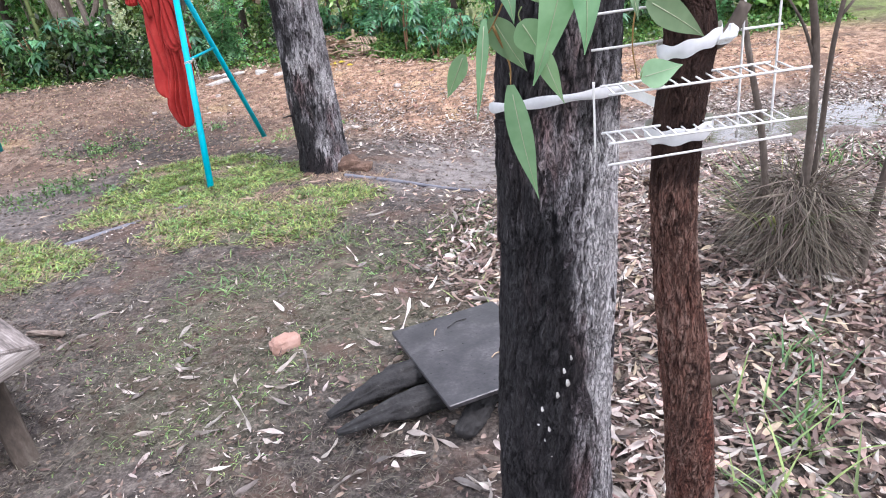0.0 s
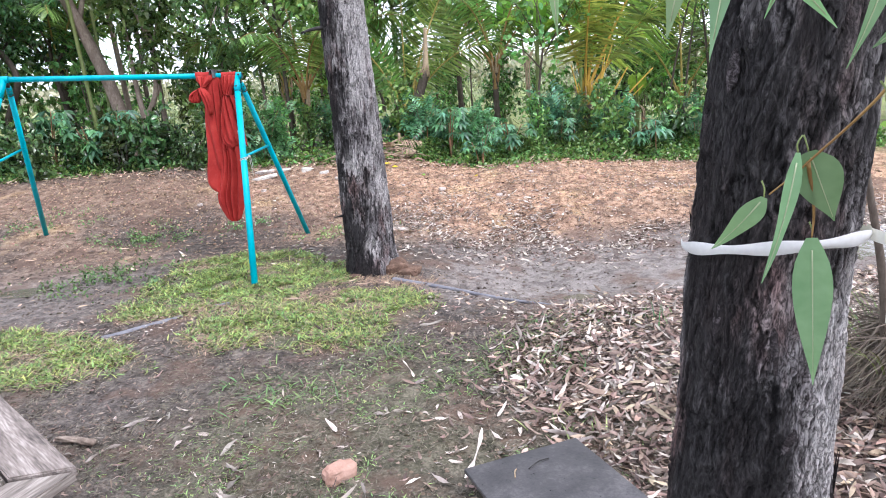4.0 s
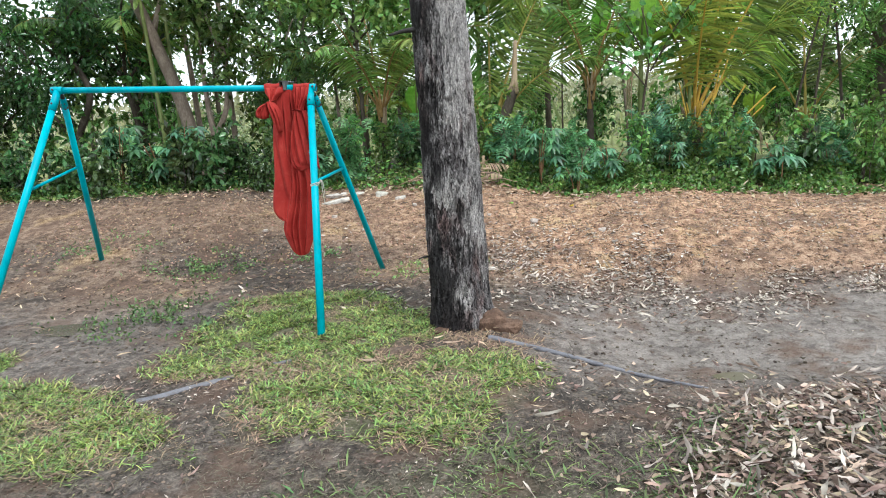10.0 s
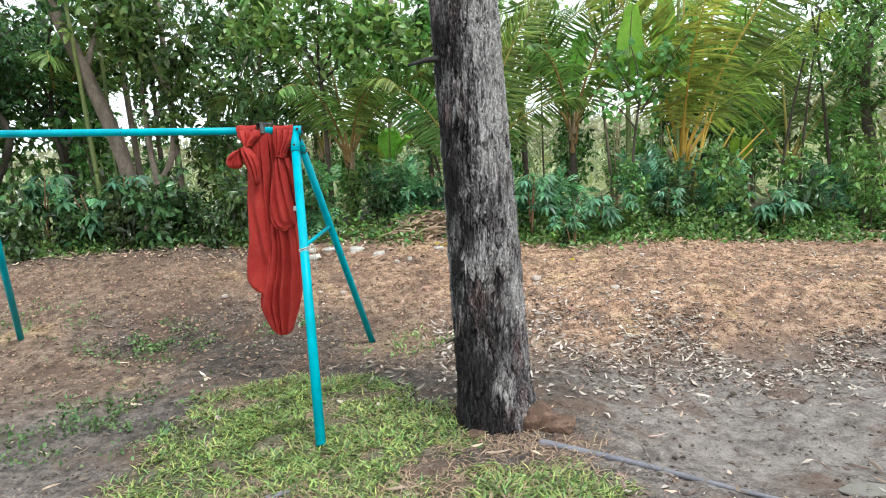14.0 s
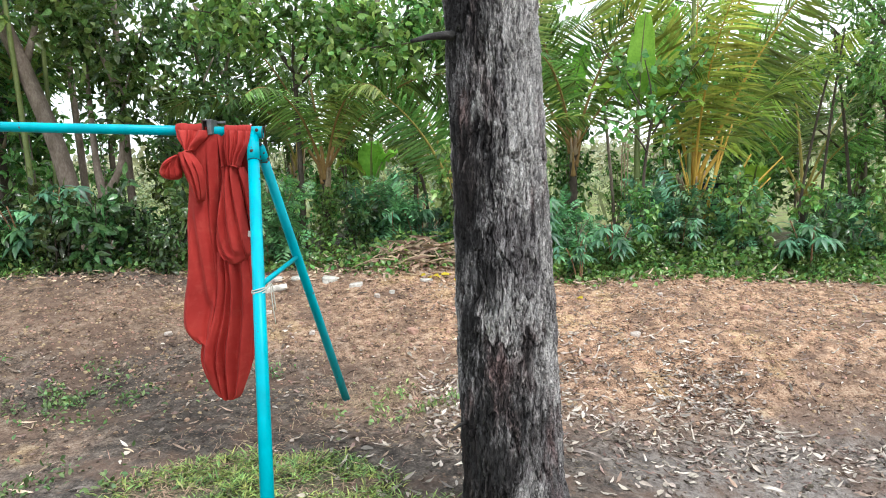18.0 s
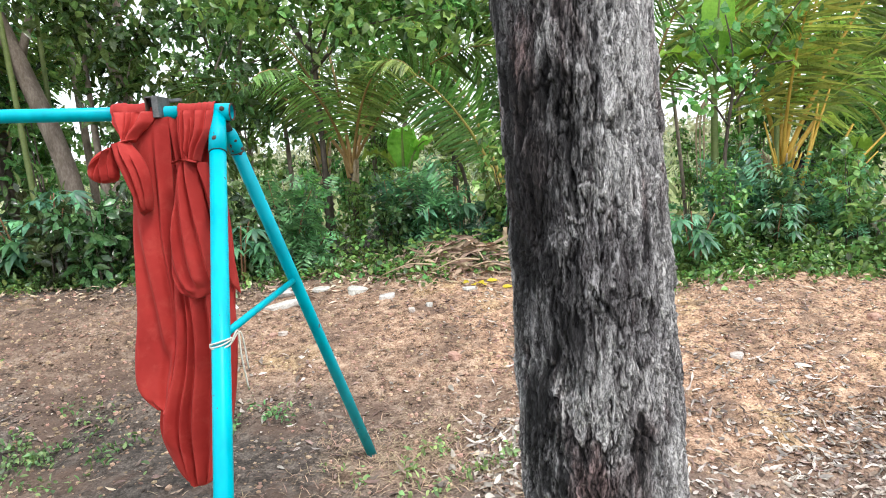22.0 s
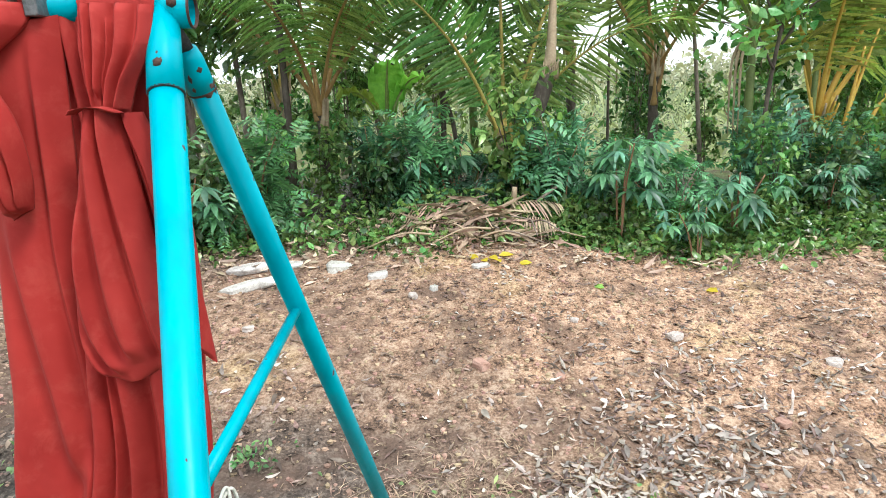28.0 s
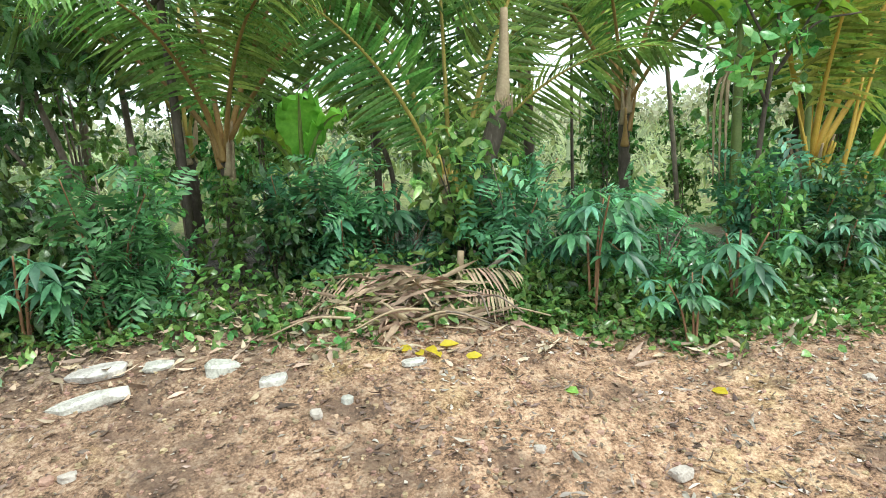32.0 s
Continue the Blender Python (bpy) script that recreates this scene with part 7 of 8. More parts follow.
for k in range(22):
    x0, y0 = -1.2 + hr.normal(0, 0.28), 9.65 + hr.normal(0, 0.13)
    a = hr.uniform(0, 6.28)
    z0 = gz(x0, y0) + hr.uniform(0.02, 0.16)
    part("stick", tube(bend([(x0, y0, z0), (x0 + 0.2 * math.cos(a), y0 + 0.1 * math.sin(a), z0 + 0.02), (x0 + 0.45 * math.cos(a), y0 + 0.22 * math.sin(a), max(z0 - 0.06, gz(x0, y0) + 0.01))], 5), np.linspace(0.009, 0.004, 10), 6), M_STRAW if k % 2 else M_GREYTRUNK, heap)
part("standing_stalk", tube(bend([(-0.92, 9.9, gz(-0.9, 9.9)), (-0.9, 9.9, 0.6), (-0.88, 9.9, 0.78)], 5), np.linspace(0.028, 0.02, 10), 8), M_STRAW, heap)
part("leaning_stalk", tube(bend([(-0.88, 9.9, 0.52), (-0.7, 9.92, 0.66), (-0.5, 9.95, 0.78)], 5), np.linspace(0.02, 0.01, 10), 8), M_GREYTRUNK, heap)

# rubble stones at the bank top
def slab_stone(x, y, size, turn, label, seed, sink):
    """A broken flat piece with sharp corners."""
    r = np.random.default_rng(seed)
    bm = bmesh.new()
    a = 2 * np.pi * (np.arange(9) + 0.6 * r.random(9)) / 9
    for z, k in ((-0.5, 0.95), (0.3, 1.0), (0.5, 0.9)):
        for t in a:
            c, q = math.cos(t), math.sin(t)
            e = 0.5 * k * r.uniform(0.84, 1.06) / max(abs(c), abs(q)) ** 0.6
            bm.verts.new((e * c * size[0], e * q * size[1], (z + 0.12 * r.normal()) * size[2]))
    bmesh.ops.convex_hull(bm, input=bm.verts)
    ob = part("rubble_stone", bm, M_CONCRETE, at=pose(x, y, gz(x, y) + size[2] * (0.5 - sink), 4 * r.normal(), 4 * r.normal(), turn), flat=True)
    return tagged(ob, label, "stone", "rubble stones")


for i, (x, y, sx_, sy_, sz_, tn) in enumerate(((-2.75, 9.1, 0.4, 0.14, 0.06, 8), (-2.18, 9.25, 0.18, 0.12, 0.08, 5), (-1.92, 9.12, 0.14, 0.1, 0.05, 0), (-1.57, 8.9, 0.06, 0.05, 0.05, 20), (-2.5, 9.33, 0.16, 0.1, 0.04, 12),
                                             (-2.8, 9.35, 0.3, 0.2, 0.05, 10), (-3.25, 9.1, 0.22, 0.12, 0.05, 25), (-1.25, 9.15, 0.14, 0.08, 0.03, 20))):
    slab_stone(x, y, (sx_, sy_, 0.75 * sz_), tn, "pale broken concrete slab lying at the bank top" if sx_ > 0.2 else "small pale angular stone at the bank top", 20 + i, 0.42)
for i, (x, y, s_) in enumerate(((-2.72, 8.6, 0.045), (-2.64, 8.6, 0.05), (-2.2, 8.2, 0.05), (-1.38, 8.1, 0.07), (-0.8, 8.5, 0.04), (-0.3, 8.3, 0.07), (-1.0, 8.0, 0.05), (-1.7, 8.8, 0.05), (0.4, 8.0, 0.06), (1.5, 8.4, 0.07), (-3.4, 8.3, 0.05), (0.9, 8.8, 0.05), (-0.1, 7.6, 0.05))):
    stone("small_stone", x, y, (s_ * 1.3, s_, s_ * 0.8), 40 * i, M_STONE if i % 3 else M_BRICK, "small earthy stone lying on the clay bank", "stone", "bank stones", 40 + i, 0.3)
yl = np.random.default_rng(120)
V, Q = scatter(leaf_shape(8, 0.4, 0.3, 0.25, 0.8), [(-3.2, 9.28, gz(-3.2, 9.28) + 0.02)], [(-0.6, -0.2, 0.5)], [(0.3, -0.9, 0.6)], 0.2, 0.07)
tagged(part("fallen_leaf", (V, Q), M_GUM), "large pale green fallen leaf at the bank top", "leaf", "fallen leaves")
for x, y in ((-0.52, 8.85), (0.18, 8.8), (-1.2, 9.2), (-1.14, 9.22), (-1.17, 9.27), (-1.1, 9.3), (-1.25, 9.25), (-2.95, 8.4), (-0.9, 9.2)):
    V, Q = scatter(OVATE, [(x, y, gz(x, y) + 0.015)], [(yl.normal(), yl.normal(), 0.2)], [(0.2 * yl.normal(), -0.4, 1)], 0.1, 0.055)
    tagged(part("fallen_leaf", (V, Q), M_YELLOW if x != -0.52 else M_BRIGHTLEAF), "fresh fallen leaf lying on the clay bank", "leaf", "fallen leaves")

# old log by the left end of the hedge
log([(-6.9, 10.2, 0.45), (-6.5, 10.15, 0.47), (-6.1, 10.2, 0.45)], (0.1, 0.12, 0.1), "rotting brown log at the hedge foot", M_DARKTRUNK, 12)

# dry grass tuft with bare stems near the start
tuft = thing("grass_tuft", "shaggy tuft of dry grey grass round bare stems", "grass tuft")
tr = np.random.default_rng(130)
n = 2600
a = tr.uniform(0, 6.28, n)
rad = 0.12 * np.sqrt(tr.random(n))
P = np.stack([1.6 + 1.2 * rad * np.cos(a), 2.6 + 1.2 * rad * np.sin(a), 0.12 + 0.34 * tr.random(n) ** 0.8], -1)
ax = np.stack([np.cos(a) + 0.6 * tr.normal(size=n), np.sin(a) + 0.9 * tr.normal(size=n), tr.uniform(-1.8, 0.7, n)], -1)
long_shape = leaf_shape(5, 0.2, 0.3, 0.6, 0.6)
upright_shape = leaf_shape(4, 0.25, 0.3, 0.25, 0.7)
part("dry_thatch", scatter(long_shape, P, ax, rand_dirs(n, 0.8, tr), tr.uniform(0.14, 0.36, n), 0.0042), M_DRYGRASS, tuft)
n = 60
a = tr.uniform(0, 6.28, n)
part("green_growth", scatter(long_shape, np.stack([1.52 + 0.14 * np.cos(a), 2.6 + 0.14 * np.sin(a), np.full(n, 0.25)], -1), np.stack([0.5 * np.cos(a), 0.5 * np.sin(a), np.ones(n)], -1), np.tile([[0, 0, 1.0]], (n, 1)), tr.uniform(0.2, 0.4, n), 0.007), M_GRASS, tuft)
for pts, r0 in (([(1.55, 2.6, 0.0), (1.5, 2.6, 0.6), (1.38, 2.62, 1.2), (1.3, 2.65, 2.0)], 0.025), ([(1.66, 2.6, 0.0), (1.7, 2.6, 0.5), (1.68, 2.6, 1.0), (1.6, 2.6, 1.5), (1.66, 2.62, 2.2)], 0.03), ([(1.75, 2.65, 0.0), (1.78, 2.66, 0.6), (1.8, 2.66, 1.1), (1.95, 2.7, 1.6)], 0.02), ([(1.7, 2.6, 0.9), (1.62, 2.6, 1.1), (1.52, 2.6, 1.25)], 0.012), ([(1.8, 2.66, 1.1), (2.0, 2.7, 1.3), (2.2, 2.8, 1.42)], 0.009), ([(1.9, 2.45, 0.0), (1.93, 2.45, 0.4), (2.0, 2.45, 0.9)], 0.03)):
    line = bend(pts, 8)
    part("bare_stem", tube(line - [0.08, 0, 0], np.linspace(0.75 * r0, r0 * 0.35, len(line)), 8), M_DARKTRUNK, tuft)

# ---- grass, litter, pebbles ----
gr = np.random.default_rng(140)
n = 230000
x, y = gr.uniform(-6, 0.2, n), gr.uniform(3.3, 6.6, n)
k = gr.random(n) < 0.95 * grass_amount(x, y) * smooth(0.3, 0.54, fbm(x * 5, y * 5, 81, 3)) * (1 - 0.7 * np.exp(-((x + 2.0) / 0.45) ** 2 - ((y - 4.75) / 0.2) ** 2)) * (1 - 0.8 * np.exp(-((x + 2.45) / 0.3) ** 2 - ((y - 4.55) / 0.12) ** 2))
x, y = x[k], y[k]
a = gr.uniform(0, 6.28, len(x))
ax = np.stack([np.cos(a), np.sin(a), gr.uniform(0.25, 1.4, len(x))], -1)
tagged(part("grass", scatter(BLADE, on_ground(x, y, -0.004), ax, np.tile([[0, 0, 1.0]], (len(x), 1)), gr.uniform(0.025, 0.075, len(x)), gr.uniform(0.006, 0.012, len(x))), M_GRASS), "short broad-bladed yellow-green turf grass", "grass", kind="stuff")
n = 130000
x, y = gr.uniform(-6, 0.2, n), gr.uniform(3.3, 6.6, n)
k = gr.random(n) < 0.65 * smooth(0.02, 0.4, grass_amount(x, y)) * smooth(0.32, 0.54, fbm(x * 3, y * 3, 83, 3))
for cx, cy, rr, cnt in ((-1.95, 4.8, 0.5, 1500), (-0.95, 5.25, 0.35, 900), (-0.62, 5.15, 0.25, 400), (-1.4, 7.15, 0.7, 2600), (-1.1, 6.6, 0.4, 500), (-1.75, 7.25, 0.35, 900), (-2.3, 6.5, 0.6, 500)):
    x, y = np.concatenate([x, cx + rr * 0.5 * gr.normal(size=cnt)]), np.concatenate([y, cy + rr * 0.4 * gr.normal(size=cnt)])
    k = np.concatenate([k, np.full(cnt, True)])
x, y = x[k], y[k]
a = gr.uniform(0, 6.28, len(x))
ax = np.stack([np.cos(a), np.sin(a), gr.uniform(0.0, 0.9, len(x))], -1)
tagged(part("dry_grass", scatter(BLADE, on_ground(x, y, -0.002), ax, np.tile([[0, 0, 1.0]], (len(x), 1)), gr.uniform(0.03, 0.09, len(x)), gr.uniform(0.003, 0.007, len(x))), M_STRAW), "dead straw-coloured grass among the turf", "grass", kind="stuff")
n = 70000
x, y = gr.uniform(-2.6, 1.2, n), gr.uniform(1.2, 4.4, n)
k = gr.random(n) < 0.8 * thin_grass(x, y) * smooth(0.42, 0.62, fbm(x * 4, y * 4, 87, 3))
x, y = x[k], y[k]
a = gr.uniform(0, 6.28, len(x))
ax = np.stack([np.cos(a), np.sin(a), gr.uniform(0.1, 1.0, len(x))], -1)
tagged(part("sparse_grass", scatter(BLADE, on_ground(x, y, -0.003), ax, np.tile([[0, 0, 1.0]], (len(x), 1)), gr.uniform(0.012, 0.045, len(x)), gr.uniform(0.003, 0.0065, len(x))), M_WEED), "thin weedy grass on dark soil", "grass", kind="stuff")
# low weeds beneath the swing and in the yard
for cx, cy, rr, cnt in ((-3.65, 7.35, 0.45, 260), (-2.5, 7.55, 0.2, 50), (-3.4, 6.0, 0.5, 160), (-3.3, 5.6, 0.4, 120), (-1.4, 6.95, 0.35, 110), (-4.9, 7.6, 0.4, 120)):
    wx, wy = cx + 0.8 * rr * gr.normal(size=6 * cnt), cy + 0.45 * rr * gr.normal(size=6 * cnt)
    k = fbm(wx * 7, wy * 7, 85, 3) > 0.52
    wx, wy = wx[k], wy[k]
    cnt = len(wx)
    tagged(part("weeds", scatter(OVATE, on_ground(wx, wy, 0.01) + np.stack([0 * wx, 0 * wx, 0.05 * gr.random(cnt)], -1), rand_dirs(cnt, 0.3, gr), rand_dirs(cnt, 1.2, gr), gr.uniform(0.018, 0.042, cnt), gr.uniform(0.012, 0.024, cnt)), M_WEED), "low green weeds on bare soil", "weeds", "yard weeds", kind="stuff")
for cx, cy, rr, cnt in ((0.2, 3.65, 0.3, 90), (-0.05, 3.35, 0.3, 70), (-0.6, 3.75, 0.25, 70), (0.45, 3.95, 0.2, 40), (-1.2, 3.3, 0.3, 60)):
    wx, wy = cx + 0.6 * rr * gr.normal(size=3 * cnt), cy + 0.5 * rr * gr.normal(size=3 * cnt)
    t = gr.uniform(0, 6.28, 3 * cnt)
    tagged(part("weeds", scatter(BLADE, on_ground(wx, wy, 0.0), np.stack([np.cos(t), np.sin(t), gr.uniform(0.3, 1.4, 3 * cnt)], -1), np.tile([[0, 0, 1.0]], (3 * cnt, 1)), gr.uniform(0.03, 0.09, 3 * cnt), gr.uniform(0.006, 0.014, 3 * cnt)), M_WEED), "thin green weeds at the rim of the leaf litter", "weeds", "yard weeds", kind="stuff")
# grass tussocks in the leaf mound
for cx, cy, cnt, ln in ((1.0, 1.55, 40, 0.3), (1.25, 1.9, 36, 0.28), (0.85, 1.3, 30, 0.3), (0.28, 3.35, 40, 0.14), (0.9, 3.75, 22, 0.2), (2.6, 3.9, 40, 0.3), (2.9, 3.7, 40, 0.3), (0.15, 1.0, 20, 0.25), (1.6, 1.5, 36, 0.3), (0.2, 2.75, 30, 0.12)):
    t = gr.uniform(0, 6.28, cnt)
    wx, wy = cx + 0.08 * gr.normal(size=cnt), cy + 0.08 * gr.normal(size=cnt)
    tagged(part("grass_clump", scatter(upright_shape, on_ground(wx, wy, -0.01), np.stack([0.6 * np.cos(t), 0.6 * np.sin(t), gr.uniform(0.6, 1.6, cnt)], -1), np.tile([[0, 0, 1.0]], (cnt, 1)), ln * gr.uniform(0.3, 0.85, cnt), 0.009), M_WEED), "clump of bright green grass in the leaf litter", "grass clump", "grass clumps", kind="stuff")

gum_dead = leaf_shape(4, 0.4, 0.35, 0.22, 0.9, 0.01)
gum_curled = leaf_shape(5, 0.42, 0.45, 0.22, 0.8, 0.025)
gum_flat = leaf_shape(4, 0.45, 0.2, 0.08, 0.75, 0.02)
chip_shape = leaf_shape(2, 0.45, 0.35, 0.2, 0.7)
gum_strip = leaf_shape(7, 0.4, 0.6, 0.3, 0.7, 0.05)


def litter(n, box, chance, length, width, material, label, seed, pile=0.03, tilt=0.5, shape=gum_dead):
    r = np.random.default_rng(seed)
    x, y = r.uniform(box[0], box[1], n), r.uniform(box[2], box[3], n)
    k = r.random(n) < chance(x, y)
    x, y = x[k], y[k]
    a = r.uniform(0, 6.28, len(x))
    ax = np.stack([np.cos(a), np.sin(a), tilt * 0.35 * r.normal(size=len(x))], -1)
    nr = np.stack([tilt * r.normal(size=len(x)), tilt * r.normal(size=len(x)), np.where(r.random(len(x)) < 0.5, 1.0, -1.0)], -1)
    z = 0.004 + pile * r.random(len(x)) ** 1.5
    return tagged(part("leaf_litter", scatter(shape, on_ground(x, y) + np.stack([0 * x, 0 * x, z], -1), ax, nr, length * np.clip(np.exp(0.4 * r.normal(size=len(x)) - 0.15), 0.3, 2.0), width * r.uniform(0.6, 1.4, len(x))), material), label, "leaf litter", kind="stuff")


def mound_edge(x, y):
    wob = 0.5 * (fbm(x * 2, y * 2, 51, 3) - 0.5)
    lim = np.interp(y, (2.4, 3.1, 3.55, 4.15, 4.38, 4.7, 4.85, 5.0), (0.12, -0.1, 0.0, 0.3, 0.9, 1.75, 2.5, 3.4)) + 0.6 * wob
    return (0.85 * smooth(-0.12, 0.3, x - lim) * (1 - smooth(4.8, 5.2, y + 0.4 * wob)) + 0.03) * (1 - smooth(3.3, 4.5, x + 2 * wob)) * smooth(0.2, 1.0, y + wob)


litter(13000, (-0.5, 4.6, 0.2, 5.2), mound_edge, 0.08, 0.0155, M_DEADLEAF, "thick mat of pale curled dead gum leaves", 151, 0.055, 0.6, gum_strip)
litter(8000, (-0.5, 4.6, 0.2, 5.2), mound_edge, 0.066, 0.019, M_STRAWLEAF, "tan flat dead gum leaves on the mat", 167, 0.05, 0.4, gum_flat)
litter(32000, (-0.5, 4.6, 0.2, 5.2), mound_edge, 0.064, 0.017, M_BROWNLEAF, "brown dead gum leaves mixed through the mat", 157, 0.045, 0.5, gum_curled)
litter(2200, (-0.5, 4.6, 0.2, 5.2), mound_edge, 0.16, 0.005, M_DRYGRASS, "thin twigs lying across the leaf mat", 177, 0.06, 0.4)
litter(14000, (-0.5, 4.6, 0.2, 5.2), mound_edge, 0.03, 0.014, M_BROWNLEAF, "broken leaf pieces in the mat", 168, 0.06, 0.9, chip_shape)
litter(2600, (-3.6, 0.6, 0.9, 4.6), lambda x, y: 0.3 + 0 * x, 0.055, 0.011, M_BROWNLEAF, "scattered curled dead gum leaves on dark soil", 152, 0.012, 0.5)
litter(13000, (-1.3, 5.5, 5.6, 8.6), lambda x, y: np.exp(-((y - 7.0 + 0.15 * (x - 0.5)) / 0.6) ** 2) * smooth(0.3, 0.6, fbm(x * 1.5, y * 1.5, 61, 3)) * (0.6 + 0.4 * smooth(-0.8, 0.4, x)) + 0.05, 0.075, 0.014, M_DEADLEAF, "pale dry leaves strewn below the bank", 153, 0.02, 0.6, gum_strip)
litter(14000, (-1.3, 5.5, 5.6, 8.6), lambda x, y: np.exp(-((y - 7.0 + 0.15 * (x - 0.5)) / 0.7) ** 2) * smooth(0.28, 0.55, fbm(x * 1.5, y * 1.5, 61, 3)), 0.06, 0.012, M_BROWNLEAF, "brown dry leaves and bark strips strewn below the bank", 178, 0.012, 0.5, gum_strip)
litter(16000, (-1.3, 5.5, 5.9, 8.3), lambda x, y: np.exp(-((y - 7.0 + 0.12 * (x - 0.5)) / 0.5) ** 2) * smooth(0.3, 0.55, fbm(x * 1.5, y * 1.5, 61, 3)), 0.045, 0.018, M_DEADLEAF, "broken pale leaf pieces strewn below the bank", 169, 0.012, 0.5, gum_flat)
litter(5500, (-6.5, 5.5, 6.4, 9.7), lambda x, y: 0.2 + 0.7 * smooth(0.4, 0.65, fbm(x * 1.3, y * 1.3, 62, 3)), 0.055, 0.018, M_BROWNLEAF, "small dry leaves and chips on the clay bank", 154, 0.01, 0.4)
litter(4200, (-3.0, 1.0, 5.8, 8.6), lambda x, y: 0.5 * smooth(0.42, 0.6, fbm(x * 1.6, y * 1.6, 64, 3)) * (1 - 0.6 * smooth(-0.8, -2.0, x)), 0.055, 0.022, M_DEADLEAF, "pinkish curled leaf pieces strewn on the slope", 160, 0.014, 0.5)
litter(6000, (-4.5, 3.5, 7.4, 9.7), lambda x, y: (0.2 + 0.6 * smooth(0.4, 0.62, fbm(x * 2.1, y * 2.1, 66, 3))) * (1 - 0.7 * smooth(-0.8, -2.0, x)), 0.03, 0.014, M_DEADLEAF, "pale leaf chips trodden into the clay", 165, 0.006, 0.35, chip_shape)
litter(9000, (-4.5, 3.5, 7.4, 9.7), lambda x, y: 0.6 + 0 * x, 0.028, 0.012, M_BROWNLEAF, "brown leaf crumbs trodden into the clay", 166, 0.005, 0.4, chip_shape)
litter(5000, (-8, 6, 9.0, 10.4), lambda x, y: smooth(8.9, 9.6, y), 0.09, 0.025, M_DRYLEAF, "fallen leaves at the hedge foot", 155, 0.03, 0.5)
litter(600, (-6, 0.3, 4.4, 7.2), lambda x, y: 0.5 + 0 * x, 0.08, 0.014, M_DRYLEAF, "scattered dead leaves round the swing", 156, 0.012, 0.4)


litter(26000, (-4.0, 0.8, 0.8, 4.8), lambda x, y: 0.2 + 0.6 * smooth(0.42, 0.6, fbm(x * 2, y * 2, 63, 3)), 0.02, 0.007, M_BROWNLEAF, "fine leaf crumbs and chips on dark soil", 158, 0.008, 0.7, chip_shape)
litter(9000, (-4.0, 0.8, 0.8, 4.8), lambda x, y: 0.1 + 0.7 * smooth(0.42, 0.6, fbm(x * 2.6, y * 2.6, 73, 3)), 0.022, 0.006, M_DEADLEAF, "pale leaf crumbs on dark soil", 176, 0.01, 0.7, chip_shape)
litter(70000, (-3.4, 0.9, 0.9, 4.3), lambda x, y: smooth(0.34, 0.56, fbm(x * 2.4, y * 2.4, 65, 3)) * (1 - smooth(3.5, 4.3, y)), 0.04, 0.003, M_FIBRE, "matted grey dead grass fibres on dark soil", 163, 0.012, 0.9, chip_shape)
litter(420, (-2.2, 0.5, 1.0, 3.4), lambda x, y: 0.25 + 0.75 * smooth(0.0, 1.0, 1.3 - np.hypot(x + 0.5, y - 2.0)), 0.1, 0.016, M_DEADLEAF, "large pale curled gum leaves lying on dark soil", 164, 0.015, 0.8, gum_strip)
litter(350, (-3.8, 0.8, 0.9, 4.6), lambda x, y: 0.5 + 0 * x, 0.11, 0.006, M_DRYGRASS, "thin dry twigs and straws on dark soil", 159, 0.012, 0.3)


def pebbles(n, box, lo, hi, chance, seed, label, material):
    r = np.random.default_rng(seed)
    x, y = r.uniform(box[0], box[1], n), r.uniform(box[2], box[3], n)
    k = r.random(n) < chance(x, y)
    x, y = x[k], y[k]
    s = lo + (hi - lo) * r.random(len(x)) ** 2.5
    a = np.linspace(0, 2 * np.pi, 5, endpoint=False)
    base = np.concatenate([np.stack([q * np.cos(a + t), q * np.sin(a + t), np.full(5, z)], -1) for q, z, t in ((0.5, -0.15, 0), (0.42, 0.22, 0.5), (0.03, 0.36, 0.5))])
    V = base[None] * s[:, None, None] * r.uniform(0.7, 1.3, (len(x), 1, 3)) * r.uniform(0.8, 1.2, (len(x), 15, 1)) + on_ground(x, y)[:, None]
    Q = weave(3, 5, True)[None] + (np.arange(len(x)) * 15)[:, None, None]
    return tagged(part("pebbles", (V.reshape(-1, 3), Q.reshape(-1, 4)), material, flat=True), label, "gravel", kind="stuff")


pebbles(34000, (-6, 5, 6.6, 9.8), 0.004, 0.036, lambda x, y: 0.3 + 0.5 * smooth(7.2, 8.0, y), 161, "small stones and clods on the clay bank", M_CLOD)
pebbles(11000, (-4.5, 1.2, 0.9, 6.8), 0.006, 0.03, lambda x, y: 0.6 + 0 * x, 162, "small dark clods and stones in the soil", M_DARKCLOD)

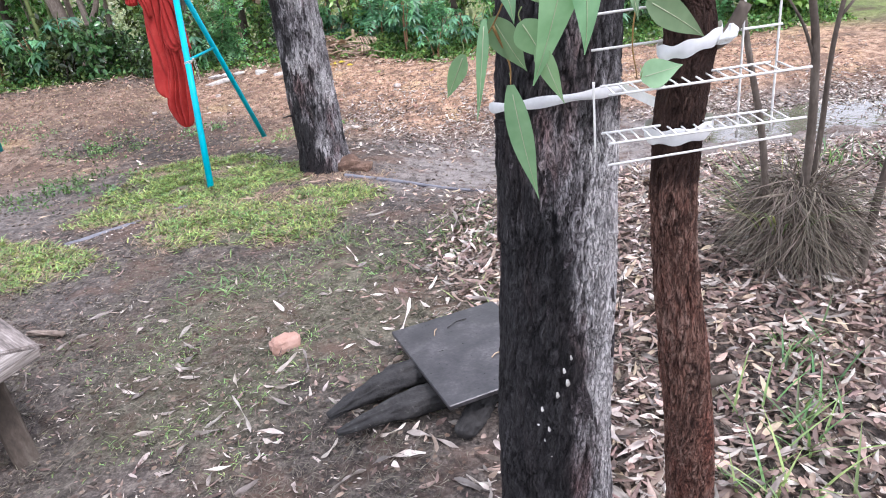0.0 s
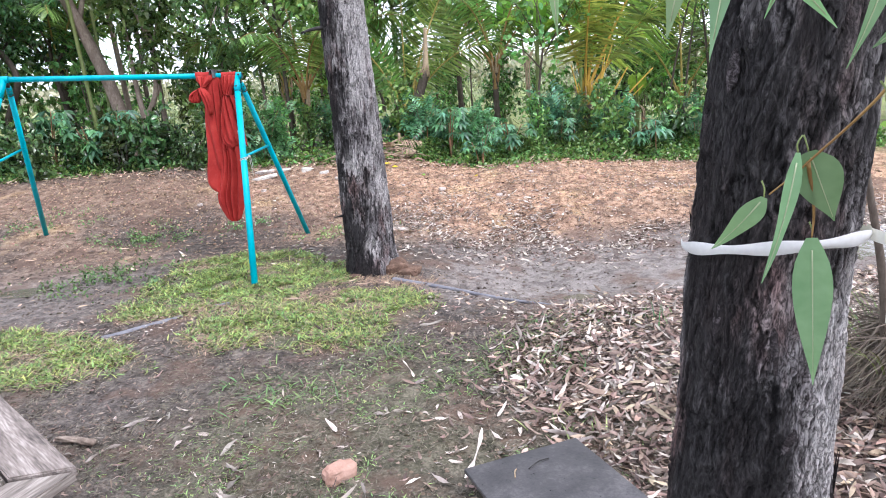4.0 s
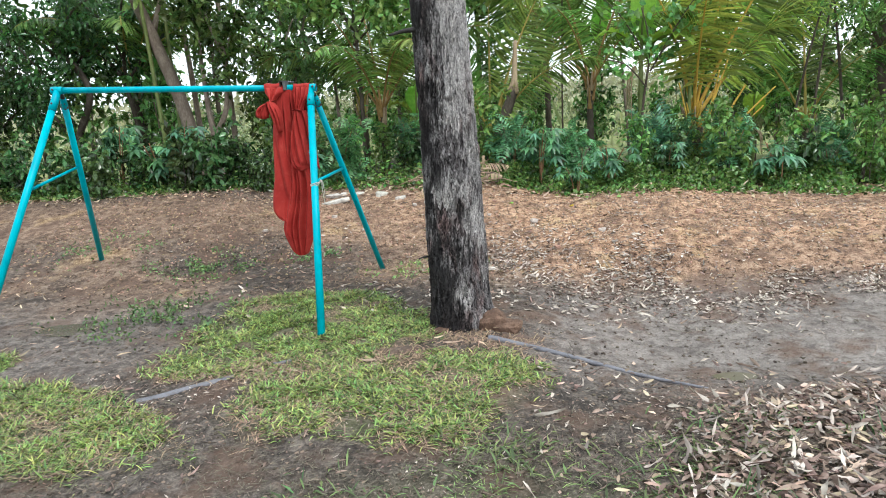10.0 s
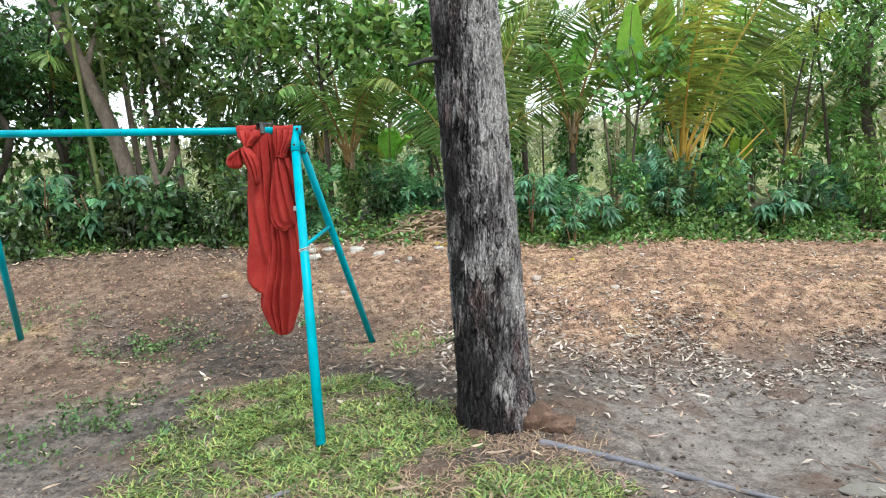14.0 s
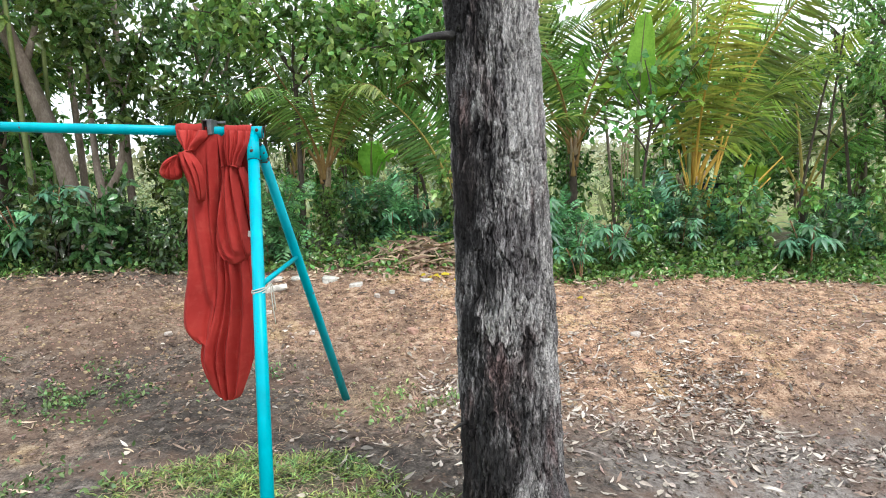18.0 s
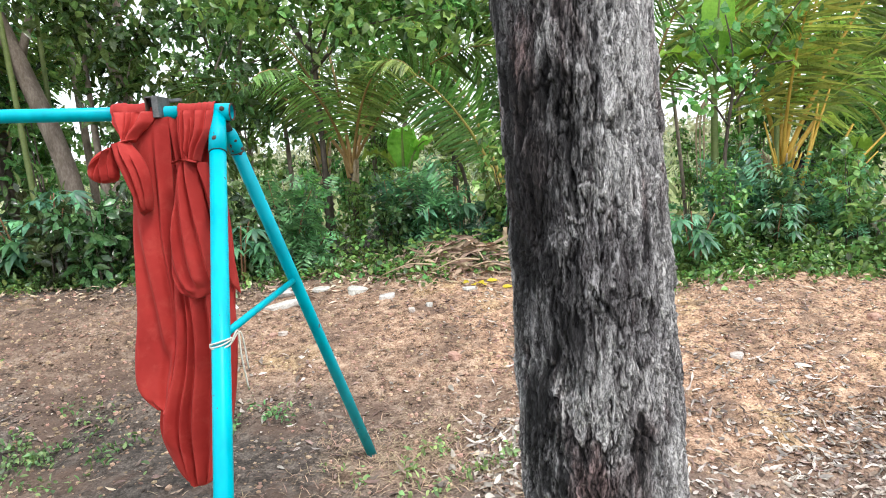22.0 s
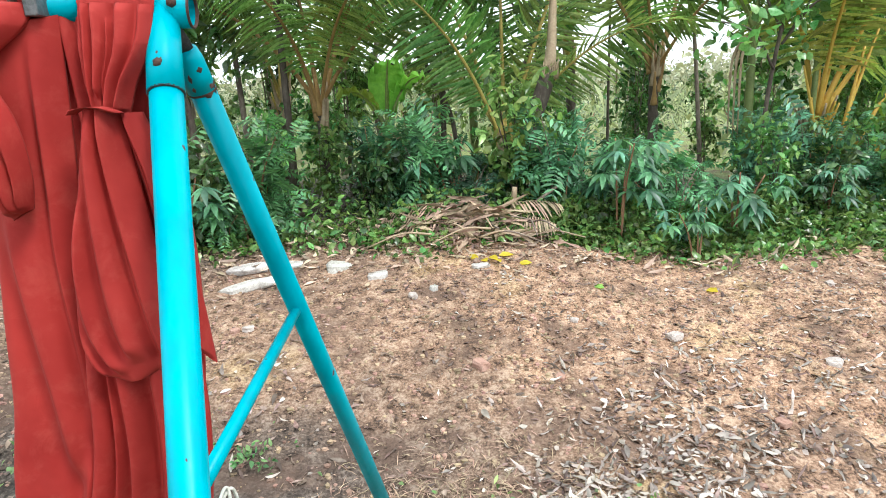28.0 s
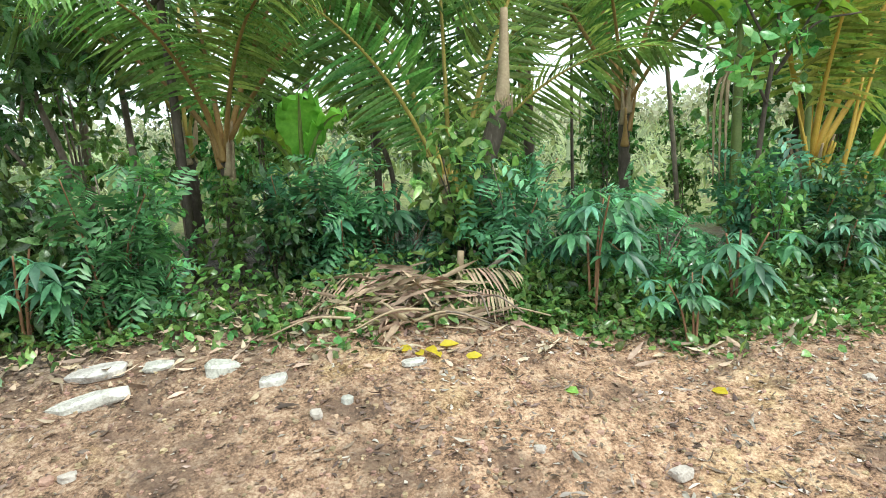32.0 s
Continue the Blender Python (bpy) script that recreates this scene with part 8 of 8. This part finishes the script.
# ---- a thicket farther back ----
th = np.random.default_rng(168)
pts = []
for k in range(110):
    cx, cy = th.uniform(-26, 9), th.uniform(15.5, 26)
    hgt = th.uniform(0.5, 1.8) if th.random() < 0.86 or cx > -1.5 else th.uniform(2.2, 4.0)
    m = 230
    pts.append(np.stack([cx + th.normal(0, 0.7, m), cy + th.normal(0, 0.7, m), gz(cx, cy) + hgt * th.beta(1.5, 1.6, m)], -1))
pts = np.concatenate(pts)
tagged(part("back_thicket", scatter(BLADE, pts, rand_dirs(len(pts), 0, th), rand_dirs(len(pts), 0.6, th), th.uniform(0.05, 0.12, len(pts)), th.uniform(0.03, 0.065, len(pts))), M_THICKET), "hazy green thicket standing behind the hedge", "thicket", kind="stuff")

# ---- distance: rough pasture and woods beyond the hedge ----
fr_ = np.random.default_rng(170)
pts = []
for k in range(330):
    a = fr_.uniform(0, np.pi) if k % 4 else fr_.uniform(np.pi, 2 * np.pi)
    d = fr_.uniform(42, 75)
    hgt = fr_.uniform(4.5, 10) if 0.3 < a < 0.98 else fr_.uniform(1.5, 3.6)
    c = np.array([d * math.cos(a), 6 + d * math.sin(a), 0.0])
    pts.append(c + np.stack([fr_.normal(0, 2.2, 520), fr_.normal(0, 2.2, 520), hgt * np.clip(fr_.beta(1.4, 1.7, 520), 0, 1)], -1))
pts = np.concatenate(pts)
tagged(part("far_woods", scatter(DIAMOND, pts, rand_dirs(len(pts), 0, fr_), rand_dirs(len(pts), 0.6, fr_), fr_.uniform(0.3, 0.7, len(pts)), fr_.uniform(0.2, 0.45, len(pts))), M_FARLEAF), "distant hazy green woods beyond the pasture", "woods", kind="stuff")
x, y = fr_.uniform(-25, 30, 9000), fr_.uniform(13, 40, 9000)
k = (fr_.random(9000) < smooth(0.42, 0.6, fbm(x * 0.25, y * 0.25, 71, 3)))
x, y = x[k], y[k]
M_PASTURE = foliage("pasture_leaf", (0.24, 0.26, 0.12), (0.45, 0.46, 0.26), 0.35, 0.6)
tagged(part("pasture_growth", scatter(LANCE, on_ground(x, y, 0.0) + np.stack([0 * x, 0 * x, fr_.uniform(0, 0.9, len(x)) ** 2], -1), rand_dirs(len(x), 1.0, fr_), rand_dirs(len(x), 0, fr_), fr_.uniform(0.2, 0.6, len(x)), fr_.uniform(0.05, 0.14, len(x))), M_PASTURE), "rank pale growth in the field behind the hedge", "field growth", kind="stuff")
